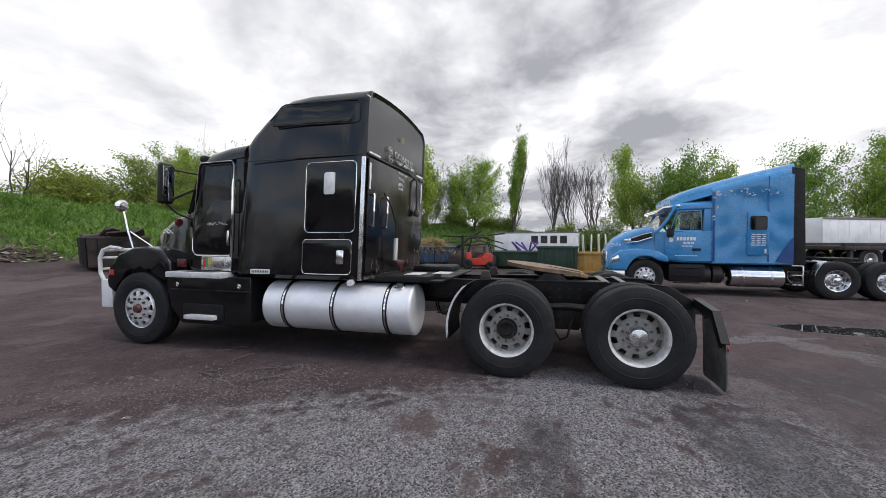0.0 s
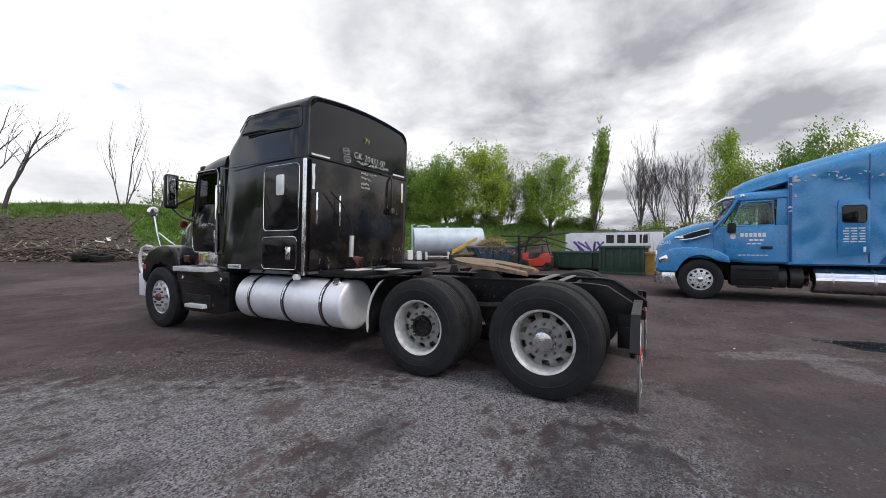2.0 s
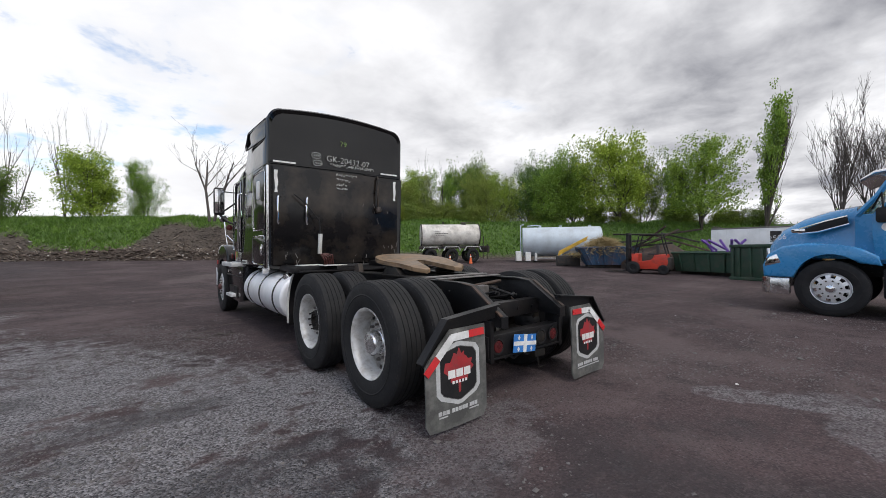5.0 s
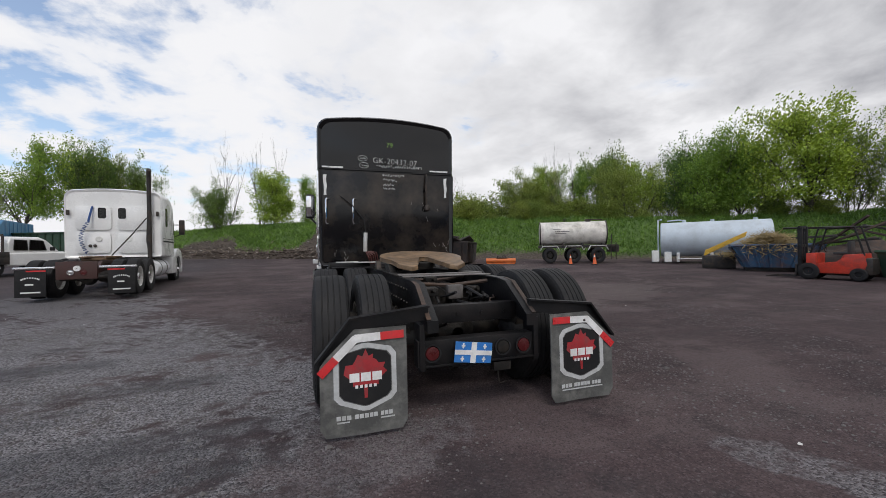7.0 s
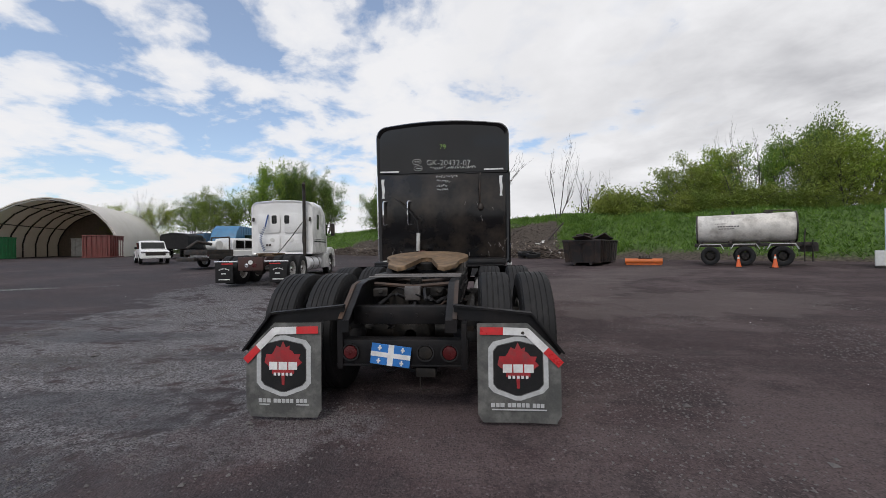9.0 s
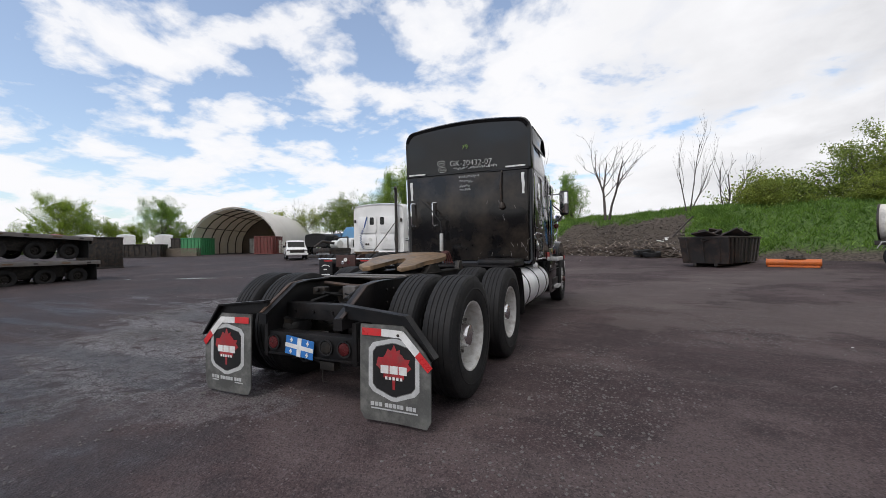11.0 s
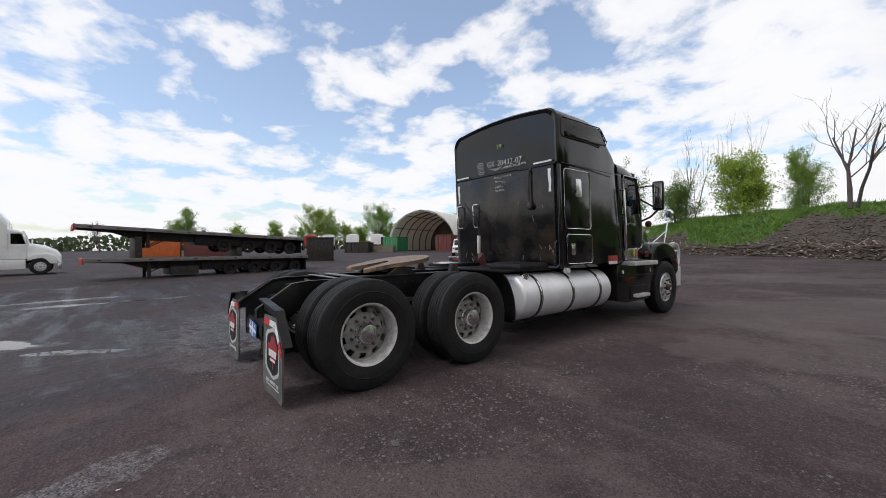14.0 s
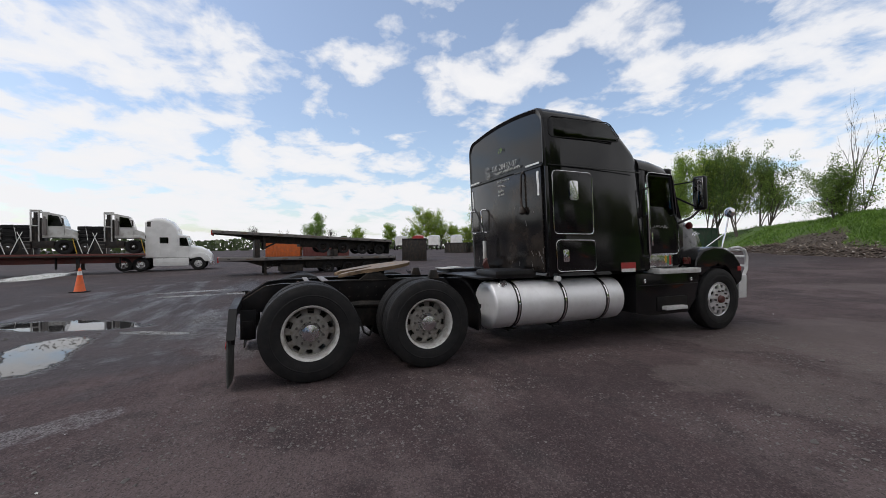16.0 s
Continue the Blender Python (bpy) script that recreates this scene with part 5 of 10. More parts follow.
        if s < 0:
            for k in range(10):
                box(bm, -1.127, -1.1255, 4.385 + k * 0.026, 4.40 + k * 0.026, 1.07, 1.10)
        else:
            box(bm, 1.1255, 1.1275, 4.36, 4.64, 1.03, 1.08)
        part("sticker_bars", bm, M["grease"] if s < 0 else M["white_mark"], st, "", lean)
    # the sleeper's back wall
    yb = 3.050
    bm = bmesh.new()
    box(bm, -1.09, 1.09, yb - 0.006, yb + 0.01, 2.525, 2.54, 0.003)
    for i in range(28):
        x = -0.95 + i * 0.07
        cyl(bm, (x, yb - 0.006, 2.565), (x, yb + 0.004, 2.565), 0.006, 0.005, 6)
    part("back_seam", bm, K, sl, "", lean)
    bm = bmesh.new()
    box(bm, -1.045, 1.045, yb - 0.0012, yb + 0.02, 1.06, 2.50, 0.004)
    part("back_panel", bm, M["black_dusty"], sl, "black back panel filmed with brown dust", lean)
    for x0, x1 in ((-1.05, -0.73), (0.70, 1.02)):
        bm = bmesh.new()
        box(bm, x0, x1, yb - 0.006, yb - 0.001, 2.58 - 0.03, 2.575, 0.001)
        part("white_tape", bm, M["white_mark"], sl, "white reflective tape", lean)
    for x0, x1, z0, z1 in ((-1.03, -0.985, 2.12, 2.44), (0.955, 1.0, 2.12, 2.45)):
        bm = bmesh.new()
        zz = [z0 + (z1 - z0) * i / 8 for i in range(9)]
        outl = [(x0 + 0.006 * math.sin(7 * i), z) for i, z in enumerate(zz)] + [(x1 + 0.006 * math.sin(5 * i), z) for i, z in reversed(list(enumerate(zz)))]
        prism(bm, outl, "y", yb - 0.005, yb - 0.001)
        part("upright_tape", bm, M["white_mark"], sl, "worn white tape", lean)
    for x in (-1.0, -0.585):
        bm = bmesh.new()
        tube(bm, [(x + 0.05, yb + 0.0, 2.06), (x + 0.01, yb - 0.055, 2.06), (x, yb - 0.065, 2.04), (x, yb - 0.065, 1.70), (x + 0.01, yb - 0.055, 1.67), (x + 0.05, yb, 1.67)], 0.014, 8)
        part("grab_handle", bm, M["chrome"], sl, "", lean)
    bm = bmesh.new()
    tube(bm, [(-0.78, yb - 0.09, 2.10), (-0.60, yb - 0.12, 1.95), (-0.42, yb - 0.13, 1.72), (-0.40, yb - 0.13, 1.55), (-0.41, yb - 0.14, 1.25)], 0.011, 6)
    part("hose_tender", bm, M["rubber"], sl, "", lean)
    bm = bmesh.new()
    tube(bm, [(-0.40, yb - 0.13, 1.52), (-0.41, yb - 0.13, 1.22)], 0.032, 10)
    part("hose_holder", bm, M["white_old"], sl, "", lean)
    bm = bmesh.new()
    for k in range(5):
        tube(bm, [(-0.40 + 0.02 * k, yb - 0.14, 1.22), (-0.36 + 0.03 * k, yb - 0.2, 1.12 + 0.02 * k), (-0.34 + 0.035 * k, yb - 0.16, 1.02)], 0.012, 6)
    part("air_couplings", bm, M["red_dull"], sl, "", lean)
    bm = bmesh.new()
    tube(bm, [(0.64, yb + 0.0, 2.50), (0.635, yb - 0.04, 2.46), (0.625, yb - 0.05, 2.25), (0.63, yb - 0.05, 1.98), (0.66, yb - 0.02, 1.93)], 0.017, 8)
    lathe(bm, [(1.88, 0.02), (1.90, 0.045), (1.94, 0.05), (1.99, 0.03)], 14, "z", (0.64, yb - 0.05, 0))
    part("work_lamp_bracket", bm, M["dark_steel"], sl, "", lean)
    bm = bmesh.new()
    for x0, x1, z0, z1 in ((0.40, 1.08, 2.50, 2.525),):
        box(bm, x0, x1, yb - 0.012, yb + 0.004, z0, z1, 0.006)
    part("back_panel_trim", bm, K, sl, "", lean)
    bm = bmesh.new()
    for zz in [1.1 + 0.075 * i for i in range(18)]:
        for x in (-1.07, 1.07):
            cyl(bm, (x, yb - 0.004, zz), (x, yb + 0.004, zz), 0.006, 0.004, 6)
    part("edge_rivets", bm, M["black_frame"], sl, "", lean)
    face = lambda x, z: Matrix.Translation(lean(Vector((x, yb - 0.007, z)))) @ Matrix.Rotation(radians(90), 4, "X")
    letters("number_mark", "79", 0.115, M["lime"], sl, face(0.02, 2.95), "lime green number 79")
    letters("chalk_number", "GK-20432-07", 0.135, M["chalk"], sl, face(0.11, 2.685) @ Matrix.Rotation(radians(-2), 4, "Z"), "handwritten white number")
    bm = bmesh.new()
    rnd = random.Random(5)

    def scrawl(x0, x1, z, h):
        x = x0
        while x < x1:
            w = rnd.uniform(0.018, 0.035)
            pts = [(x + w * k / 3, yb - 0.008, z + h * rnd.uniform(-0.5, 0.5)) for k in range(4)]
            tube(bm, pts, 0.005, 4)
            x += w + rnd.uniform(0.008, 0.02)
    scrawl(-0.20, 0.55, 2.605, 0.05)
    scrawl(-0.10, 0.24, 2.46, 0.05)
    scrawl(-0.09, 0.12, 2.385, 0.05)
    scrawl(-0.09, 0.06, 2.31, 0.05)
    scrawl(-0.09, 0.08, 2.245, 0.04)
    for cx_, cz_ in ((-0.42, 2.72), (-0.40, 2.61)):
        tube(bm, [(cx_ + 0.075 * math.cos(k * 0.6), yb - 0.008, cz_ + 0.045 * math.sin(k * 0.6)) for k in range(11)], 0.0035, 4)
        scrawl(cx_ - 0.04, cx_ + 0.04, cz_, 0.03)
    part("chalk_notes", bm, M["chalk"], sl, "illegible handwritten notes", lean)
    # scrapes and dusty rubs low on the back wall
    rnd = random.Random(77)
    for cx_, cz_, n_, sp_ in ((0.98, 1.28, 9, 0.09), (0.80, 1.12, 8, 0.10), (0.62, 1.75, 6, 0.12), (-0.75, 1.15, 7, 0.10), (0.25, 1.10, 6, 0.12)):
        bm = bmesh.new()
        for k in range(n_):
            x0, z0 = cx_ + rnd.gauss(0, sp_), cz_ + rnd.gauss(0, sp_)
            x0 = max(-1.03, min(1.03, x0))
            a_, ln = rnd.uniform(-0.6, 0.6), rnd.uniform(0.02, 0.09)
            dx_, dz_ = math.sin(a_) * ln, math.cos(a_) * ln
            wd = rnd.uniform(0.003, 0.010)
            prism(bm, [(x0 - wd, z0), (x0 + wd * 0.4, z0 + dz_ * 0.1), (x0 + dx_ + wd * 0.5, z0 + dz_), (x0 + dx_ - wd * 0.3, z0 + dz_ * 0.95)], "y", yb - 0.0035, yb - 0.0015)
        part("scraped_paint", bm, M["alu_deck"], sl, "", lean)
    # cab
    bm = bmesh.new()
    loft(bm, [hull(4.88, 1.06, 1.02, 1.90, 0.03, 0.0), hull(5.2, 1.06, 1.02, 1.90, 0.03, 0.0), hull(5.80, 1.04, 1.05, 1.90, 0.03, 0), hull(6.05, 0.98, 1.10, 1.88, 0.05, 0.02)])
    cab = part("cab", bm, K, t, "black cab with chrome-edged doors", lean)
    bm = bmesh.new()
    loft(bm, [hull(4.88, 1.06, 2.55, 2.79, 0.16, 0.08), hull(5.2, 1.05, 2.52, 2.77, 0.16, 0.08), hull(5.55, 1.03, 2.50, 2.71, 0.15, 0.08), hull(5.72, 0.98, 2.50, 2.64, 0.10, 0.07), hull(5.80, 0.92, 2.50, 2.58, 0.05, 0.05)])
    part("cab_roof", bm, K, cab, "", lean)
    for s in (-1, 1):
        bm = bmesh.new()
        prism(bm, [(4.88, 1.85), (5.02, 1.85), (5.02, 2.58), (4.88, 2.58)], "x", s * 1.0, s * 1.06, 0.006)
        part("pillar", bm, K, cab, "", lean)
        bm = bmesh.new()
        tube(bm, [(s * 1.0, 5.70, 2.58), (s * 0.99, 5.80, 2.3), (s * 0.97, 5.97, 1.86)], 0.045, 6)
        part("pillar", bm, K, cab, "", lean)
        d = bmesh.new()
        lower = [(5.06, 1.30), (5.72, 1.30), (5.765, 1.36), (5.775, 1.62), (5.73, 1.92), (5.60, 1.88), (5.42, 2.02), (5.36, 2.02), (5.06, 2.02)]
        prism(d, lower, "x", s * 1.062, s * 1.078, 0.004)
        door = part("cab_door", d, K, cab, "black cab door with handwriting and a chrome bead", lean)
        ring = [(5.09, 2.555), (5.66, 2.545), (5.70, 2.50), (5.79, 1.62), (5.79, 1.36), (5.75, 1.30), (5.70, 1.285), (5.10, 1.285), (5.05, 1.33), (5.045, 2.50)]
        bm = bmesh.new()
        tube(bm, [(s * 1.076, u, v) for u, v in ring], 0.0065, 6, True)
        part("chrome_bead", bm, M["chrome"], door, "", lean)
        bm = bmesh.new()
        gl = [(5.09, 2.52), (5.64, 2.51), (5.73, 1.92), (5.60, 1.88), (5.42, 2.02), (5.09, 2.02)]
        prism(bm, gl, "x", s * 1.040, s * 1.046)
        g = part("door_glass", bm, M["glass"], door, "", lean)
        g.visible_shadow = False
        bm = bmesh.new()
        tube(bm, [(s * 1.05, u, v) for u, v in gl], 0.016, 5, True)
        part("glass_seal", bm, M["rubber"], door, "", lean)
        bm = bmesh.new()
        tube(bm, [(s * 1.07, 5.0, 2.30), (s * 1.12, 5.0, 2.29), (s * 1.125, 5.0, 2.2), (s * 1.125, 5.0, 1.32), (s * 1.12, 5.0, 1.26), (s * 1.07, 5.0, 1.25)], 0.019, 8)
        part("grab_rail", bm, M["chrome"], cab, "", lean)
        bm = bmesh.new()
        box(bm, min(s * 1.078, s * 1.09), max(s * 1.078, s * 1.09), 5.10, 5.14, 1.42, 1.62, 0.006)
        part("door_handle", bm, M["chrome"], door, "", lean)
        bm = bmesh.new()
        rnd2 = random.Random(9)
        x = 5.16
        while x < 5.52:
            tube(bm, [(s * 1.081, 5.66 - (x - 5.0) + 0.012 * k, 1.72 + rnd2.uniform(-0.03, 0.03)) for k in range(3)], 0.003, 4)
            x += 0.036
        part("chalk_notes", bm, M["chalk"], door, "", lean)
        # kick panel with stickers and a red lamp
        bm = bmesh.new()
        box(bm, min(s * 1.06, s * 1.072), max(s * 1.06, s * 1.072), 5.06, 5.62, 1.08, 1.27, 0.004)
        kp = part("kick_panel", bm, M["alu"], cab, "", lean)
        for k, (c, y) in enumerate((("red_mark", 5.56), ("green_box", 5.51), ("yellow", 5.45))):
            bm = bmesh.new()
            box(bm, min(s * 1.072, s * 1.0745), max(s * 1.072, s * 1.0745), y - 0.024, y + 0.024, 1.12 + 0.03 * (k == 2), 1.26, 0)
            part("sticker", bm, M[c], kp, "", lean)
        bm = bmesh.new()
        box(bm, min(s * 1.05, s * 1.075), max(s * 1.05, s * 1.075), 5.92, 6.10, 1.12, 1.23, 0.02)
        part("marker_lamp", bm, M["red"], cab, "", lean)
        # mirror on its bracket
        bm = bmesh.new()
        box(bm, min(s * 1.18, s * 1.37), max(s * 1.18, s * 1.37), 6.02, 6.14, 1.98, 2.52, 0.05, 3)
        mir = part("side_mirror", bm, M["black_frame"], cab, "tall black door mirror", lean)
        bm = bmesh.new()
        box(bm, min(s * 1.195, s * 1.355), max(s * 1.195, s * 1.355), 6.016, 6.022, 2.02, 2.48, 0.002)
        part("mirror_glass", bm, M["chrome"], mir, "", lean)
        for pts, r_ in (([(1.04, 5.78, 2.20), (1.2, 6.0, 2.06), (1.28, 6.08, 2.0)], 0.016), ([(1.02, 5.86, 1.78), (1.15, 6.0, 1.86), (1.26, 6.08, 1.99)], 0.02),
                        ([(1.04, 5.76, 2.40), (1.2, 6.02, 2.44), (1.26, 6.08, 2.44)], 0.012)):
            bm = bmesh.new()
            tube(bm, [(s * u, v, w) for u, v, w in pts], r_, 6)
            part("mirror_bracket", bm, M["black_frame"], mir, "", lean)
        bm = bmesh.new()
        lathe(bm, [(-0.03, 0.01), (-0.025, 0.05), (0.0, 0.062), (0.02, 0.05), (0.03, 0.01)], 14, "y", (s * 1.10, 6.04, 1.74))
        part("side_repeater", bm, M["red"], cab, "", lean)
        bm = bmesh.new()
        box(bm, min(s * 0.80, s * 0.96), max(s * 0.80, s * 0.96), 5.70, 5.84, 2.60, 2.68, 0.03)
        part("roof_lamp", bm, M["black_frame"], cab, "", lean)
    bm = bmesh.new()
    vs = [bm.verts.new(p) for p in ((-0.95, 5.76, 2.56), (0.95, 5.76, 2.56), (0.93, 6.02, 1.90), (-0.93, 6.02, 1.90))]
    bm.faces.new(vs)
    bmesh.ops.solidify(bm, geom=bm.faces[:], thickness=0.006)
    ws = part("windscreen", bm, M["glass"], cab, "", lean)
    ws.visible_shadow = False
    bm = bmesh.new()
    box(bm, -0.92, 0.92, 5.62, 5.95, 1.62, 1.86, 0.06)
    part("dashboard", bm, M["interior"], cab, "", lean)
    for x in (-0.5, 0.5):
        bm = bmesh.new()
        box(bm, x - 0.26, x + 0.26, 5.02, 5.14, 1.88, 2.35, 0.05)
        box(bm, x - 0.26, x + 0.26, 5.0, 5.5, 1.90, 1.98, 0.03)
        part("seat", bm, M["seat_grey"], cab, "", lean)
    bm = bmesh.new()
    tube(bm, [(-0.5 + 0.21 * math.cos(k * 0.524), 5.52 - 0.06 * math.sin(k * 0.524), 2.0 + 0.2 * math.sin(k * 0.524)) for k in range(12)], 0.014, 6, True)
    part("steering_wheel", bm, M["interior"], cab, "", lean)
    # bonnet and wings
    bm = bmesh.new()
    def bon(y, half, top, z0, r=0.16):
        return hull(y, half, z0, top, r, 0.05, 0.03, 0.10)
    loft(bm, [bon(6.03, 0.97, 1.93, 1.06), bon(6.3, 0.94, 1.90, 1.04), bon(6.6, 0.89, 1.82, 1.0), bon(6.9, 0.83, 1.70, 0.98), bon(7.12, 0.75, 1.54, 0.95), bon(7.33, 0.66, 1.38, 0.80), bon(7.48, 0.56, 1.20, 0.72)])
    hood = part("bonnet", bm, K, t, "sloping black bonnet with a silver emblem", lean)
    for s in (-1, 1):
        bm = bmesh.new()
        outer = [(6.15, 0.98), (6.17, 1.18), (6.34, 1.34), (6.64, 1.40), (6.92, 1.385), (7.24, 1.29), (7.44, 1.10), (7.50, 0.90), (7.48, 0.80)]
        arch = [(6.78 + 0.60 * math.cos(radians(a_)), 0.52 + 0.60 * math.sin(radians(a_))) for a_ in range(20, 150, 10)]
        prism(bm, outer + arch, "x", s * 0.55, s * 1.125, 0.035, 3)
        part("wing", bm, K, hood)
        bm = bmesh.new()
        for k in range(5):
            z = 1.60 + 0.022 * (k % 3)
            tube(bm, [(s * 0.905, 6.40 + 0.02 * k, z - 0.02), (s * 0.90, 6.48 + 0.03 * k, z + 0.012), (s * 0.88, 6.56 + 0.03 * k, z)], 0.004, 4)
        part("emblem", bm, M["alu"], hood, "", lean)
        bm = bmesh.new()
        tube(bm, [(s * 0.95, 7.16, 1.34), (s * 0.97, 7.26, 1.62), (s * 0.99, 7.32, 1.92)], 0.014, 6)
        tube(bm, [(s * 0.80, 6.95, 1.38), (s * 0.96, 7.23, 1.62)], 0.011, 6)
        sm = part("wing_mirror_post", bm, M["chrome"], hood)
        bm = bmesh.new()
        lathe(bm, [(-0.05, 0.004), (-0.045, 0.06), (-0.01, 0.092), (0.03, 0.085), (0.06, 0.05), (0.075, 0.004)], 20, "y", (s * 1.0, 7.34, 2.0))
        part("convex_mirror", bm, M["chrome"], sm)
        bm = bmesh.new()
        box(bm, min(s * 0.70, s * 1.0), max(s * 0.70, s * 1.0), 7.42, 7.52, 1.0, 1.16, 0.03)
        part("headlamp", bm, M["lens"], hood)
        bm = bmesh.new()
        box(bm, min(s * 1.12, s * 1.135), max(s * 1.12, s * 1.135), 7.34, 7.44, 0.98, 1.06, 0.01)
        part("side_lamp", bm, M["redpaint"], hood)
    bm = bmesh.new()
    box(bm, -0.5, 0.5, 7.44, 7.53, 0.75, 1.22, 0.03)
    part("grille", bm, M["alu"], hood)
    # bumper and guard
    bm = bmesh.new()
    out = [(-1.12, 7.39), (-1.12, 7.63), (-0.95, 7.77), (0.95, 7.77), (1.12, 7.63), (1.12, 7.39), (1.06, 7.39), (1.06, 7.57), (0.93, 7.69), (-0.93, 7.69), (-1.06, 7.57), (-1.06, 7.39)]
    prism(bm, out, "z", 0.50, 0.90, 0.012)
    bump_ = part("bumper", bm, M["tank"], t, "bright aluminium bumper")
    for z in (1.05, 1.22):
        bm = bmesh.new()
        tube(bm, [(-1.02, 7.80, z), (1.02, 7.80, z)], 0.02, 8)
        part("guard_rail", bm, M["step"], bump_)
    for x in (-0.5, 0.5):
        bm = bmesh.new()
        tube(bm, [(x, 7.76, 0.85), (x, 7.80, 1.0), (x, 7.79, 1.36)], 0.022, 8)
        part("guard_upright", bm, M["step"], bump_)
    bm = bmesh.new()
    for s in (-1, 1):
        tube(bm, [(s * 1.02, 7.71, 0.85), (s * 1.03, 7.80, 1.0), (s * 1.03, 7.81, 1.22), (s * 1.02, 7.75, 1.34), (s * 1.0, 7.61, 1.385), (s * 0.98, 7.38, 1.36)], 0.028, 8)
    tube(bm, [(-1.02, 7.75, 1.34), (1.02, 7.75, 1.34)], 0.024, 8)
    part("bull_bar", bm, M["step"], bump_, "bright tubular guard bar")
    return shortened(t, 0.89, 4.6)


black_truck()
# ---- trees ----


def leaf_material(name, low, high):
    m = bpy.data.materials.new(name)
    m.use_nodes = True
    nt = m.node_tree
    L = nt.links.new
    nt.nodes.clear()
    o = nt.nodes.new("ShaderNodeOutputMaterial")
    geo = nt.nodes.new("ShaderNodeNewGeometry")
    r = nt.nodes.new("ShaderNodeValToRGB")
    r.color_ramp.elements[0].color, r.color_ramp.elements[1].color = (*low, 1), (*high, 1)
    tcn = nt.nodes.new("ShaderNodeTexCoord")
    clump = nt.nodes.new("ShaderNodeTexNoise")
    clump.inputs["Scale"].default_value, clump.inputs["Detail"].default_value = 0.9, 3
    L(tcn.outputs["Object"], clump.inputs["Vector"])
    both = nt.nodes.new("ShaderNodeMath")
    both.operation = "MULTIPLY_ADD"
    L(clump.outputs["Fac"], both.inputs[0])
    both.inputs[1].default_value = 1.5
    half = nt.nodes.new("ShaderNodeMath")
    half.operation = "MULTIPLY_ADD"
    L(geo.outputs["Random Per Island"], half.inputs[0])
    half.inputs[1].default_value, half.inputs[2].default_value = 0.55, -0.52
    L(half.outputs[0], both.inputs[2])
    L(both.outputs[0], r.inputs[0])
    info = nt.nodes.new("ShaderNodeObjectInfo")
    hs = nt.nodes.new("ShaderNodeHueSaturation")
    mr = nt.nodes.new("ShaderNodeMapRange")
    L(info.outputs["Random"], mr.inputs["Value"])
    mr.inputs["To Min"].default_value, mr.inputs["To Max"].default_value = 0.478, 0.515
    L(mr.outputs[0], hs.inputs["Hue"])
    mv = nt.nodes.new("ShaderNodeMapRange")
    L(info.outputs["Random"], mv.inputs["Value"])
    mv.inputs["To Min"].default_value, mv.inputs["To Max"].default_value = 1.2, 0.8
    L(mv.outputs[0], hs.inputs["Value"])
    L(r.outputs[0], hs.inputs["Color"])
    d = nt.nodes.new("ShaderNodeBsdfDiffuse")
    t = nt.nodes.new("ShaderNodeBsdfTranslucent")
    g = nt.nodes.new("ShaderNodeBsdfGlossy")
    g.inputs["Roughness"].default_value = 0.45
    L(hs.outputs[0], d.inputs[0])
    L(hs.outputs[0], t.inputs[0])
    a_ = nt.nodes.new("ShaderNodeMixShader")
    a_.inputs[0].default_value = 0.35
    L(d.outputs[0], a_.inputs[1])
    L(t.outputs[0], a_.inputs[2])
    b_ = nt.nodes.new("ShaderNodeMixShader")
    b_.inputs[0].default_value = 0.04
    L(a_.outputs[0], b_.inputs[1])
    L(g.outputs[0], b_.inputs[2])
    L(b_.outputs[0], o.inputs[0])
    return m


M["leaf"] = leaf_material("spring_leaves", (0.10, 0.19, 0.02), (0.34, 0.50, 0.06))
M["leaf_dark"] = leaf_material("dark_leaves", (0.05, 0.105, 0.02), (0.20, 0.32, 0.055))
M["leaf_olive"] = leaf_material("olive_leaves", (0.09, 0.145, 0.022), (0.29, 0.38, 0.062))
M["grass"] = leaf_material("grass_blades", (0.075, 0.155, 0.024), (0.22, 0.36, 0.058))
M["straw"] = leaf_material("straw", (0.20, 0.15, 0.06), (0.42, 0.32, 0.14))
M["bark"] = material("bark", (0.085, 0.072, 0.06), 0.9, 0, 0.3, 3, 40, 0.5)
M["bark_pale"] = material("dead_wood", (0.085, 0.072, 0.066), 0.9, 0, 0.3, 3, 40, 0.4)
M["stone"] = material("stones", (0.125, 0.115, 0.112), 0.85, 0, 0.3, 9, 70, 0.3)
M["pale_chunk"] = material("pale_chunks", (0.42, 0.39, 0.36), 0.9, 0, 0.35, 4, 40, 0.3)
M["soil_lump"] = material("brown_soil", (0.060, 0.043, 0.034), 0.95, 0, 0.5, 3, 30, 0.4)
M["rubble"] = material("rubble", (0.078, 0.062, 0.052), 0.9, 0, 0.45, 2.5, 30, 0.3)


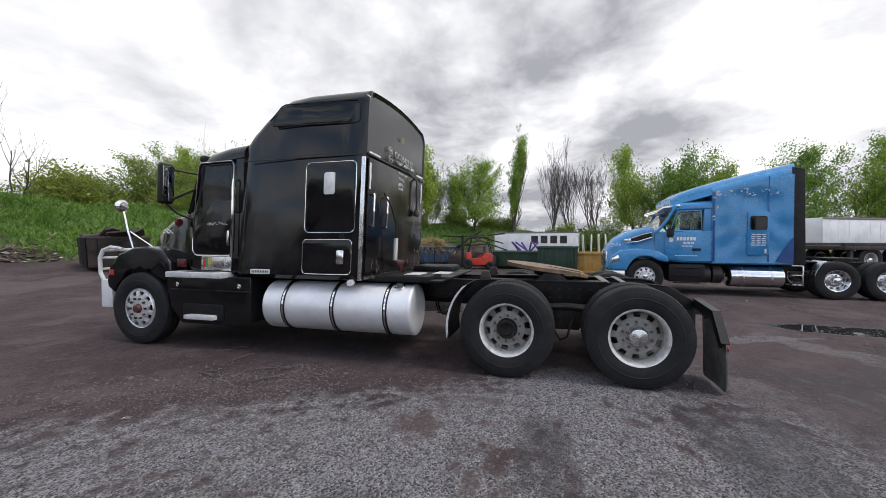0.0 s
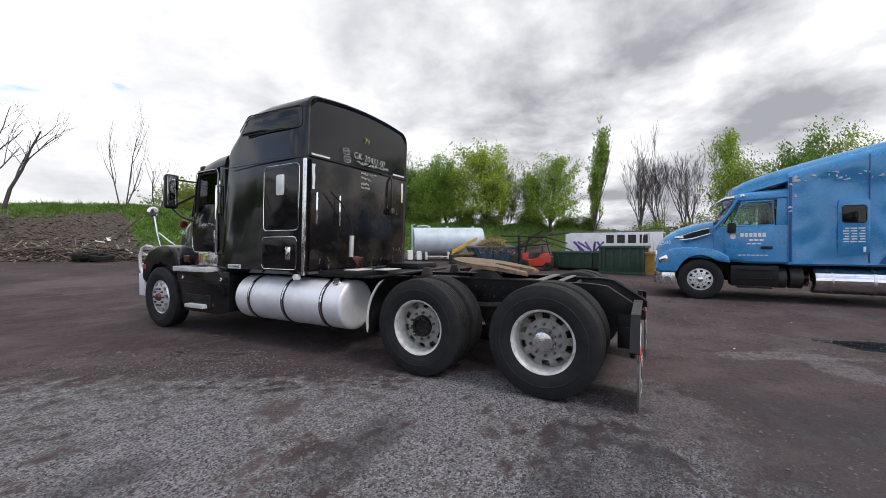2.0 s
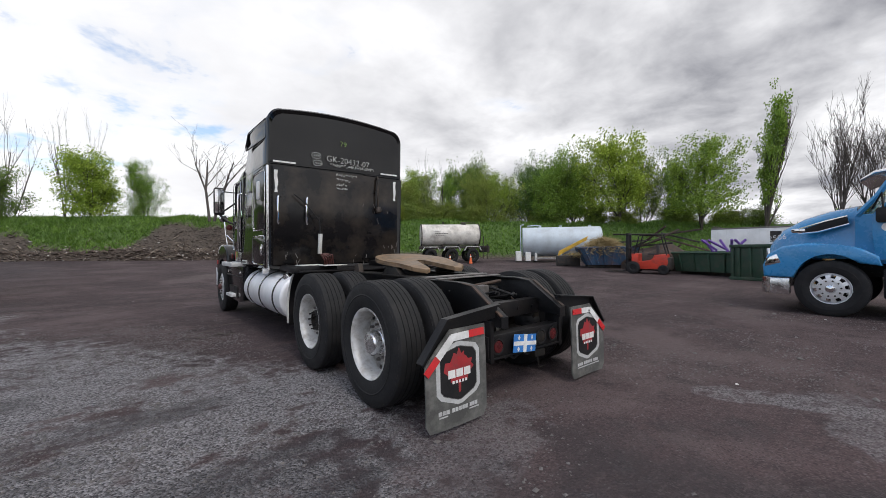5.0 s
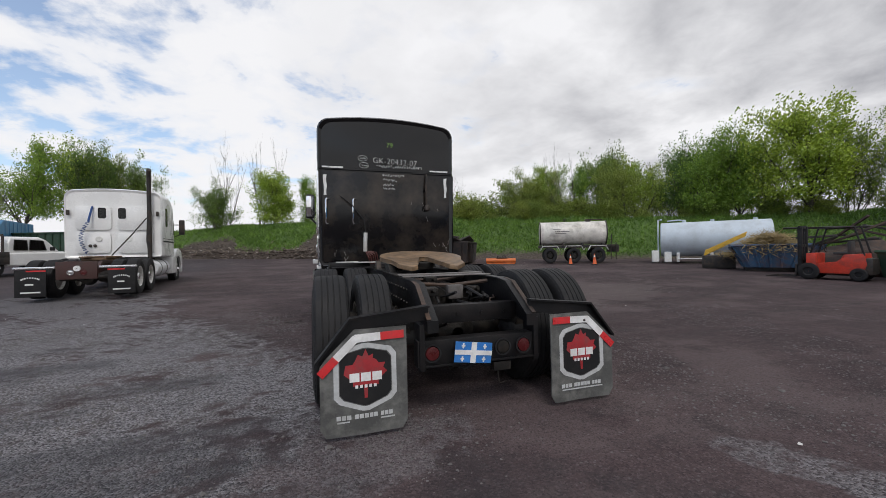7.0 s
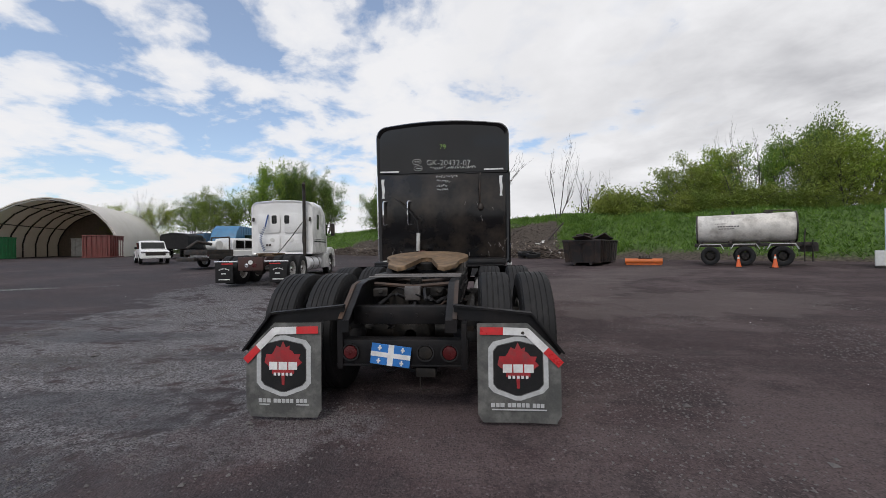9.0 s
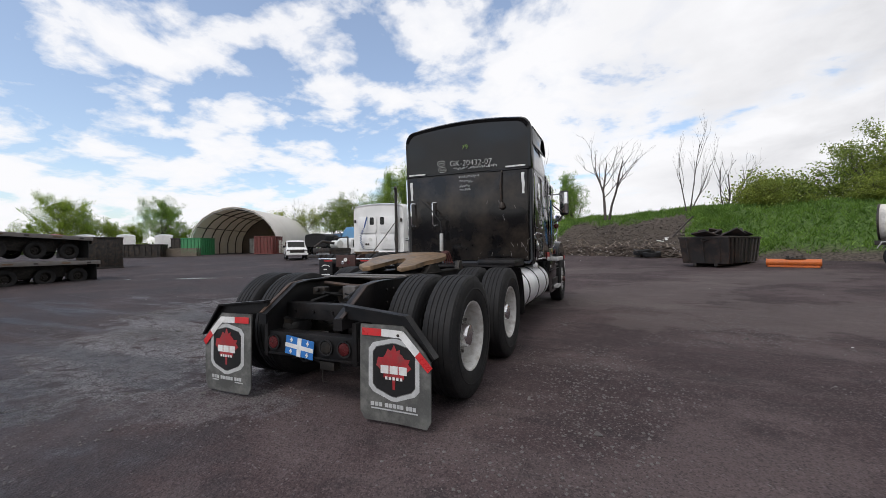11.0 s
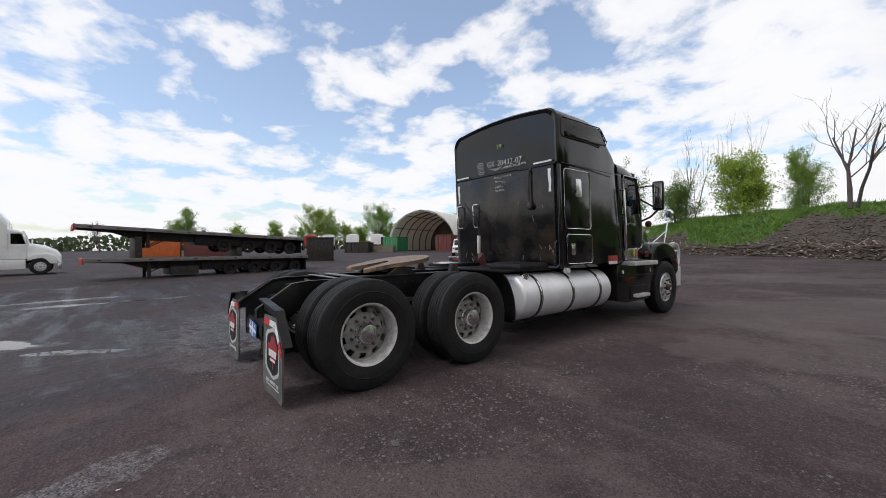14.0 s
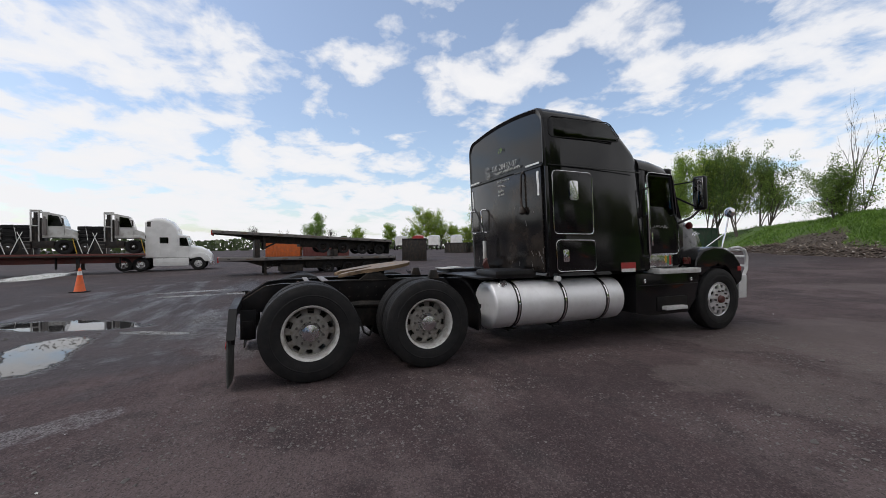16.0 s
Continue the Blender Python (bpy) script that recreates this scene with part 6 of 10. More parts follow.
def grow(rnd, height, levels, spread, trunk_r, forks, lean_up=0.35, low=0.25, stems=1, wobble=0.12):
    """Limbs as lists of points and radii, and the tips that carry leaves."""
    limbs, tips = [], []

    def limb(p, d, ln, r, lv):
        n = 4
        pts, rad = [p.copy()], [r]
        for k in range(n):
            d = (d + Vector((rnd.gauss(0, wobble), rnd.gauss(0, wobble), rnd.gauss(0, wobble * 0.5) + (0.05 if lv else 0)))).normalized()
            p = p + d * ln / n
            pts.append(p.copy())
            rad.append(r * (1 - 0.62 * (k + 1) / n))
        limbs.append((pts, rad, lv))
        if lv >= levels:
            tips.append(p)
            return
        for _ in range(forks[min(lv, len(forks) - 1)]):
            f = rnd.uniform(low if lv == 0 else 0.3, 1.0)
            q = min(int(f * n), n - 1)
            base = pts[q].lerp(pts[q + 1], f * n - q)
            a_ = rnd.uniform(0, 2 * math.pi)
            side = Vector((math.cos(a_), math.sin(a_), rnd.uniform(-0.1, 0.35) + lean_up))
            nd = (d * (1 - spread) + side.normalized() * spread).normalized()
            limb(base, nd, ln * rnd.uniform(0.42, 0.68) * (1.15 - 0.45 * f if lv == 0 else 1), max(0.010, rad[q] * 0.55), lv + 1)
            if lv >= levels - 1:
                tips.append(base)
        tips.append(p)
    for s in range(stems):
        a_ = rnd.uniform(0, 6.28)
        off = Vector((math.cos(a_), math.sin(a_), 0)) * (0.35 if stems > 1 else 0)
        d0 = (Vector((0, 0, 1)) + off * rnd.uniform(0.4, 1.3)).normalized()
        limb(off * 0.5 * (stems > 1), d0, height * rnd.uniform(0.62, 0.78), trunk_r, 0)
    return limbs, tips


def limbs_mesh(limbs, mat):
    bm = bmesh.new()
    for pts, rad, lv in limbs:
        tube(bm, pts, rad, 6 if lv == 0 else (5 if lv == 1 else 3))
    return to_mesh("trunk", bm, mat)


def leaves_mesh(name, rnd, centres, count, cloud, size, mat, squash=0.7):
    """Leaves in tight clusters about the twig ends, with open gaps between the clusters."""
    v, f = [], []
    hubs = [Vector(c) + Vector((rnd.gauss(0, cloud * 0.35), rnd.gauss(0, cloud * 0.35), rnd.gauss(0, cloud * 0.3))) for c in centres]
    for i in range(count):
        c = hubs[rnd.randrange(len(hubs))]
        d = Vector((rnd.gauss(0, 1), rnd.gauss(0, 1), rnd.gauss(0, squash)))
        if d.length > 1.35:
            d *= 1.35 / d.length
        p = c + d * cloud
        n = Vector((rnd.gauss(0, 1), rnd.gauss(0, 1), rnd.gauss(0.5, 0.8))).normalized()
        u = n.orthogonal().normalized()
        w = n.cross(u)
        s = size * rnd.uniform(0.6, 1.3)
        k = len(v)
        v += [p + u * s, p + w * s * 0.62 + n * s * 0.2, p - u * s, p - w * s * 0.62 + n * s * 0.2]
        f.append((k, k + 1, k + 2, k + 3))
    me = bpy.data.meshes.new(name)
    me.from_pydata([tuple(q) for q in v], [], f)
    me.materials.append(mat)
    return me


TREE_WIDTH = {}


def tree_proto(kind, seed):
    rnd = random.Random(seed)
    H = 10.0
    if kind == "maple":
        limbs, tips = grow(rnd, H, 3, 0.58, 0.17, (13, 5, 3), 0.32, 0.16)
        args = (16500, 0.36, 0.094, M["leaf"])
    elif kind == "open":
        limbs, tips = grow(rnd, H, 3, 0.50, 0.14, (12, 4, 3), 0.40, 0.15, 2)
        args = (13000, 0.36, 0.094, M["leaf_dark"])
    elif kind == "poplar":
        limbs, tips = grow(rnd, H, 2, 0.34, 0.17, (30, 5), 1.1, 0.12)
        tips = [Vector((p.x * 0.72, p.y * 0.72, p.z)) for p in tips]
        args = (10000, 0.27, 0.088, M["leaf"])
    elif kind == "olive":
        limbs, tips = grow(rnd, H, 3, 0.56, 0.13, (11, 5, 3), 0.28, 0.12, 2)
        args = (14000, 0.38, 0.094, M["leaf_olive"])
    elif kind == "bush":
        limbs, tips = grow(rnd, H * 0.9, 3, 0.7, 0.10, (8, 5, 3), 0.25, 0.05, 5)
        args = (9000, 0.60, 0.17, M["leaf_olive"])
    elif kind == "bare_fork":
        limbs, tips = grow(rnd, H, 3, 0.42, 0.10, (4, 3, 2), 0.6, 0.3, 3, 0.12)
        args = None
    else:
        limbs, tips = grow(rnd, H, 4, 0.40, 0.11, (8, 5, 4, 3), 0.75, 0.2, 2, 0.10)
        args = None
    top = max(p.z for p in tips)
    k = H / top
    limbs = [([p * k for p in pts], rad, lv) for pts, rad, lv in limbs]
    tips = [p * k for p in tips]
    names = {"maple": "bright green broadleaf tree in spring leaf", "open": "dark green tree with an open crown",
             "poplar": "tall narrow poplar in fresh leaf", "olive": "olive green tree with several stems", "bush": "dense rounded olive green bush",
             "bare": "leafless dead tree with upswept twigs", "bare_fork": "leafless forked dead tree"}
    t = thing("bush" if kind == "bush" else "tree", pose(0, 0, -60), names[kind], "bush" if kind == "bush" else "tree", "trees behind the bank")
    part("trunk", limbs_mesh(limbs, M["bark_pale"] if args is None else M["bark"]), None, t)
    reach = sorted(math.hypot(p.x, p.y) for p in tips)
    TREE_WIDTH[t.name] = 2 * reach[int(0.93 * len(reach))] + (2.2 * args[1] if args else 0.0)
    if args:
        if kind not in ("bush", "poplar"):
            tips = tips + [p for pts, rad, lv in limbs if lv >= 1 for p in pts[2::2]]
            for drop, grow_ in ((0.78, 1.08), (0.58, 1.12), (0.42, 0.95)):
                tips += [Vector((p.x * grow_, p.y * grow_, p.z * drop)) for p in tips[::5] if p.z > 5.0]
        low = [p for p in tips if p.z > (0.8 if kind == "bush" else 2.9)]
        if kind == "bush":
            low += [Vector((p.x, p.y, p.z * 0.5)) for p in low]
        part("crown", leaves_mesh("crown", rnd, low, *args), None, t)
    return t


PROTO = {k: [tree_proto(k, 11 + 7 * n + i) for i in range(c)] for n, (k, c) in
         enumerate((("maple", 4), ("open", 3), ("poplar", 1), ("olive", 3), ("bush", 2), ("bare", 3), ("bare_fork", 4)))}
_turns = random.Random(3)
_used = {}


def plant(kind, x, y, top, width, base=None, turn=None):
    """A tree whose top is at height top and whose crown is width across, on the ground or bank under it."""
    protos = PROTO[kind]
    n = _used.get(kind, 0)
    _used[kind] = n + 1
    proto = protos[n % len(protos)]
    if base is None:
        base = rise(x, y) + (1.0 if math.hypot(x, y) < 55 and y > 5 else 0.0)
    h = (top - base) / 10.3
    w = max(0.5 * h, min(1.5 * h, 1.18 * width / TREE_WIDTH[proto.name]))
    a_ = _turns.uniform(0, 360) if turn is None else turn
    m = pose(x, y, base, 0, 0, a_) @ Matrix.Diagonal((w, w, h, 1))
    t = proto if n < len(protos) else copy_thing(proto, m)
    t.matrix_basis = m
    return t


# the wood to the east, seen past the blue truck
for row in (("maple", 26.0, 17.7, 9.8, 4.2), ("maple", 28.5, 12.8, 11.3, 5.6), ("open", 31.7, 9.8, 8.9, 2.4), ("maple", 29.3, 7.1, 8.9, 4.9), ("poplar", 30.9, 4.1, 12.2, 2.5),
            ("bare", 30.2, 0.5, 11.5, 4.0), ("bare", 32.2, -1.8, 9.2, 3.6), ("bare", 31.2, -3.9, 9.1, 3.8), ("maple", 31.8, -6.7, 10.2, 4.0), ("maple", 30.4, -8.9, 9.8, 4.6),
            ("maple", 30.5, -12.3, 8.6, 4.0), ("maple", 28.6, -16.9, 8.6, 4.6), ("bush", 29.3, -0.5, 3.7, 3.0), ("bush", 29.1, -3.8, 3.6, 3.4), ("maple", 31.0, -22.0, 9.4, 4.6)):
    plant(*row)
# the wood on the bank to the north-east, lower towards the north
for row in (("bush", 14.0, 28.6, 6.9, 4.2), ("olive", 16.6, 28.0, 8.5, 4.2), ("bare_fork", 20.0, 26.0, 11.1, 3.2), ("open", 22.5, 24.4, 10.7, 3.8), ("maple", 24.0, 21.9, 9.3, 4.0),
            ("open", 26.5, 20.2, 10.2, 3.6), ("maple", 27.6, 16.4, 9.9, 4.0), ("olive", 30.2, 16.9, 10.4, 4.0), ("bush", 11.3, 28.4, 6.3, 4.4), ("olive", 18.4, 27.4, 8.9, 3.8),
            ("maple", 20.9, 26.6, 9.2, 3.6), ("olive", 22.2, 22.2, 8.4, 3.4), ("olive", 28.4, 22.6, 9.6, 3.8), ("open", 30.6, 12.0, 9.4, 3.4),
            ("maple", 18.6, 29.4, 9.0, 4.4), ("open", 24.6, 25.2, 10.0, 4.4), ("maple", 29.6, 19.6, 10.2, 4.6)):
    plant(*row)
# scattered trees beyond the north end of the bank
for row in (("open", -9.6, 37.2, 8.4, 3.6), ("maple", -5.0, 36.7, 9.6, 4.6), ("maple", -1.5, 39.3, 9.3, 2.6), ("open", -22.6, 42.1, 12.8, 4.0), ("open", -20.3, 43.6, 13.0, 4.2), ("maple", -26.1, 41.1, 11.8, 4.6),
            ("maple", -22.9, 44.6, 13.0, 5.2), ("open", -19.4, 46.0, 12.6, 4.4), ("olive", -28.6, 38.5, 9.2, 4.4), ("olive", -33.7, 41.0, 8.8, 4.6), ("olive", -41.1, 41.5, 8.4, 6.0), ("bush", 12.2, 29.8, 6.8, 4.0)):
    plant(*row)
for x, y, top, width, base in ((-9.8, 38.8, 13.2, 3.8, 2.0), (-6.6, 39.6, 13.8, 3.6, 2.0), (1.9, 28.5, 10.2, 6.0, 3.3), (7.1, 28.4, 10.9, 4.6, 3.3), (9.4, 29.4, 8.6, 3.2, 3.3), (-43.0, 43.0, 10.0, 5.0, 1.0)):
    plant("bare_fork", x, y, top, width, base, 20 + 70 * x)
# low scrub along the crest of the bank
_scrub = random.Random(52)
for k in range(44):
    q = bank_point(_scrub.uniform(0.16, 0.47), _scrub.uniform(1.15, 1.38))
    plant("bush", q.x, q.y, q.z + _scrub.uniform(0.8, 2.2), _scrub.uniform(1.6, 3.2), q.z - 0.15)
# far trees to the west
for x, y, top, kind in ((-101.7, 38.1, 14.5, "open"), (-93.6, 53, 14.7, "open"), (-100.8, 43, 11.3, "open"), (-99, 46.6, 9.5, "open"), (-107, 28.6, 9.7, "open"), (-91, 61, 8.7, "open"), (-108, 7, 11.8, "open"), (-106, 19.2, 8.5, "open"),
                        (-97, 49.4, 8.6, "open"), (-104.4, 34, 7.9, "open"), (-93.6, 57.4, 9.1, "open"), (-87, 66.4, 8.2, "open"), (-111.6, -0.2, 7.3, "bare"), (-109.8, -7.3, 8.2, "bare"), (-109.8, 12.4, 7.7, "bare")):
    plant("maple" if kind == "open" else kind, x, y, top, 0.5 * top)

# ---- distant tree line ----


def far_wood():
    rnd = random.Random(21)
    v, f = [], []
    for i in range(22000):
        a_ = rnd.uniform(0, 2 * math.pi)
        r = rnd.uniform(150, 175)
        x, y = r * math.sin(a_), r * math.cos(a_)
        hh = 4.2 + 3.0 * noise.noise((math.sin(a_) * 9, math.cos(a_) * 9, 0.2))
        p = Vector((x, y, rise(x, y) + rnd.uniform(0, hh)))
        n = Vector((rnd.gauss(0, 1), rnd.gauss(0, 1), rnd.gauss(0, 0.6))).normalized()
        u = n.orthogonal().normalized()
        w = n.cross(u)
        s = rnd.uniform(0.35, 0.9)
        k = len(v)
        v += [tuple(p + u * s), tuple(p + w * s), tuple(p - u * s), tuple(p - w * s)]
        f.append((k, k + 1, k + 2, k + 3))
    me = bpy.data.meshes.new("far_wood")
    me.from_pydata(v, [], f)
    me.materials.append(leaf_material("far_leaves", (0.022, 0.042, 0.016), (0.07, 0.11, 0.035)))
    tagged(new("far_wood", me), "low dark green wood on the horizon", "wood", kind="stuff")


far_wood()

# ---- grass and rubble on the bank ----


def make_grass():
    rnd = random.Random(8)
    v, f = [], []
    for i in range(46000):
        s = rnd.uniform(0.17, 0.86) if rnd.random() < 0.9 else rnd.uniform(0.02, 0.98)
        w = rnd.uniform(0.0, 1.35)
        if rnd.random() > turf_at(s, w):
            continue
        p = bank_point(s, w)
        hh = rnd.uniform(0.09, 0.26) * (1.8 if rnd.random() < 0.07 else 1)
        for b_ in range(2):
            a_ = rnd.uniform(0, 6.28)
            d = Vector((math.cos(a_), math.sin(a_), 0))
            wd = rnd.uniform(0.02, 0.045)
            tip = p + Vector((rnd.gauss(0, 0.12), rnd.gauss(0, 0.12), hh))
            k = len(v)
            v += [tuple(p - d * wd), tuple(p + d * wd), tuple(tip)]
            f.append((k, k + 1, k + 2))
    me = bpy.data.meshes.new("grass")
    me.from_pydata(v, [], f)
    me.materials.append(M["grass"])
    tagged(new("grass", me), "rough green grass growing over the bank", "grass", kind="stuff")


make_grass()


def lump_pydata(v, f, p, s, rnd, flat=0.6):
    """A small irregular stone of eight corners."""
    k = len(v)
    a_ = rnd.uniform(0, 6.28)
    for i in range(4):
        q = a_ + i * 1.57 + rnd.uniform(-0.3, 0.3)
        v.append((p[0] + s * math.cos(q) * rnd.uniform(0.7, 1.2), p[1] + s * math.sin(q) * rnd.uniform(0.7, 1.2), p[2] + s * rnd.uniform(-0.15, 0.3) * flat))
    v.append((p[0] + s * rnd.uniform(-0.2, 0.2), p[1] + s * rnd.uniform(-0.2, 0.2), p[2] + s * rnd.uniform(0.6, 1.0) * flat))
    v.append((p[0], p[1], p[2] - s * 0.5))
    for i in range(4):
        j = (i + 1) % 4
        f.append((k + i, k + j, k + 4))
        f.append((k + j, k + i, k + 5))


def stuff_mesh(name, v, f, mat, label, category):
    me = bpy.data.meshes.new(name)
    me.from_pydata(v, [], f)
    me.materials.append(mat)
    return tagged(new(name, me), label, category, kind="stuff")


def make_rubble():
    rnd = random.Random(14)
    v, f = [], []
    for i in range(8000):
        s = (rnd.gauss(0.602, 0.058) if rnd.random() < 0.75 else rnd.gauss(0.785, 0.025))
        w = abs(rnd.gauss(0.0, 0.22)) if rnd.random() < 0.65 else rnd.uniform(0, 0.75)
        if not 0.40 < s < 0.86 or turf_at(s, w) > 0.5:
            continue
        p = bank_point(s, w)
        lump_pydata(v, f, p, rnd.choice((0.02, 0.03, 0.04, 0.05, 0.09)) * rnd.uniform(0.7, 1.5), rnd, 0.9)
    stuff_mesh("rubble", v, f, M["rubble"], "broken stone and soil lumps along the bank", "rubble")
    v, f = [], []
    for i in range(520):
        s = rnd.uniform(0.475, 0.84)
        w = abs(rnd.gauss(0.09, 0.12))
        p = bank_point(s, w)
        ln, wd = rnd.uniform(0.12, 0.6) * (1.8 if rnd.random() < 0.08 else 1), rnd.uniform(0.010, 0.035)
        a_ = rnd.uniform(0, 6.28)
        d = Vector((math.cos(a_), math.sin(a_), rnd.uniform(-0.25, 0.9))).normalized()
        n = Vector((-d.y, d.x, 0)).normalized() * wd
        u = Vector((0, 0, wd * 0.6))
        p = p + Vector((0, 0, 0.06))
        k = len(v)
        for e_ in (0, 1):
            c = p + d * ln * e_
            v += [tuple(c - n - u), tuple(c + n - u), tuple(c + n + u), tuple(c - n + u)]
        f += [(k, k + 1, k + 5, k + 4), (k + 1, k + 2, k + 6, k + 5), (k + 2, k + 3, k + 7, k + 6), (k + 3, k, k + 4, k + 7), (k, k + 3, k + 2, k + 1), (k + 4, k + 5, k + 6, k + 7)]
    pv, pf = [], []
    sv, sf = [], []
    for i in range(420):
        s, w = rnd.uniform(0.475, 0.845), abs(rnd.gauss(0.10, 0.16))
        if turf_at(s, w) < 0.7:
            lump_pydata(pv, pf, bank_point(s, w) + Vector((0, 0, 0.03)), rnd.choice((0.03, 0.04, 0.06, 0.10)) * rnd.uniform(0.7, 1.5), rnd, 0.5)
    for i in range(2600):
        s, w = rnd.uniform(0.475, 0.845), abs(rnd.gauss(0.09, 0.06))
        lump_pydata(sv, sf, bank_point(s, w), rnd.choice((0.05, 0.07, 0.10, 0.15)) * rnd.uniform(0.7, 1.4), rnd, 0.7)
    stuff_mesh("broken_concrete", pv, pf, M["pale_chunk"], "pale broken chunks strewn over the soil", "rubble")
    stuff_mesh("soil_lumps", sv, sf, M["soil_lump"], "dark brown soil lumps tipped along the bank", "soil")
    stuff_mesh("splintered_wood", v, f, M["splinter"], "splintered boards and sticks at the foot of the bank", "debris")


make_rubble()


def make_pebbles():
    rnd = random.Random(4)
    v, f = [], []
    made = 0
    while made < 30000:
        if rnd.random() < 0.3:
            x, y = rnd.gauss(-3.6, 2.0), rnd.gauss(1.6, 2.8)
        else:
            x, y = rnd.uniform(-7, 8), rnd.uniform(-4.6, 7)
        if -1.25 < x < 1.35 and -0.4 < y < 7.5:
            continue
        d = noise.noise((x * 0.7, y * 0.7, 9.1)) + 0.5 * noise.noise((x * 2.3, y * 2.3, 2.2))
        if rnd.random() > 0.22 + 1.1 * d:
            continue
        made += 1
        s = rnd.choice((0.004, 0.005, 0.007, 0.009, 0.012)) * rnd.uniform(0.7, 1.4)
        if rnd.random() < 0.008:
            s *= 2.4
        lump_pydata(v, f, (x, y, rise(x, y) + s * 0.1), s, rnd, 0.8)
    stuff_mesh("loose_stones", v, f, M["stone"], "loose grey stone chips on the dirt", "gravel")
    v, f = [], []
    for i in range(130):
        x, y = rnd.uniform(-9, 12), rnd.uniform(-5, 22)
        if -1.3 < x < 1.4 and -0.9 < y < 7.5:
            continue
        a_, s = rnd.uniform(0, 6.28), rnd.uniform(0.006, 0.022)
        z = rise(x, y) + 0.006
        k = len(v)
        for q in range(4):
            r_ = s * rnd.uniform(0.5, 1.2)
            v.append((x + r_ * math.cos(a_ + q * 1.57), y + r_ * math.sin(a_ + q * 1.57), z + rnd.uniform(0, 0.012)))
        f.append((k, k + 1, k + 2, k + 3))
    stuff_mesh("paper_scraps", v, f, M["white_old"], "small pale scraps of litter on the dirt", "litter")


make_pebbles()


def twig_litter():
    rnd = random.Random(31)
    for x, y, n in ((-1.55, 3.75, 7), (-2.1, 4.6, 4), (-1.2, 4.9, 3)):
        bm = bmesh.new()
        for i in range(n):
            p = Vector((rnd.gauss(0, 0.18), rnd.gauss(0, 0.18), 0.012))
            a_ = rnd.uniform(0, 6.28)
            ln = rnd.uniform(0.08, 0.30)
            d = Vector((math.cos(a_), math.sin(a_), 0.05))
            tube(bm, [p, p + d * ln * 0.5 + Vector((0, 0, 0.01)), p + d * ln], [0.008, 0.007, 0.004], 5)
        solo("fallen_twigs", bm, M["bark_pale"], "short broken twigs lying on the dirt", "twigs", pose(x, y, 0), "twigs by the truck", "stuff")


twig_litter()


def bank_debris():
    bm = bmesh.new()
    tube(bm, [(0, 0, 0), (1.6, -0.5, -0.35), (3.2, -1.0, -0.8)], 0.035, 8)
    p = bank_point(0.545, 0.30)
    solo("white_pipe", bm, M["plastic"], "long white pipe lying on the rubble slope", "pipe", Matrix.Translation(p + Vector((0, 0, 0.15))))
    bm = bmesh.new()
    tube(bm, [(0, 0, 0), (0.5, -0.2, 0.6), (1.1, -0.5, 1.3)], 0.05, 7)
    solo("driftwood_branch", bm, M["bark_pale"], "pale broken branch sticking out of the rubble", "branch", Matrix.Translation(bank_point(0.53, 0.38)))
    for s, w, a_ in ((0.548, 0.04, 20), (0.535, 0.02, 75)):
        t = part("tyre", W["tyre"], None, None, at=Matrix.Translation(bank_point(s, w) + Vector((0, -0.6, 0.16))) @ pose(0, 0, 0, 0, 82, a_))
        tagged(t, "old flat truck tyre dumped by the bank", "tyre", "dumped tyres")
    bm = bmesh.new()
    prism(bm, [(-0.5, 0), (0.6, 0.1), (0.4, 0.9), (-0.3, 0.7)], "z", 0, 0.03, 0.004)
    solo("crumpled_sheet", bm, M["black_bin"], "bent dark sheet leaning on rubble", "sheet", Matrix.Translation(bank_point(0.553, 0.02) + Vector((0.3, -0.9, 0.1))) @ pose(0, 0, 0, 25, 15, 40))
    bm = bmesh.new()
    prism(bm, [(0, 0), (0.5, 0.05), (0.35, 0.3), (0.05, 0.28)], "z", 0, 0.012)
    solo("white_scrap", bm, M["white_old"], "white scrap of board on the slope", "board", Matrix.Translation(bank_point(0.535, 0.32) + Vector((0, 0, 0.1))) @ pose(0, 0, 0, 40, 0, 10))


bank_debris()
# ---- the blue tractor ----


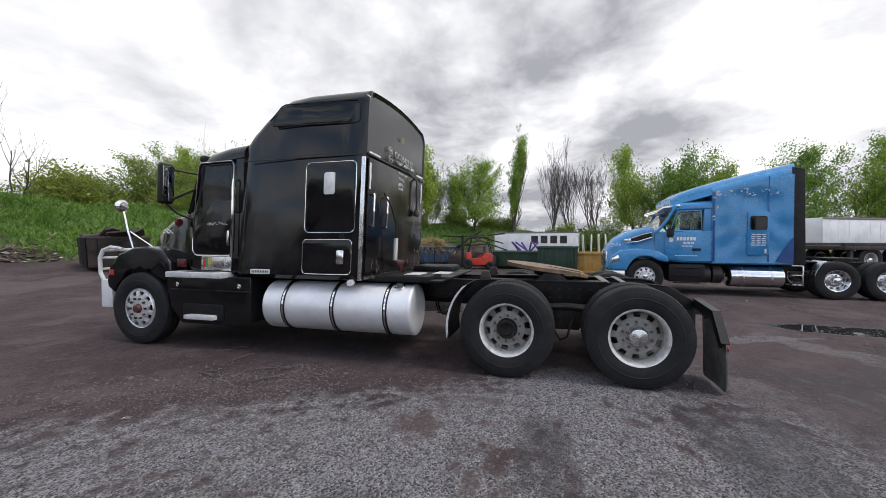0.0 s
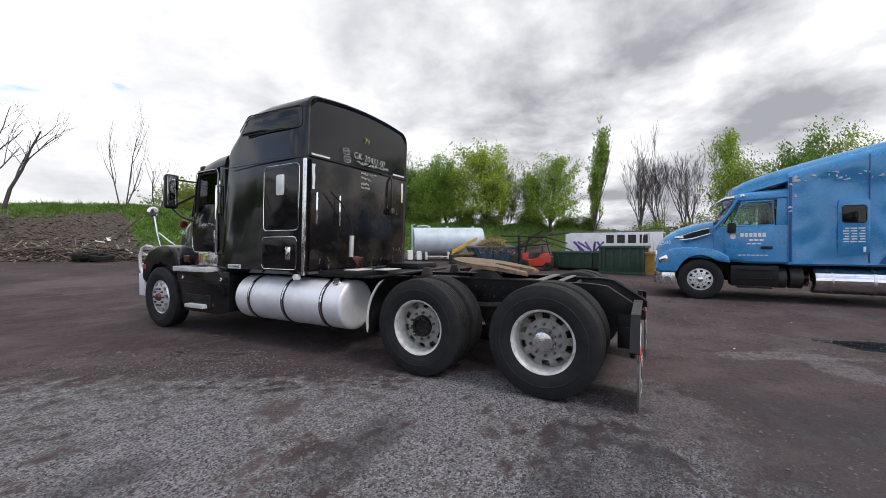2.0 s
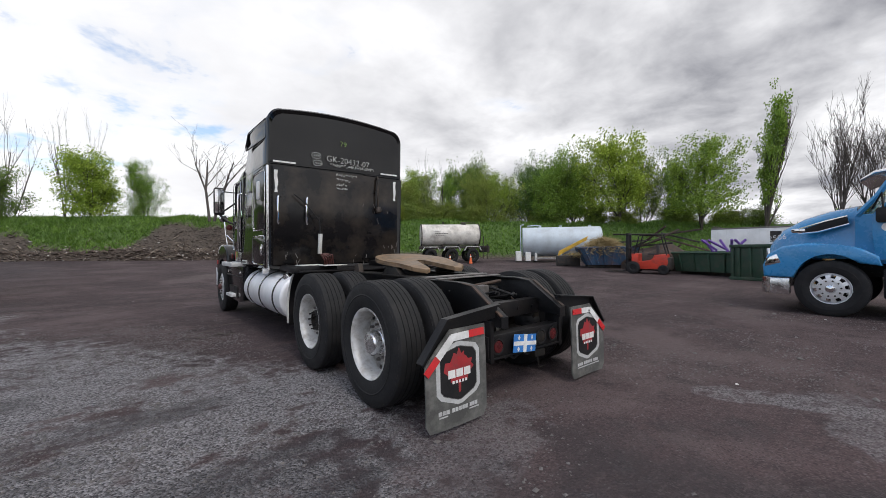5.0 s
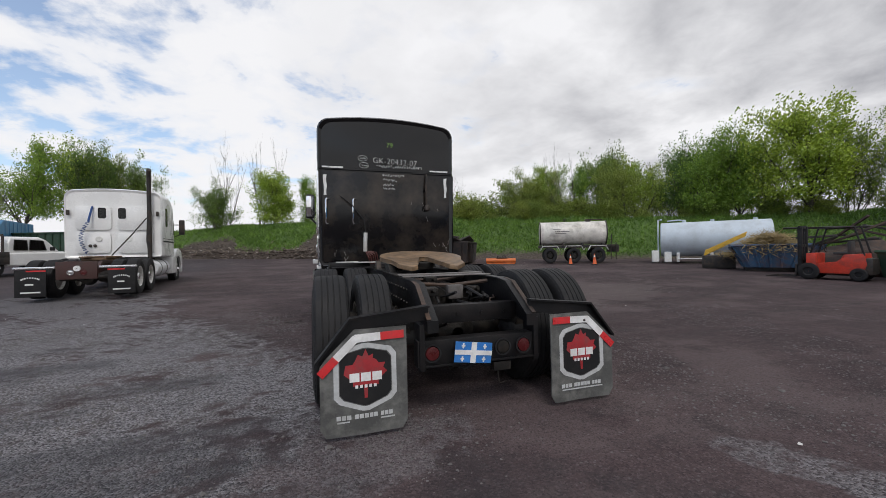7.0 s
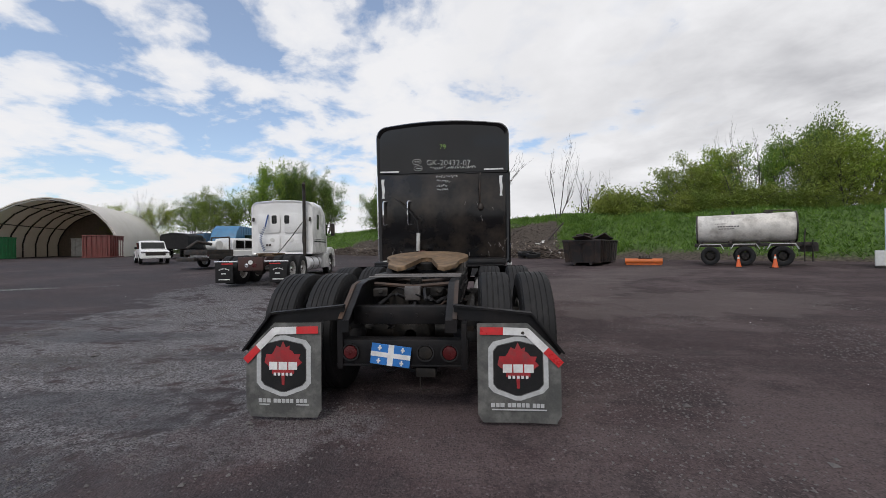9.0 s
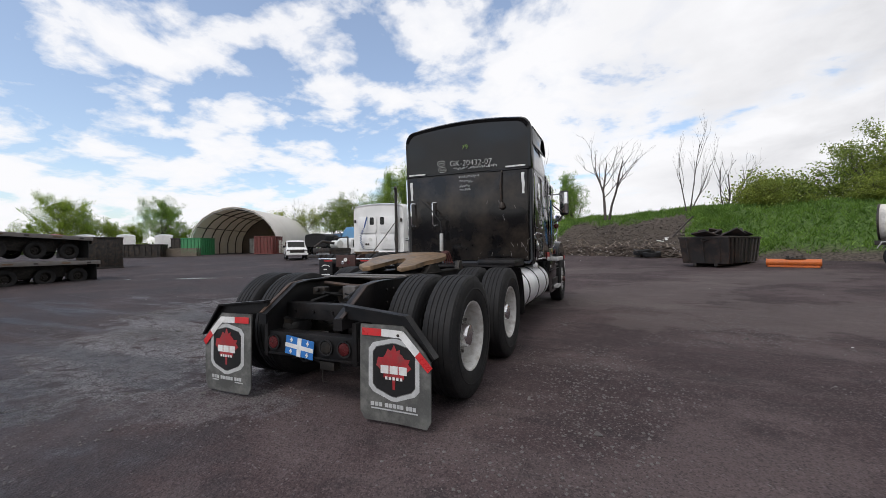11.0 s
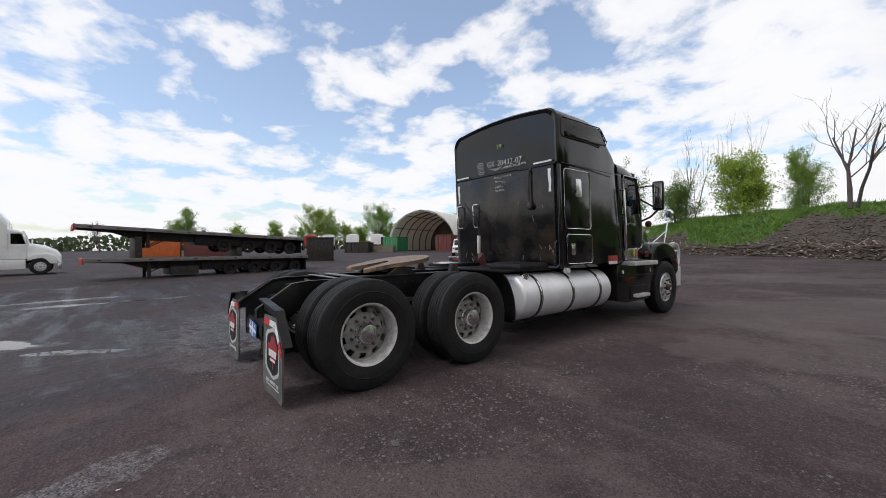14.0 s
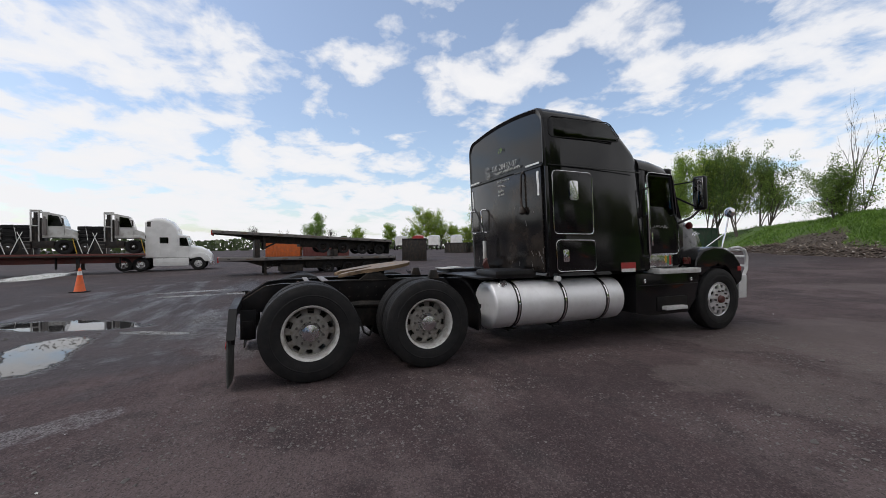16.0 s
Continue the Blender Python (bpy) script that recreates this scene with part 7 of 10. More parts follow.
def blue_truck():
    t = thing("semi_truck", pose(8.0, -1.85, 0, 0, 0, -1.0) @ Matrix.Diagonal((0.95, 0.95, 0.95, 1)), "blue sleeper tractor unit with a dented side, parked", "truck")
    B = M["blue"]
    for s in (-1, 1):
        wheel(t, s * 1.02, 0, s, "front", cap="chrome")
    drive_axles(t, (-5.45, -6.75), kind="alu")
    chassis(t, -7.6, 0.6, M["black_frame"])
    rnd = random.Random(2)

    def dent(co):
        k = 0.085 * noise.noise((co.y * 1.3, co.z * 1.6, 0.5)) + 0.018 * noise.noise((co.y * 3.1, co.z * 2.2, 3.5))
        inn = 1.0 if (-4.25 < co.y < -2.2 and 1.0 < co.z < 3.0) else 0.15
        return Vector((co.x - math.copysign(abs(k) * inn, co.x) if abs(co.x) > 0.9 else co.x, co.y, co.z))

    def dense(y0, y1, n, f):
        return [f(y0 + (y1 - y0) * i / n) for i in range(n + 1)]

    # sleeper with its raised roof
    bm = bmesh.new()
    top = lambda y: 2.80 + 0.86 * max(0.0, min(1.0, (-0.9 - y) / 3.2)) ** 0.75

    def sec(y):
        half, r = 1.18, 0.25
        pts = [(half - 0.04, 0.92)] + [(half, 0.96 + (top(y) - r - 0.96) * i / 14) for i in range(15)]
        for i in range(1, 7):
            a_ = radians(15 * i)
            pts.append((half - 0.05 - r + r * math.cos(a_) + 0.05 * (1 - i / 6), top(y) - r + r * math.sin(a_)))
        full = pts + [(-u, z) for u, z in pts[::-1]]
        return [Vector((u, y, z)) for u, z in full]
    loft(bm, dense(-4.28, -2.02, 22, sec))
    sl = part("sleeper", bm, B, t, "blue sleeper with a badly dented side", dent)
    # roof fairing over the cab
    bm = bmesh.new()
    secs = []
    for i in range(13):
        y = -0.85 - 3.5 * i / 12
        tz = 2.86 + 0.90 * (i / 12) ** 0.72
        lo = 2.62 + 0.42 * min(1, i / 6)
        hw = 0.92 + 0.24 * min(1, i / 4)
        secs.append(hull(y, hw, lo, tz, 0.16 + 0.12 * min(1, i / 5), 0.04, 0.02, 0.05))
    loft(bm, secs)
    part("roof_fairing", bm, B, t, "swept blue roof fairing")
    for y0, y1, z0, z1 in ((-2.1, -2.04, 1.0, 3.0), (-3.62, -3.60, 1.0, 3.4)):
        for s in (-1, 1):
            bm = bmesh.new()
            box(bm, min(s * 1.17, s * 1.192), max(s * 1.17, s * 1.192), y0, y1, z0, z1, 0.004)
            part("panel_seam", bm, M["blue_deep"], sl, "", dent)
    for s in (-1, 1):
        bm = bmesh.new()
        prism(bm, rounded(-3.62, -3.02, 1.18, 2.42, 0.08), "x", s * 1.165, s * 1.20, 0.006)
        hd = part("locker_door", bm, B, sl)
        bm = bmesh.new()
        prism(bm, rounded(-3.55, -3.10, 1.90, 2.28, 0.06), "x", s * 1.198, s * 1.206)
        part("side_window", bm, M["glass_dark"], hd)
        bm = bmesh.new()
        tube(bm, [(s * 1.205, u, v) for u, v in rounded(-3.55, -3.10, 1.90, 2.28, 0.06)], 0.012, 5, True)
        part("window_seal", bm, M["rubber"], hd)
        bm = bmesh.new()
        for k in range(6):
            for j in range(3):
                y = -3.53 + 0.15 * j
                box(bm, min(s * 1.200, s * 1.2025), max(s * 1.200, s * 1.2025), y, y + rnd.uniform(0.08, 0.13), 1.76 - k * 0.06, 1.785 - k * 0.06)
        part("caption_bars", bm, M["white_mark"], hd)
        bm = bmesh.new()
        box(bm, min(s * 1.2, s * 1.22), max(s * 1.2, s * 1.22), -3.54, -3.49, 1.24, 1.36, 0.01)
        part("door_latch", bm, M["white_mark"], hd)
        # side extender
        bm = bmesh.new()
        prism(bm, [(-4.30, 0.95), (-4.22, 3.62), (-4.55, 3.55), (-4.62, 0.95)], "x", s * 1.15, s * 1.17, 0.004)
        part("side_extender", bm, M["rubber"], sl)
        bm = bmesh.new()
        prism(bm, [(-4.28, 0.96), (-4.28, 1.70), (-3.80, 1.0)], "x", s * 1.17, s * 1.196)
        part("dark_corner", bm, M["blue_deep"], sl)
    bm = bmesh.new()
    for i in range(26):
        y, z = rnd.uniform(-2.3, -2.1) if i < 10 else rnd.uniform(-3.9, -2.2), rnd.uniform(2.0, 3.0) if i < 10 else rnd.uniform(2.86, 3.02)
        prism(bm, [(y, z), (y + rnd.uniform(0.02, 0.14), z + rnd.uniform(-0.02, 0.05)), (y + rnd.uniform(0.0, 0.06), z + rnd.uniform(0.02, 0.08))], "x", -1.196, -1.188)
    part("scraped_paint", bm, M["white_old"], sl, "bare scraped patches")
    # cab
    bm = bmesh.new()
    loft(bm, [hull(-2.04, 1.16, 0.95, 1.88, 0.03, 0), hull(-1.2, 1.14, 0.95, 1.88, 0.03, 0), hull(-0.55, 1.06, 1.0, 1.86, 0.03, 0), hull(-0.35, 1.0, 1.05, 1.86, 0.03, 0.05)])
    cab = part("cab", bm, B, t, "blue cab with a broken door window")
    bm = bmesh.new()
    loft(bm, [hull(-2.04, 1.16, 2.50, 2.76, 0.15, 0.06), hull(-1.2, 1.12, 2.48, 2.72, 0.15, 0.06), hull(-0.85, 1.04, 2.47, 2.66, 0.1, 0.05)])
    part("cab_roof", bm, B, cab)
    for s in (-1, 1):
        bm = bmesh.new()
        prism(bm, [(-2.04, 1.85), (-1.78, 1.85), (-1.80, 2.52), (-2.04, 2.52)], "x", s * 1.08, s * 1.14, 0.006)
        part("pillar", bm, B, cab)
        bm = bmesh.new()
        tube(bm, [(s * 1.06, -0.90, 2.52), (s * 1.05, -0.66, 2.15), (s * 1.02, -0.38, 1.84)], 0.05, 6)
        part("pillar", bm, B, cab)
        bm = bmesh.new()
        prism(bm, [(-1.76, 1.06), (-0.66, 1.06), (-0.60, 1.5), (-0.62, 1.86), (-1.76, 1.86)], "x", s * 1.135, s * 1.155, 0.008)
        door = part("cab_door", bm, B, cab)
        bm = bmesh.new()
        gl = [(-1.74, 1.88), (-0.78, 1.88), (-1.0, 2.46), (-1.70, 2.48)]
        prism(bm, gl, "x", s * 1.11, s * 1.117)
        g = part("door_glass", bm, M["glass"], door, "crazed door glass")
        g.visible_shadow = False
        bm = bmesh.new()
        tube(bm, [(s * 1.12, u, v) for u, v in gl], 0.025, 5, True)
        part("window_frame", bm, B, door)
        bm = bmesh.new()
        box(bm, min(s * 1.155, s * 1.175), max(s * 1.155, s * 1.175), -1.70, -1.44, 1.30, 1.37, 0.015)
        part("door_handle", bm, M["rubber"], door)
        bm = bmesh.new()
        for k, (y0, y1, z0, z1) in enumerate(((-1.55, -0.95, 1.60, 1.70), (-1.5, -1.15, 1.50, 1.545), (-1.45, -1.1, 1.42, 1.45), (-1.6, -0.9, 1.14, 1.165))):
            n = max(2, int((y1 - y0) / 0.09))
            for i in range(n):
                ya = y0 + (y1 - y0) * i / n
                box(bm, min(s * 1.155, s * 1.1575), max(s * 1.155, s * 1.1575), ya, ya + (y1 - y0) / n * 0.75, z0, z1)
        part("caption_bars", bm, M["white_mark"], door)
        bm = bmesh.new()
        lathe(bm, [(s * 1.155, 0.002), (s * 1.158, 0.07)], 16, "x", (0, -0.80, 1.62))
        part("round_decal", bm, M["white_mark"], door)
        bm = bmesh.new()
        prism(bm, rounded(-0.86, -0.66, 1.70, 1.95, 0.04), "x", s * 1.16, s * 1.24, 0.02)
        tube(bm, [(s * 1.06, -0.6, 1.95), (s * 1.2, -0.74, 2.2), (s * 1.2, -0.76, 1.9)], 0.02, 6)
        part("side_mirror", bm, M["rubber"], cab, "broken hanging mirror")
    bm = bmesh.new()
    vs = [bm.verts.new(p) for p in ((-1.02, -0.90, 2.50), (1.02, -0.90, 2.50), (0.99, -0.36, 1.88), (-0.99, -0.36, 1.88))]
    bm.faces.new(vs)
    bmesh.ops.solidify(bm, geom=bm.faces[:], thickness=0.006)
    ws = part("windscreen", bm, M["glass"], cab)
    ws.visible_shadow = False
    bm = bmesh.new()
    loft(bm, [hull(-0.95, 1.02, 2.56, 2.66, 0.04, 0.03), hull(-0.62, 0.98, 2.53, 2.62, 0.04, 0.03), hull(-0.42, 0.92, 2.44, 2.50, 0.03, 0.02)])
    part("sun_visor", bm, M["chrome"], cab)
    bm = bmesh.new()
    box(bm, -1.0, 1.0, -0.9, -0.45, 1.55, 1.86, 0.06)
    box(bm, -0.8, -0.3, -1.9, -1.75, 1.5, 2.3, 0.06)
    box(bm, 0.3, 0.8, -1.9, -1.75, 1.5, 2.3, 0.06)
    part("cab_interior", bm, M["interior"], cab)
    for s in (-1, 1):
        bm = bmesh.new()
        lathe(bm, [(s * 1.10, 0.06), (s * 1.13, 0.055), (s * 1.14, 0.01)], 14, "x", (0, -1.02, 2.62))
        part("roof_lamp", bm, M["chrome"], cab)
    # bonnet
    bm = bmesh.new()
    loft(bm, [hull(-0.36, 1.03, 1.06, 2.02, 0.22, 0.05, 0.03, 0.16), hull(0.1, 0.98, 1.06, 1.95, 0.24, 0.05, 0.03, 0.17), hull(0.55, 0.90, 1.05, 1.82, 0.26, 0.05, 0.03, 0.17), hull(0.9, 0.80, 0.95, 1.64, 0.26, 0.04, 0.03, 0.15), hull(1.12, 0.70, 0.75, 1.40, 0.24, 0.03, 0.03, 0.1), hull(1.20, 0.62, 0.70, 1.25, 0.2, 0.02, 0.03, 0.08)])
    hood = part("bonnet", bm, B, t, "sloping blue bonnet with a cracked edge")
    for s in (-1, 1):
        bm = bmesh.new()
        outer = [(-0.74, 0.95), (-0.70, 1.12), (-0.45, 1.26), (-0.1, 1.33), (0.35, 1.36), (0.78, 1.30), (1.05, 1.14), (1.14, 0.92), (1.12, 0.70)]
        arch = [(0.62 * math.cos(radians(a_)), 0.53 + 0.62 * math.sin(radians(a_))) for a_ in range(15, 140, 9)]
        prism(bm, outer + arch, "x", s * 0.62, s * 1.19, 0.05, 3)
        part("wing", bm, B, hood, "blue wing with rust-scraped arch")
        bm = bmesh.new()
        prism(bm, [(-0.25, 1.72), (0.22, 1.58), (0.52, 1.55), (0.50, 1.62), (0.1, 1.75), (-0.22, 1.83)], "x", s * 0.86, s * 1.0, 0.01)
        iv = part("air_intake", bm, M["rubber"], hood)
        bm = bmesh.new()
        tube(bm, [(s * 1.0, u, v) for u, v in ((-0.27, 1.70), (0.22, 1.565), (0.54, 1.54), (0.52, 1.635), (0.1, 1.765), (-0.24, 1.845))], 0.014, 5, True)
        part("intake_trim", bm, M["chrome"], iv)
        bm = bmesh.new()
        prism(bm, rounded(0.42, 0.66, 1.56, 1.64, 0.035), "x", s * 0.985, s * 1.01, 0.004)
        part("oval_badge", bm, M["chrome"], iv)
        bm = bmesh.new()
        prism(bm, [(0.80, 0.98), (1.10, 0.90), (1.08, 1.06), (0.88, 1.16)], "x", s * 0.95, s * 1.198, 0.02)
        part("headlamp", bm, M["chrome"], hood)
        num = letters("fleet_number", "2506", 0.15, M["white_mark"], hood, Matrix.Translation((s * 0.955, 0.92 if s < 0 else 0.92, 1.47)) @ (pose(0, 0, 0, 90, 0, -90) if s < 0 else pose(0, 0, 0, 90, 0, 90)) @ pose(0, 0, 0, -14 if s < 0 else -14, 0, 8 if s < 0 else -8), "white painted fleet number")
    bm = bmesh.new()
    box(bm, -0.58, 0.58, 1.14, 1.22, 0.72, 1.26, 0.04)
    part("grille", bm, M["alu"], hood)
    bm = bmesh.new()
    out = [(-1.18, 0.66), (-1.18, 1.0), (-0.9, 1.22), (0.9, 1.22), (1.18, 1.0), (1.18, 0.66), (1.08, 0.66), (1.08, 0.96), (0.86, 1.12), (-0.86, 1.12), (-1.08, 0.96), (-1.08, 0.66)]
    prism(bm, out, "z", 0.36, 0.68, 0.02)
    part("bumper", bm, M["alu"], t)
    for s in (-1, 1):
        bm = bmesh.new()
        lathe(bm, [(-4.12, 0.01), (-4.11, 0.27), (-4.09, 0.295), (-4.05, 0.30), (-2.65, 0.30), (-2.61, 0.295), (-2.59, 0.27), (-2.58, 0.01)], 32, "y", (s * 0.86, 0, 0.56))
        tk = part("fuel_tank", bm, M["chrome"], t)
        for yy in (-3.75, -2.95):
            bm = bmesh.new()
            lathe(bm, [(yy - 0.03, 0.301), (yy - 0.03, 0.308), (yy + 0.03, 0.308), (yy + 0.03, 0.301)], 32, "y", (s * 0.86, 0, 0.56))
            part("tank_strap", bm, M["alu"], tk)
        bm = bmesh.new()
        box(bm, min(s * 0.6, s * 1.12), max(s * 0.6, s * 1.12), -1.85, -0.75, 0.38, 0.90, 0.04)
        for k in range(3):
            box(bm, min(s * 1.0, s * 1.16), max(s * 1.0, s * 1.16), -1.7, -0.9, 0.34 + 0.22 * k, 0.37 + 0.22 * k, 0.01)
        part("battery_step", bm, M["black_frame"], t)
        bm = bmesh.new()
        for yy in (-2.0, -2.35):
            lathe(bm, [(yy - 0.03, 0.02), (yy - 0.03, 0.25), (yy + 0.25, 0.25), (yy + 0.25, 0.02)], 22, "y", (s * 0.86, 0, 0.60))
        part("air_filter_can", bm, M["dark_steel"], t)
        bm = bmesh.new()
        for z in (0.35, 0.62, 0.88):
            box(bm, min(s * 0.75, s * 1.1), max(s * 0.75, s * 1.1), -4.62, -4.30, z, z + 0.03, 0.006)
        box(bm, min(s * 1.06, s * 1.1), max(s * 1.06, s * 1.1), -4.62, -4.58, 0.35, 0.9, 0.006)
        part("frame_ladder", bm, M["alu"], t)
        bm = bmesh.new()
        arc = [(-5.45 + 0.62 * math.cos(radians(a_)), 0.515 + 0.62 * math.sin(radians(a_))) for a_ in range(10, 60, 7)]
        inn = [(-5.45 + 0.60 * math.cos(radians(a_)), 0.515 + 0.60 * math.sin(radians(a_))) for a_ in range(59, 9, -7)]
        prism(bm, arc + inn, "x", s * 0.62, s * 1.2, 0.003)
        part("quarter_fender", bm, M["alu"], t)
    bm = bmesh.new()
    prism(bm, [(-0.45, -5.6), (0.45, -5.6), (0.45, -6.3), (0.25, -6.6), (0.1, -6.2), (-0.1, -6.2), (-0.25, -6.6), (-0.45, -6.3)], "z", 1.06, 1.11, 0.01)
    box(bm, -0.42, 0.42, -6.3, -5.8, 0.985, 1.06, 0.01)
    part("fifth_wheel", bm, M["grease"], t)
    bm = bmesh.new()
    box(bm, -0.9, 0.9, -5.2, -4.35, 0.985, 1.02, 0.006)
    part("deck_plate", bm, M["black_frame"], t)
    return shortened(t, 0.86)


blue_truck()

# ---- the white tractor ----


def white_truck():
    x, y = -6.85, 9.3
    t = thing("semi_truck", at_ground(x, y, 6.5, 0.05, 0.95), "white sleeper tractor unit with a tall black exhaust", "truck")
    B = M["white"]
    drive_axles(t, (0.0, 1.32))
    for s in (-1, 1):
        wheel(t, s * 1.02, 6.0, s, "front", cap="chrome")
    chassis(t, -0.85, 6.6, M["frame_brown"])
    bm = bmesh.new()
    box(bm, -0.42, 0.42, -0.90, -0.80, 0.52, 0.98, 0.01)
    end = part("tail_plate", bm, M["frame_brown"], t, "dull red end plate with round lamps")
    for xx, mat, z in ((-0.12, "lens", 0.70), (0.14, "red", 0.70), (0.01, "white_mark", 0.80)):
        bm = bmesh.new()
        lathe(bm, [(-0.90, 0.075), (-0.925, 0.075), (-0.925, 0.055), (-0.915, 0.05), (-0.92, 0.01)], 18, "y", (xx, 0, z))
        part("tail_lamp", bm, M[mat] if mat != "lens" else M["chrome"], end)
    for s in (-1, 1):
        bm = bmesh.new()
        box(bm, min(s * 0.45, s * 1.25), max(s * 0.45, s * 1.25), -0.86, -0.74, 0.80, 0.86, 0.01)
        hg = part("flap_hanger", bm, M["alu"], t)
        bm = bmesh.new()
        box(bm, min(s * 0.62, s * 1.22), max(s * 0.62, s * 1.22), -0.84, -0.82, 0.10, 0.79, 0.004)
        fl = part("mud_flap", bm, M["rubber"], t, "black mud flap with pale lettering bars")
        bm = bmesh.new()
        cx_ = s * 0.92
        for k in range(9):
            a_ = radians(150 - 15 * k)
            u, v = cx_ + 0.19 * math.cos(a_) , 0.50 + 0.09 * math.sin(a_)
            box(bm, u - 0.012, u + 0.012, -0.8455, -0.842, v - 0.02, v + 0.02)
        box(bm, cx_ - 0.10, cx_ + 0.06, -0.8455, -0.842, 0.40, 0.44)
        box(bm, cx_ - 0.19, cx_ + 0.19, -0.8455, -0.842, 0.20, 0.235)
        part("caption_bars", bm, M["white_mark"], fl)
        bm = bmesh.new()
        box(bm, min(s * 0.62, s * 1.0), max(s * 0.62, s * 1.0), -0.846, -0.842, 0.74, 0.775)
        part("reflective_tape", bm, M["red_mark"], fl)
    bm = bmesh.new()
    for s in (-1, 1):
        prism(bm, [(s * 0.05, 1.5), (s * 0.40, 1.5), (s * 0.45, 1.1), (s * 0.42, 0.7), (s * 0.25, 0.5), (s * 0.08, 1.0)], "z", 1.06, 1.11, 0.01)
    box(bm, -0.40, 0.40, 0.8, 1.2, 0.985, 1.06, 0.01)
    part("fifth_wheel", bm, M["rust"], t)
    bm = bmesh.new()
    secs = [hull(2.46, 1.22, 1.12, 3.15, 0.22, 0.05), hull(2.42, 1.26, 1.06, 3.22, 0.24, 0.06), hull(2.5, 1.28, 1.05, 3.25, 0.26, 0.06)]
    for yy, tz, half in ((3.2, 3.30, 1.28), (4.0, 3.28, 1.28), (4.5, 3.12, 1.26), (4.85, 2.86, 1.22)):
        secs.append(hull(yy, half, 1.05, tz, 0.28, 0.06))
    loft(bm, secs)
    sl = part("sleeper", bm, B, t, "white sleeper with two small back windows")
    yb = 2.415
    for x0, x1, z0, z1 in ((-1.0, -0.08, 1.95, 2.72), (0.06, 0.98, 1.95, 2.72), (-1.0, -0.1, 1.2, 1.86), (0.08, 0.98, 1.2, 1.86)):
        bm = bmesh.new()
        prism(bm, rounded(x0, x1, z0, z1, 0.12), "y", yb - 0.012, yb + 0.03, 0.012)
        part("raised_panel", bm, B, sl)
    for xx in (-0.32, 0.20):
        bm = bmesh.new()
        prism(bm, rounded(xx - 0.09, xx + 0.09, 2.34, 2.66, 0.04), "y", yb - 0.02, yb - 0.012)
        part("back_window", bm, M["glass_dark"], sl)
        bm = bmesh.new()
        tube(bm, [(u, yb - 0.016, v) for u, v in rounded(xx - 0.09, xx + 0.09, 2.34, 2.66, 0.04)], 0.016, 5, True)
        part("window_seal", bm, M["rubber"], sl)
    for xx in (-0.40, 0.38):
        bm = bmesh.new()
        lathe(bm, [(yb - 0.03, 0.09), (yb - 0.04, 0.08), (yb - 0.035, 0.03), (yb - 0.03, 0.003)], 18, "y", (xx, 0, 1.66))
        part("round_vent", bm, M["plastic"], sl)
    bm = bmesh.new()
    for xx in (-0.62, -0.50):
        lathe(bm, [(yb - 0.03, 0.05), (yb - 0.06, 0.04), (yb - 0.07, 0.005)], 12, "y", (xx, 0, 1.44))
    part("air_couplings", bm, M["dark_steel"], sl)
    bm = bmesh.new()
    pts = []
    for k in range(90):
        a_ = k * 0.9
        u = k / 89
        pts.append((-0.62 - 0.18 * math.sin(u * 3) + 0.05 * math.cos(a_), yb - 0.22 + 0.05 * math.sin(a_), 2.2 - 1.0 * u))
    tube(bm, pts, 0.011, 5)
    tube(bm, [(-0.55, yb - 0.05, 2.7), (-0.58, yb - 0.15, 2.45), (-0.62, yb - 0.2, 2.2)], 0.03, 6)
    part("coiled_air_line", bm, M["blue_deep"], sl)
    for xx in (-1.16, 1.16):
        bm = bmesh.new()
        box(bm, xx - 0.04, xx + 0.04, yb - 0.08, yb, 2.42, 2.58, 0.02)
        part("work_lamp", bm, M["dark_steel"], sl)
    bm = bmesh.new()
    tube(bm, [(0.96, 2.28, 1.0), (0.96, 2.26, 2.6), (0.96, 2.26, 3.70), (0.97, 2.20, 3.86), (1.0, 2.1, 3.95)], 0.065, 12)
    ex = part("exhaust_stack", bm, M["dark_steel"], t, "tall dark exhaust pipe with a curved tip")
    bm = bmesh.new()
    tube(bm, [(0.90, 2.2, 2.35), (0.5, 1.9, 1.7), (0.1, 1.65, 1.12)], 0.02, 6)
    tube(bm, [(0.96, 2.28, 1.05), (0.90, 2.25, 1.6), (0.93, 2.26, 2.4)], 0.035, 6)
    part("stack_brace", bm, M["dark_steel"], ex)
    for s in (-1, 1):
        bm = bmesh.new()
        prism(bm, rounded(3.0, 3.35, 2.1, 2.75, 0.08), "x", s * 1.272, s * 1.286)
        part("side_window", bm, M["glass_dark"], sl)
        bm = bmesh.new()
        box(bm, min(s * 1.282, s * 1.288), max(s * 1.282, s * 1.288), 2.6, 4.6, 1.55, 1.60)
        box(bm, min(s * 1.282, s * 1.288), max(s * 1.282, s * 1.288), 2.6, 4.6, 1.66, 1.68)
        part("black_stripe", bm, M["rubber"], sl)
        bm = bmesh.new()
        lathe(bm, [(2.30, 0.01), (2.31, 0.27), (2.35, 0.30), (4.2, 0.30), (4.24, 0.27), (4.25, 0.01)], 28, "y", (s * 0.90, 0, 0.66))
        tk = part("fuel_tank", bm, M["tank"], t)
        for yy in (2.8, 3.7):
            bm = bmesh.new()
            lathe(bm, [(yy - 0.03, 0.302), (yy - 0.03, 0.31), (yy + 0.03, 0.31), (yy + 0.03, 0.302)], 28, "y", (s * 0.90, 0, 0.66))
            part("tank_strap", bm, M["dark_steel"], tk)
        bm = bmesh.new()
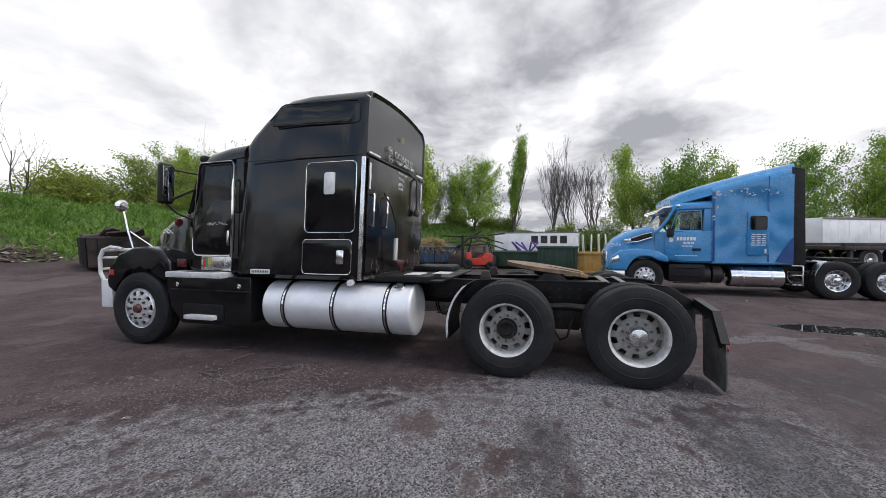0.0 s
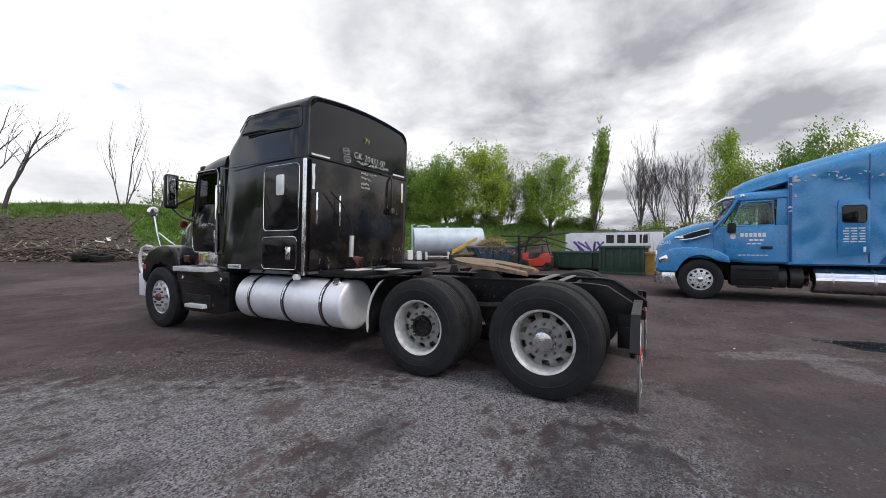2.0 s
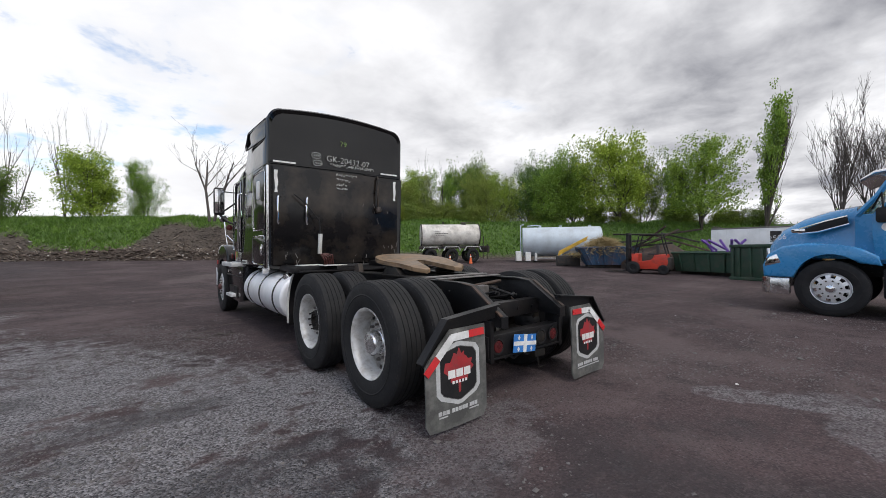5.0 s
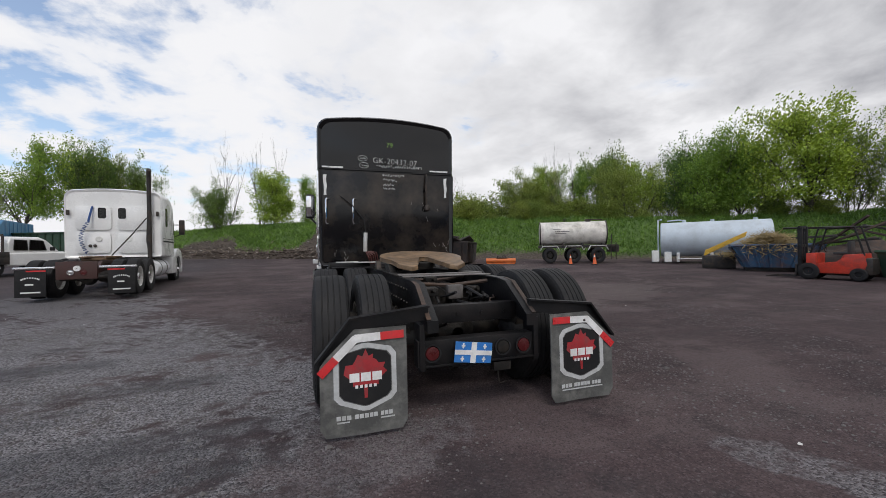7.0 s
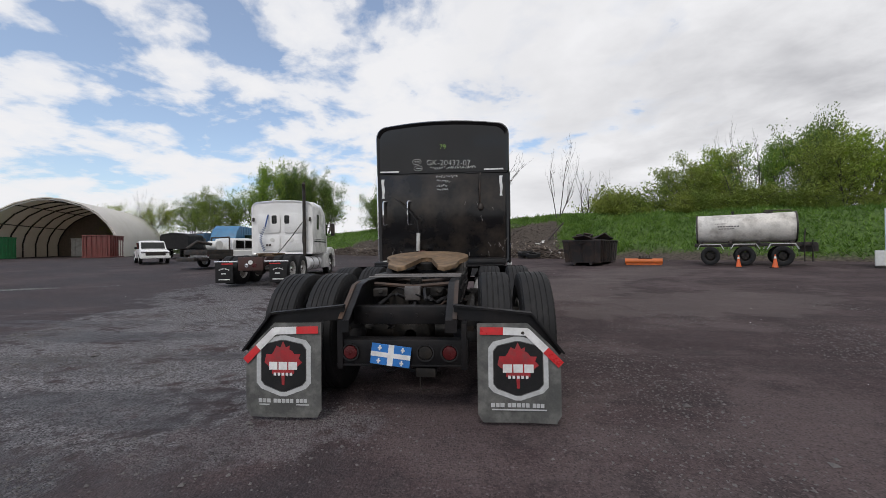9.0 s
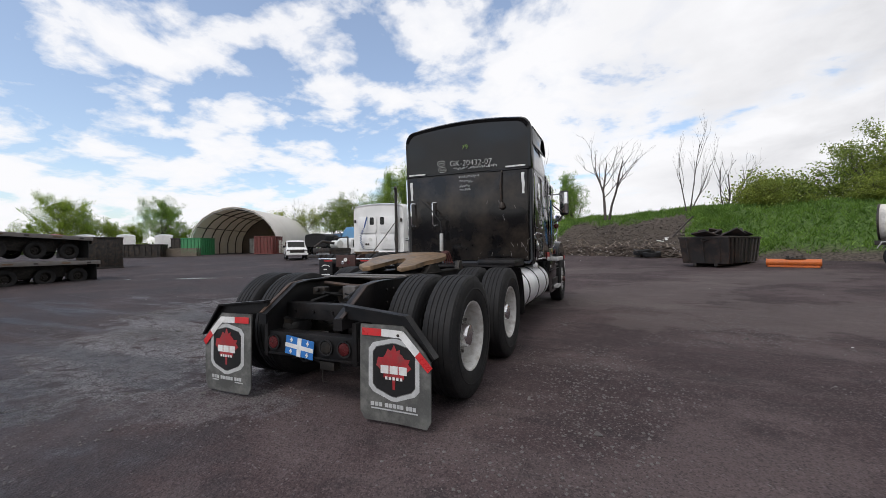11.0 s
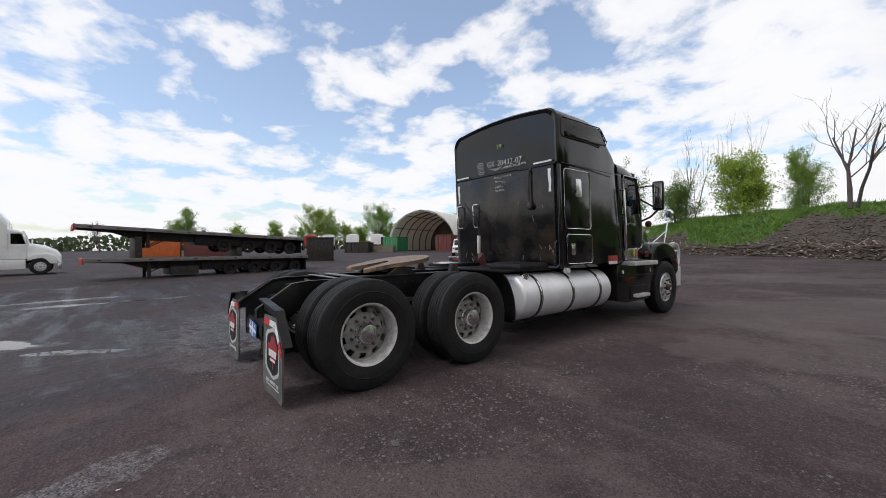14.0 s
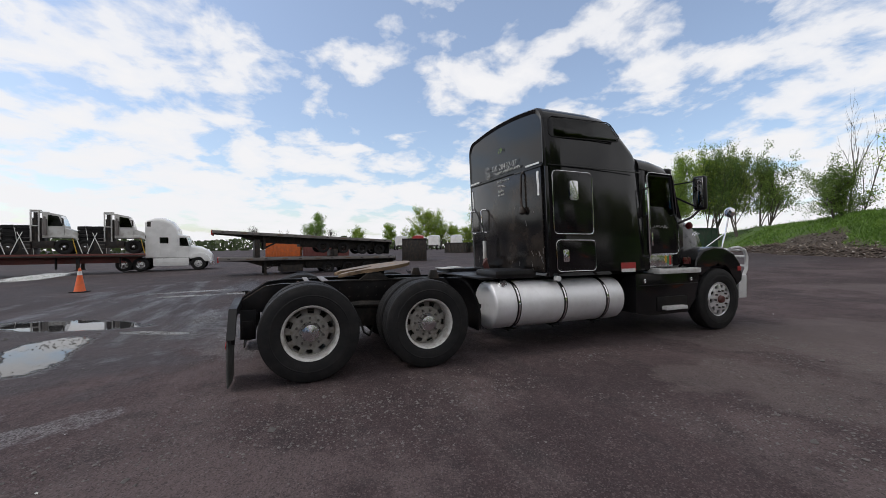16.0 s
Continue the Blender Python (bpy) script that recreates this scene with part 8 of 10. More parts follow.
        box(bm, min(s * 0.7, s * 1.26), max(s * 0.7, s * 1.26), 4.3, 5.3, 0.40, 1.05, 0.05)
        part("step_fairing", bm, B, t)
    bm = bmesh.new()
    loft(bm, [hull(4.85, 1.2, 1.05, 1.9, 0.03, 0), hull(5.55, 1.12, 1.05, 1.9, 0.03, 0.0), hull(5.7, 1.06, 1.05, 1.85, 0.05, 0.05)])
    cab = part("cab", bm, B, t)
    bm = bmesh.new()
    loft(bm, [hull(4.85, 1.2, 2.5, 2.86, 0.2, 0.06), hull(5.2, 1.12, 2.48, 2.72, 0.15, 0.05), hull(5.4, 1.05, 2.46, 2.58, 0.05, 0.04)])
    part("cab_roof", bm, B, cab)
    for s in (-1, 1):
        bm = bmesh.new()
        gl = [(4.95, 1.9), (5.6, 1.9), (5.42, 2.46), (4.95, 2.48)]
        prism(bm, gl, "x", s * 1.13, s * 1.14)
        part("door_glass", bm, M["glass_dark"], cab)
        bm = bmesh.new()
        prism(bm, [(4.8, 1.88), (4.95, 1.88), (4.95, 2.5), (4.8, 2.5)], "x", s * 1.1, s * 1.19, 0.01)
        part("pillar", bm, B, cab)
        bm = bmesh.new()
        box(bm, min(s * 1.3, s * 1.5), max(s * 1.3, s * 1.5), 5.5, 5.6, 1.9, 2.5, 0.05)
        tube(bm, [(s * 1.1, 5.5, 2.3), (s * 1.4, 5.55, 2.3)], 0.02, 6)
        tube(bm, [(s * 1.1, 5.6, 1.8), (s * 1.4, 5.55, 1.95)], 0.02, 6)
        part("side_mirror", bm, M["dark_steel"], cab)
    bm = bmesh.new()
    vs = [bm.verts.new(p) for p in ((-1.0, 5.4, 2.5), (1.0, 5.4, 2.5), (1.0, 5.72, 1.88), (-1.0, 5.72, 1.88))]
    bm.faces.new(vs)
    bmesh.ops.solidify(bm, geom=bm.faces[:], thickness=0.006)
    part("windscreen", bm, M["glass_dark"], cab)
    bm = bmesh.new()
    loft(bm, [hull(5.7, 1.05, 1.0, 1.86, 0.25, 0.05, 0.03, 0.12), hull(6.3, 0.98, 1.0, 1.72, 0.25, 0.05, 0.03, 0.14), hull(6.9, 0.80, 0.8, 1.45, 0.25, 0.04, 0.03, 0.12), hull(7.1, 0.7, 0.7, 1.2, 0.2, 0.02)])
    hd = part("bonnet", bm, B, t)
    for s in (-1, 1):
        bm = bmesh.new()
        outer = [(5.3, 1.0), (5.4, 1.2), (5.8, 1.34), (6.3, 1.36), (6.7, 1.25), (6.95, 1.0), (6.98, 0.7)]
        arch = [(6.0 + 0.60 * math.cos(radians(a_)), 0.52 + 0.60 * math.sin(radians(a_))) for a_ in range(15, 145, 12)]
        prism(bm, outer + arch, "x", s * 0.6, s * 1.2, 0.05, 2)
        part("wing", bm, B, hd)
    bm = bmesh.new()
    box(bm, -1.18, 1.18, 6.9, 7.1, 0.35, 0.7, 0.06)
    part("bumper", bm, B, t)
    return shortened(t, 0.86)


white_truck()


def white_hauler():
    """The white tractor coupled to the low loader."""
    x, y = -25.0, -5.5
    t = thing("semi_truck", at_ground(x, y, 4, 0, 0.80), "white long-nosed sleeper tractor unit coupled to a low loader", "truck")
    B = M["white"]
    for s in (-1, 1):
        wheel(t, s * 1.02, 0, s, "front", cap="chrome")
    drive_axles(t, (-4.75, -6.05), kind="alu")
    chassis(t, -6.8, 0.6, M["black_frame"])
    bm = bmesh.new()
    secs = [hull(-4.35, 1.25, 1.0, 3.9, 0.2, 0.05), hull(-3.6, 1.27, 1.0, 4.15, 0.3, 0.06), hull(-2.9, 1.27, 1.0, 4.15, 0.35, 0.06), hull(-2.2, 1.25, 1.0, 3.85, 0.4, 0.06), hull(-1.75, 1.2, 1.0, 3.3, 0.4, 0.06)]
    loft(bm, secs)
    sl = part("sleeper", bm, B, t)
    for s in (-1, 1):
        bm = bmesh.new()
        prism(bm, rounded(-3.2, -2.5, 2.15, 2.62, 0.05), "x", s * 1.262, s * 1.284)
        part("side_window", bm, M["glass_dark"], sl)
        bm = bmesh.new()
        prism(bm, rounded(-4.2, -3.2, 3.45, 3.85, 0.05), "x", s * 1.24, s * 1.262)
        part("upper_panel", bm, M["dark_steel"], sl)
        bm = bmesh.new()
        prism(bm, rounded(-3.2, -2.4, 1.15, 1.75, 0.05), "x", s * 1.262, s * 1.28, 0.006)
        part("baggage_door", bm, B, sl)
        bm = bmesh.new()
        box(bm, min(s * 0.8, s * 1.27), max(s * 0.8, s * 1.27), -3.75, -0.8, 0.36, 0.98, 0.06)
        part("side_fairing", bm, B, t)
    bm = bmesh.new()
    loft(bm, [hull(-1.75, 1.16, 1.0, 1.95, 0.03, 0), hull(-0.75, 1.1, 1.0, 1.95, 0.03, 0)])
    loft(bm, [hull(-1.75, 1.16, 2.6, 2.9, 0.15, 0.06), hull(-1.0, 1.08, 2.58, 2.75, 0.1, 0.05)])
    for s in (-1, 1):
        box(bm, min(s * 1.08, s * 1.15), max(s * 1.08, s * 1.15), -1.75, -1.6, 1.9, 2.65, 0.01)
        tube(bm, [(s * 1.05, -0.98, 2.6), (s * 1.05, -0.75, 1.92)], 0.05, 6)
    cab = part("cab", bm, B, t)
    for s in (-1, 1):
        bm = bmesh.new()
        prism(bm, [(-1.62, 1.95), (-0.82, 1.95), (-1.05, 2.58), (-1.62, 2.6)], "x", s * 1.10, s * 1.11)
        part("door_glass", bm, M["glass_dark"], cab)
        bm = bmesh.new()
        box(bm, min(s * 1.3, s * 1.48), max(s * 1.3, s * 1.48), -0.7, -0.6, 1.8, 2.3, 0.05)
        tube(bm, [(s * 1.1, -0.75, 2.0), (s * 1.35, -0.65, 2.0)], 0.02, 6)
        part("side_mirror", bm, B, cab)
    bm = bmesh.new()
    vs = [bm.verts.new(p) for p in ((-1.0, -1.0, 2.62), (1.0, -1.0, 2.62), (1.0, -0.72, 1.95), (-1.0, -0.72, 1.95))]
    bm.faces.new(vs)
    bmesh.ops.solidify(bm, geom=bm.faces[:], thickness=0.006)
    part("windscreen", bm, M["glass_dark"], cab)
    bm = bmesh.new()
    loft(bm, [hull(-0.74, 1.02, 1.0, 1.98, 0.25, 0.05, 0.03, 0.12), hull(0.2, 0.95, 1.0, 1.85, 0.26, 0.05, 0.03, 0.16), hull(0.9, 0.78, 0.75, 1.55, 0.26, 0.04, 0.03, 0.12), hull(1.15, 0.68, 0.7, 1.25, 0.2, 0.02)])
    hd = part("bonnet", bm, B, t)
    for s in (-1, 1):
        bm = bmesh.new()
        outer = [(-0.75, 0.9), (-0.65, 1.15), (-0.2, 1.34), (0.4, 1.36), (0.85, 1.2), (1.05, 0.9), (1.05, 0.7)]
        arch = [(0.60 * math.cos(radians(a_)), 0.52 + 0.60 * math.sin(radians(a_))) for a_ in range(15, 145, 12)]
        prism(bm, outer + arch, "x", s * 0.6, s * 1.18, 0.05, 2)
        part("wing", bm, B, hd)
    bm = bmesh.new()
    box(bm, -1.16, 1.16, 0.98, 1.2, 0.36, 0.72, 0.06)
    part("bumper", bm, M["alu"], t)
    return shortened(t, 0.80)


white_hauler()


def low_loader():
    x, y = -24.4, -8.3
    t = thing("low_loader_trailer", at_ground(x, y, 10, 0, 0.80), "dark red-brown flatbed trailer loaded with white yard tractors", "trailer")
    bm = bmesh.new()
    box(bm, -1.28, 1.28, -13.5, 0.0, 1.18, 1.42, 0.02)
    for s in (-1, 1):
        box(bm, min(s * 0.4, s * 0.52), max(s * 0.4, s * 0.52), -13.3, -0.3, 0.72, 1.18, 0.01)
    part("deck", bm, M["maroon"], t)
    bm = bmesh.new()
    box(bm, 1.28, 1.31, -13.5, 0, 1.20, 1.30, 0.004)
    part("side_rail", bm, M["dark_steel"], t)
    for yy in (-11.9, -10.6):
        for s in (-1, 1):
            wheel(t, s * 1.05, yy, s, "outer")
            wheel(t, s * 0.72, yy, -s, "inner")
    for s in (-1, 1):
        bm = bmesh.new()
        box(bm, min(s * 0.7, s * 0.85), max(s * 0.7, s * 0.85), -4.0, -3.8, 0.25, 1.18, 0.01)
        box(bm, min(s * 0.62, s * 0.93), max(s * 0.62, s * 0.93), -4.1, -3.7, 0.2, 0.25, 0.005)
        part("landing_leg", bm, M["dark_steel"], t)
    for yy in (-9.3, -5.0, -1.5):
        bm = bmesh.new()
        box(bm, 0.75, 1.2, yy - 0.02, yy + 0.02, 0.35, 1.15, 0.004)
        part("mud_flap", bm, M["rubber"], t)
    return t


low_loader()


def yard_tractor(m):
    t = thing("yard_tractor", m, "white single-seat yard tractor tied down on the trailer", "tractor", "yard tractors on the trailer")
    B = M["white_old"]
    bm = bmesh.new()
    for s in (-1, 1):
        box(bm, min(s * 0.34, s * 0.44), max(s * 0.34, s * 0.44), -2.9, 1.3, 0.62, 0.90, 0.01)
    box(bm, -0.95, 1.0, -0.9, 0.2, 0.45, 0.95, 0.03)
    part("frame", bm, M["dark_steel"], t)
    for s in (-1, 1):
        wheel(t, s * 0.95, 0.75, s, "dark")
        wheel(t, s * 0.95, -2.0, s, "dark")
    # cab shell with a raked windscreen, and the low nose ahead of it
    bm = bmesh.new()
    prism(bm, [(-0.35, 1.15), (0.72, 1.15), (0.80, 1.95), (0.52, 2.80), (-0.35, 2.98)], "x", -0.55, 1.12, 0.04)
    cab = part("cab", bm, B, t)
    bm = bmesh.new()
    prism(bm, [(0.74, 1.15), (1.42, 1.1), (1.45, 1.45), (1.30, 1.66), (0.80, 1.86)], "x", -0.95, 1.10, 0.05)
    prism(bm, [(0.10, 1.12), (0.30, 1.22), (1.2, 1.20), (1.48, 1.02), (1.48, 1.14), (1.2, 1.36), (0.2, 1.40)], "x", 0.6, 1.20, 0.03)
    nose = part("bonnet", bm, B, t)
    bm = bmesh.new()
    box(bm, -0.7, 0.85, 1.44, 1.47, 1.12, 1.40, 0.005)
    part("grille", bm, M["dark_steel"], nose)
    for s, xx in ((1, 1.122), (-1, -0.572)):
        bm = bmesh.new()
        prism(bm, [(-0.06, 1.98), (0.70, 1.98), (0.48, 2.66), (-0.06, 2.76)], "x", xx, xx + 0.012)
        part("side_window", bm, M["glass_dark"], cab)
    bm = bmesh.new()
    vs = [bm.verts.new(p) for p in ((-0.45, 0.80, 2.02), (1.02, 0.80, 2.02), (1.02, 0.575, 2.72), (-0.45, 0.575, 2.72))]
    bm.faces.new(vs)
    bmesh.ops.solidify(bm, geom=bm.faces[:], thickness=-0.012)
    part("windscreen", bm, M["glass_dark"], cab)
    bm = bmesh.new()
    prism(bm, rounded(-0.05, 0.62, 1.22, 1.90, 0.05), "x", 1.122, 1.136, 0.004)
    part("door_panel", bm, B, cab)
    # open guard behind the cab
    bm = bmesh.new()
    for px in (-0.62, 1.06):
        for py in (-0.92, -0.52):
            box(bm, px - 0.05, px + 0.05, py - 0.04, py + 0.04, 0.90, 3.06, 0.01)
        box(bm, px - 0.05, px + 0.05, -0.92, -0.36, 2.98, 3.08, 0.01)
        box(bm, px - 0.04, px + 0.04, -0.92, -0.52, 1.95, 2.02, 0.01)
    box(bm, -0.66, 1.10, -0.96, -0.88, 2.96, 3.08, 0.01)
    part("cab_guard", bm, B, t)
    bm = bmesh.new()
    box(bm, -0.5, 0.98, -0.88, -0.40, 0.95, 2.55, 0.04)
    cyl(bm, (0.9, -0.7, 0.9), (0.9, -0.7, 2.9), 0.12, None, 10)
    part("air_tank", bm, M["dark_steel"], t)
    bm = bmesh.new()
    cyl(bm, (1.24, -0.20, 1.35), (1.24, -0.20, 2.45), 0.13, None, 14)
    cyl(bm, (1.24, -0.20, 2.45), (1.24, -0.20, 2.62), 0.06, None, 10)
    part("exhaust", bm, M["alu_deck"], t)
    bm = bmesh.new()
    box(bm, 1.22, 1.38, 0.70, 0.78, 2.05, 2.50, 0.03)
    tube(bm, [(1.1, 0.6, 2.5), (1.3, 0.72, 2.52)], 0.02, 6)
    part("side_mirror", bm, M["dark_steel"], cab)
    bm = bmesh.new()
    for k in range(4):
        box(bm, 1.02, 1.16, -1.30, -0.92, 0.40 + 0.24 * k, 0.44 + 0.24 * k, 0.005)
    part("ladder", bm, M["alu_deck"], t)
    for yy, lean_, mat in ((-2.6, 0.5, "white_mark"), (-1.6, 0.6, "white_mark"), (-1.35, -0.5, "white_mark"), (1.1, 0.35, "yellow")):
        bm = bmesh.new()
        tube(bm, [(1.0, yy, 1.55), (1.16, yy + lean_ * 0.5, 0.8), (1.27, yy + lean_, 0.02)], 0.028, 5)
        part("tie_strap", bm, M[mat], t)
    return t


LL = at_ground(-24.4, -8.3, 10, 0, 0.80) @ pose(0, 0, 1.42)
yt = yard_tractor(LL @ pose(0, -1.45, 0))
for yy in (-5.3, -9.15):
    copy_thing(yt, rigid(LL @ pose(0, yy, 0)))


def tyre_stack(m, n):
    t = thing("tyre_stack", m, "stack of black truck tyres strapped down", "tyres", "tyre stacks on the trailer")
    for k in range(n):
        part("tyre", W["tyre"], None, t, at=pose(random.uniform(-0.03, 0.03), random.uniform(-0.03, 0.03), 0.14 + 0.28 * k, 0, 90, 0))
    bm = bmesh.new()
    tube(bm, [(0.62, 0.2, -1.05), (0.56, 0.1, 0.5), (0.5, 0, 0.28 * n + 0.02), (-0.5, 0, 0.28 * n + 0.02), (-0.56, 0, 0.5)], 0.02, 5)
    part("strap", bm, M["white_mark"], t)
    return t


ts = tyre_stack(LL @ pose(0.45, -3.45, 0.9), 4)
for xx, yy in ((0.45, -2.75), (0.45, -7.35), (0.45, -6.6)):
    copy_thing(ts, rigid(LL @ pose(xx, yy, 0.9, 0, 0, 30)))
for n, yy in enumerate((-3.1, -7.0)):
    bm = bmesh.new()
    box(bm, -1.0, 1.05, -0.75, 0.75, 0.0, 0.90, 0.03)
    solo("load_crate", bm, M["dark_steel"], "dark crate under the tyre stacks", "crate", LL @ pose(0, yy, 0.0), "crates on the trailer")


# ---- stacked flatbed trailers ----


def flatbed(m, label, legs=True, wheels=True):
    t = thing("flatbed_trailer", m, label, "trailer", "stacked flatbed trailers")
    bm = bmesh.new()
    box(bm, -1.25, 1.25, 0, 11.6, -0.04, 0.04, 0.006)
    part("deck_floor", bm, M["wood"], t)
    for s in (-1, 1):
        bm = bmesh.new()
        box(bm, min(s * 1.25, s * 1.31), max(s * 1.25, s * 1.31), 0, 11.6, -0.13, 0.06, 0.01)
        r = part("side_rail", bm, M["alu_deck"], t)
        for k in range(11):
            bm = bmesh.new()
            yy = 0.5 + k * 1.05
            box(bm, min(s * 1.31, s * 1.33), max(s * 1.31, s * 1.33), yy, yy + (0.34 if k % 2 else 0.16), -0.06, 0.0, 0.002)
            part("stake_pocket", bm, M["rust"] if k % 2 else M["dark_steel"], r)
        bm = bmesh.new()
        prism(bm, [(0.1, -0.16), (1.6, -0.22), (2.6, -0.56), (10.6, -0.56), (11.5, -0.30), (11.5, -0.1), (0.1, -0.1)], "x", s * 0.42, s * 0.54, 0.01)
        part("main_beam", bm, M["dark_steel"], t)
    bm = bmesh.new()
    for k in range(23):
        box(bm, -1.24, 1.24, 0.25 + k * 0.5, 0.31 + k * 0.5, -0.13, -0.045)
    part("cross_members", bm, M["dark_steel"], t)
    bm = bmesh.new()
    box(bm, -1.3, 1.3, -0.05, 0.05, -0.22, 0.07, 0.01)
    part("front_beam", bm, M["redpaint"], t)
    bm = bmesh.new()
    box(bm, -1.2, 1.2, 11.6, 11.68, -0.3, 0.06, 0.01)
    part("rear_beam", bm, M["dark_steel"], t)
    if wheels:
        for yy in (6.7, 8.1, 9.5, 10.8):
            for s in (-1, 1):
                wheel(t, s * 0.90, yy, s, "dark", z=-0.69, cap="open", size=0.78)
        bm = bmesh.new()
        box(bm, -1.2, 1.2, 11.45, 11.5, -1.0, -0.14, 0.01)
        part("mud_flap", bm, M["rubber"], t)
    # added block standing in for the dark mass under the deck, no known part
    bm = bmesh.new()
    box(bm, -0.75, 0.75, 5.2, 10.4, -0.72, -0.13, 0.03)
    part("suspension_box", bm, M["grease"], t)
    if legs:
        for s in (-1, 1):
            bm = bmesh.new()
            box(bm, min(s * 0.7, s * 0.84), max(s * 0.7, s * 0.84), 2.6, 2.75, -1.05, -0.1, 0.01)
            box(bm, min(s * 0.6, s * 0.92), max(s * 0.6, s * 0.92), 2.5, 2.85, -1.09, -1.05, 0.004)
            tube(bm, [(s * 0.77, 2.68, -0.75), (s * 0.6, 3.8, -0.2)], 0.03, 6)
            part("landing_leg", bm, M["dark_steel"], t)
        bm = bmesh.new()
        for yy in (3.1, 3.6):
            box(bm, -1.0, 1.0, yy, yy + 0.08, -0.5, -0.42)
        tube(bm, [(-0.77, 2.68, -0.95), (0.77, 2.68, -0.3)], 0.03, 6)
        tube(bm, [(0.77, 2.68, -0.95), (-0.77, 2.68, -0.3)], 0.03, 6)
        part("leg_brace", bm, M["dark_steel"], t)
        bm = bmesh.new()
        box(bm, -0.95, 0.95, 3.6, 5.0, -0.92, -0.46, 0.02)
        part("tool_box", bm, M["dark_steel"], t)
    else:
        for s in (-1, 1):
            bm = bmesh.new()
            box(bm, min(s * 0.7, s * 0.84), max(s * 0.7, s * 0.84), 2.9, 3.05, -1.0, -0.1, 0.01)
            tube(bm, [(s * 0.77, 2.98, -0.95), (s * 0.77, 4.1, -0.3)], 0.035, 6)
            tube(bm, [(s * 0.77, 2.98, -0.40), (s * 0.77, 1.9, -0.2)], 0.035, 6)
            part("landing_leg", bm, M["dark_steel"], t)
        bm = bmesh.new()
        tube(bm, [(-0.77, 2.98, -0.95), (0.77, 2.98, -0.3)], 0.03, 6)
        part("leg_brace", bm, M["dark_steel"], t)
    return t


FB = at_ground(-17.2, -3.6, 7.0, 0, 0.80) @ pose(0, 0.3, 1.10)
flatbed(FB, "flatbed trailer with a worn red front edge, under another")
flatbed(FB @ pose(0.0, -0.3, 1.72, -2.6, 0, 0), "flatbed trailer stacked upon another, nose raised", legs=False)
for yy in (2.2, 7.2):
    bm = bmesh.new()
    box(bm, -1.0, 1.0, -0.15, 0.15, 0.0, 1.16 if yy < 5 else 0.55, 0.01)
    solo("stacking_block", bm, M["dark_steel"], "dark steel block between the stacked trailers", "block", FB @ pose(0, yy, 0.045), "blocks between the trailers")


def plain_container(name, m, size, mat, label, category, ribs=10, group=""):
    """A ribbed steel box: shell, corner posts, rails and ribs."""
    lx, ly, lz = size
    t = thing(name, m, label, category, group)
    bm = bmesh.new()
    box(bm, -lx / 2 + 0.04, lx / 2 - 0.04, -ly / 2 + 0.04, ly / 2 - 0.04, 0.1, lz - 0.04, 0.01)
    part("shell", bm, mat, t)
    for sx in (-1, 1):
        for sy in (-1, 1):
            x, y = sx * (lx / 2 - 0.05), sy * (ly / 2 - 0.05)
            bm = bmesh.new()
            box(bm, x - 0.05, x + 0.05, y - 0.05, y + 0.05, 0, lz, 0.01)
            part("corner_post", bm, mat, t)
    bm = bmesh.new()
    for sy in (-1, 1):
        for z in (0.05, lz - 0.06):
            box(bm, -lx / 2, lx / 2, sy * ly / 2 - 0.05, sy * ly / 2 + 0.05, z - 0.05, z + 0.06, 0.01)
    for sx in (-1, 1):
        for z in (0.05, lz - 0.06):
            box(bm, sx * lx / 2 - 0.05, sx * lx / 2 + 0.05, -ly / 2, ly / 2, z - 0.05, z + 0.06, 0.01)
    part("rails", bm, mat, t)
    for sy in (-1, 1):
        for k in range(ribs):
            bm = bmesh.new()
            x = -lx / 2 + (k + 0.7) * lx / (ribs + 0.4)
            box(bm, x - 0.05, x + 0.05, sy * (ly / 2 - 0.05), sy * (ly / 2 + 0.02), 0.12, lz - 0.1, 0.01)
            part("rib", bm, mat, t)
    for sx in (-1, 1):
        n = max(2, int(ribs * ly / lx))
        for k in range(n):
            bm = bmesh.new()
            y = -ly / 2 + (k + 0.7) * ly / (n + 0.4)
            box(bm, min(sx * (lx / 2 - 0.05), sx * (lx / 2 + 0.02)), max(sx * (lx / 2 - 0.05), sx * (lx / 2 + 0.02)), y - 0.05, y + 0.05, 0.12, lz - 0.1, 0.01)
            part("rib", bm, mat, t)
    return t


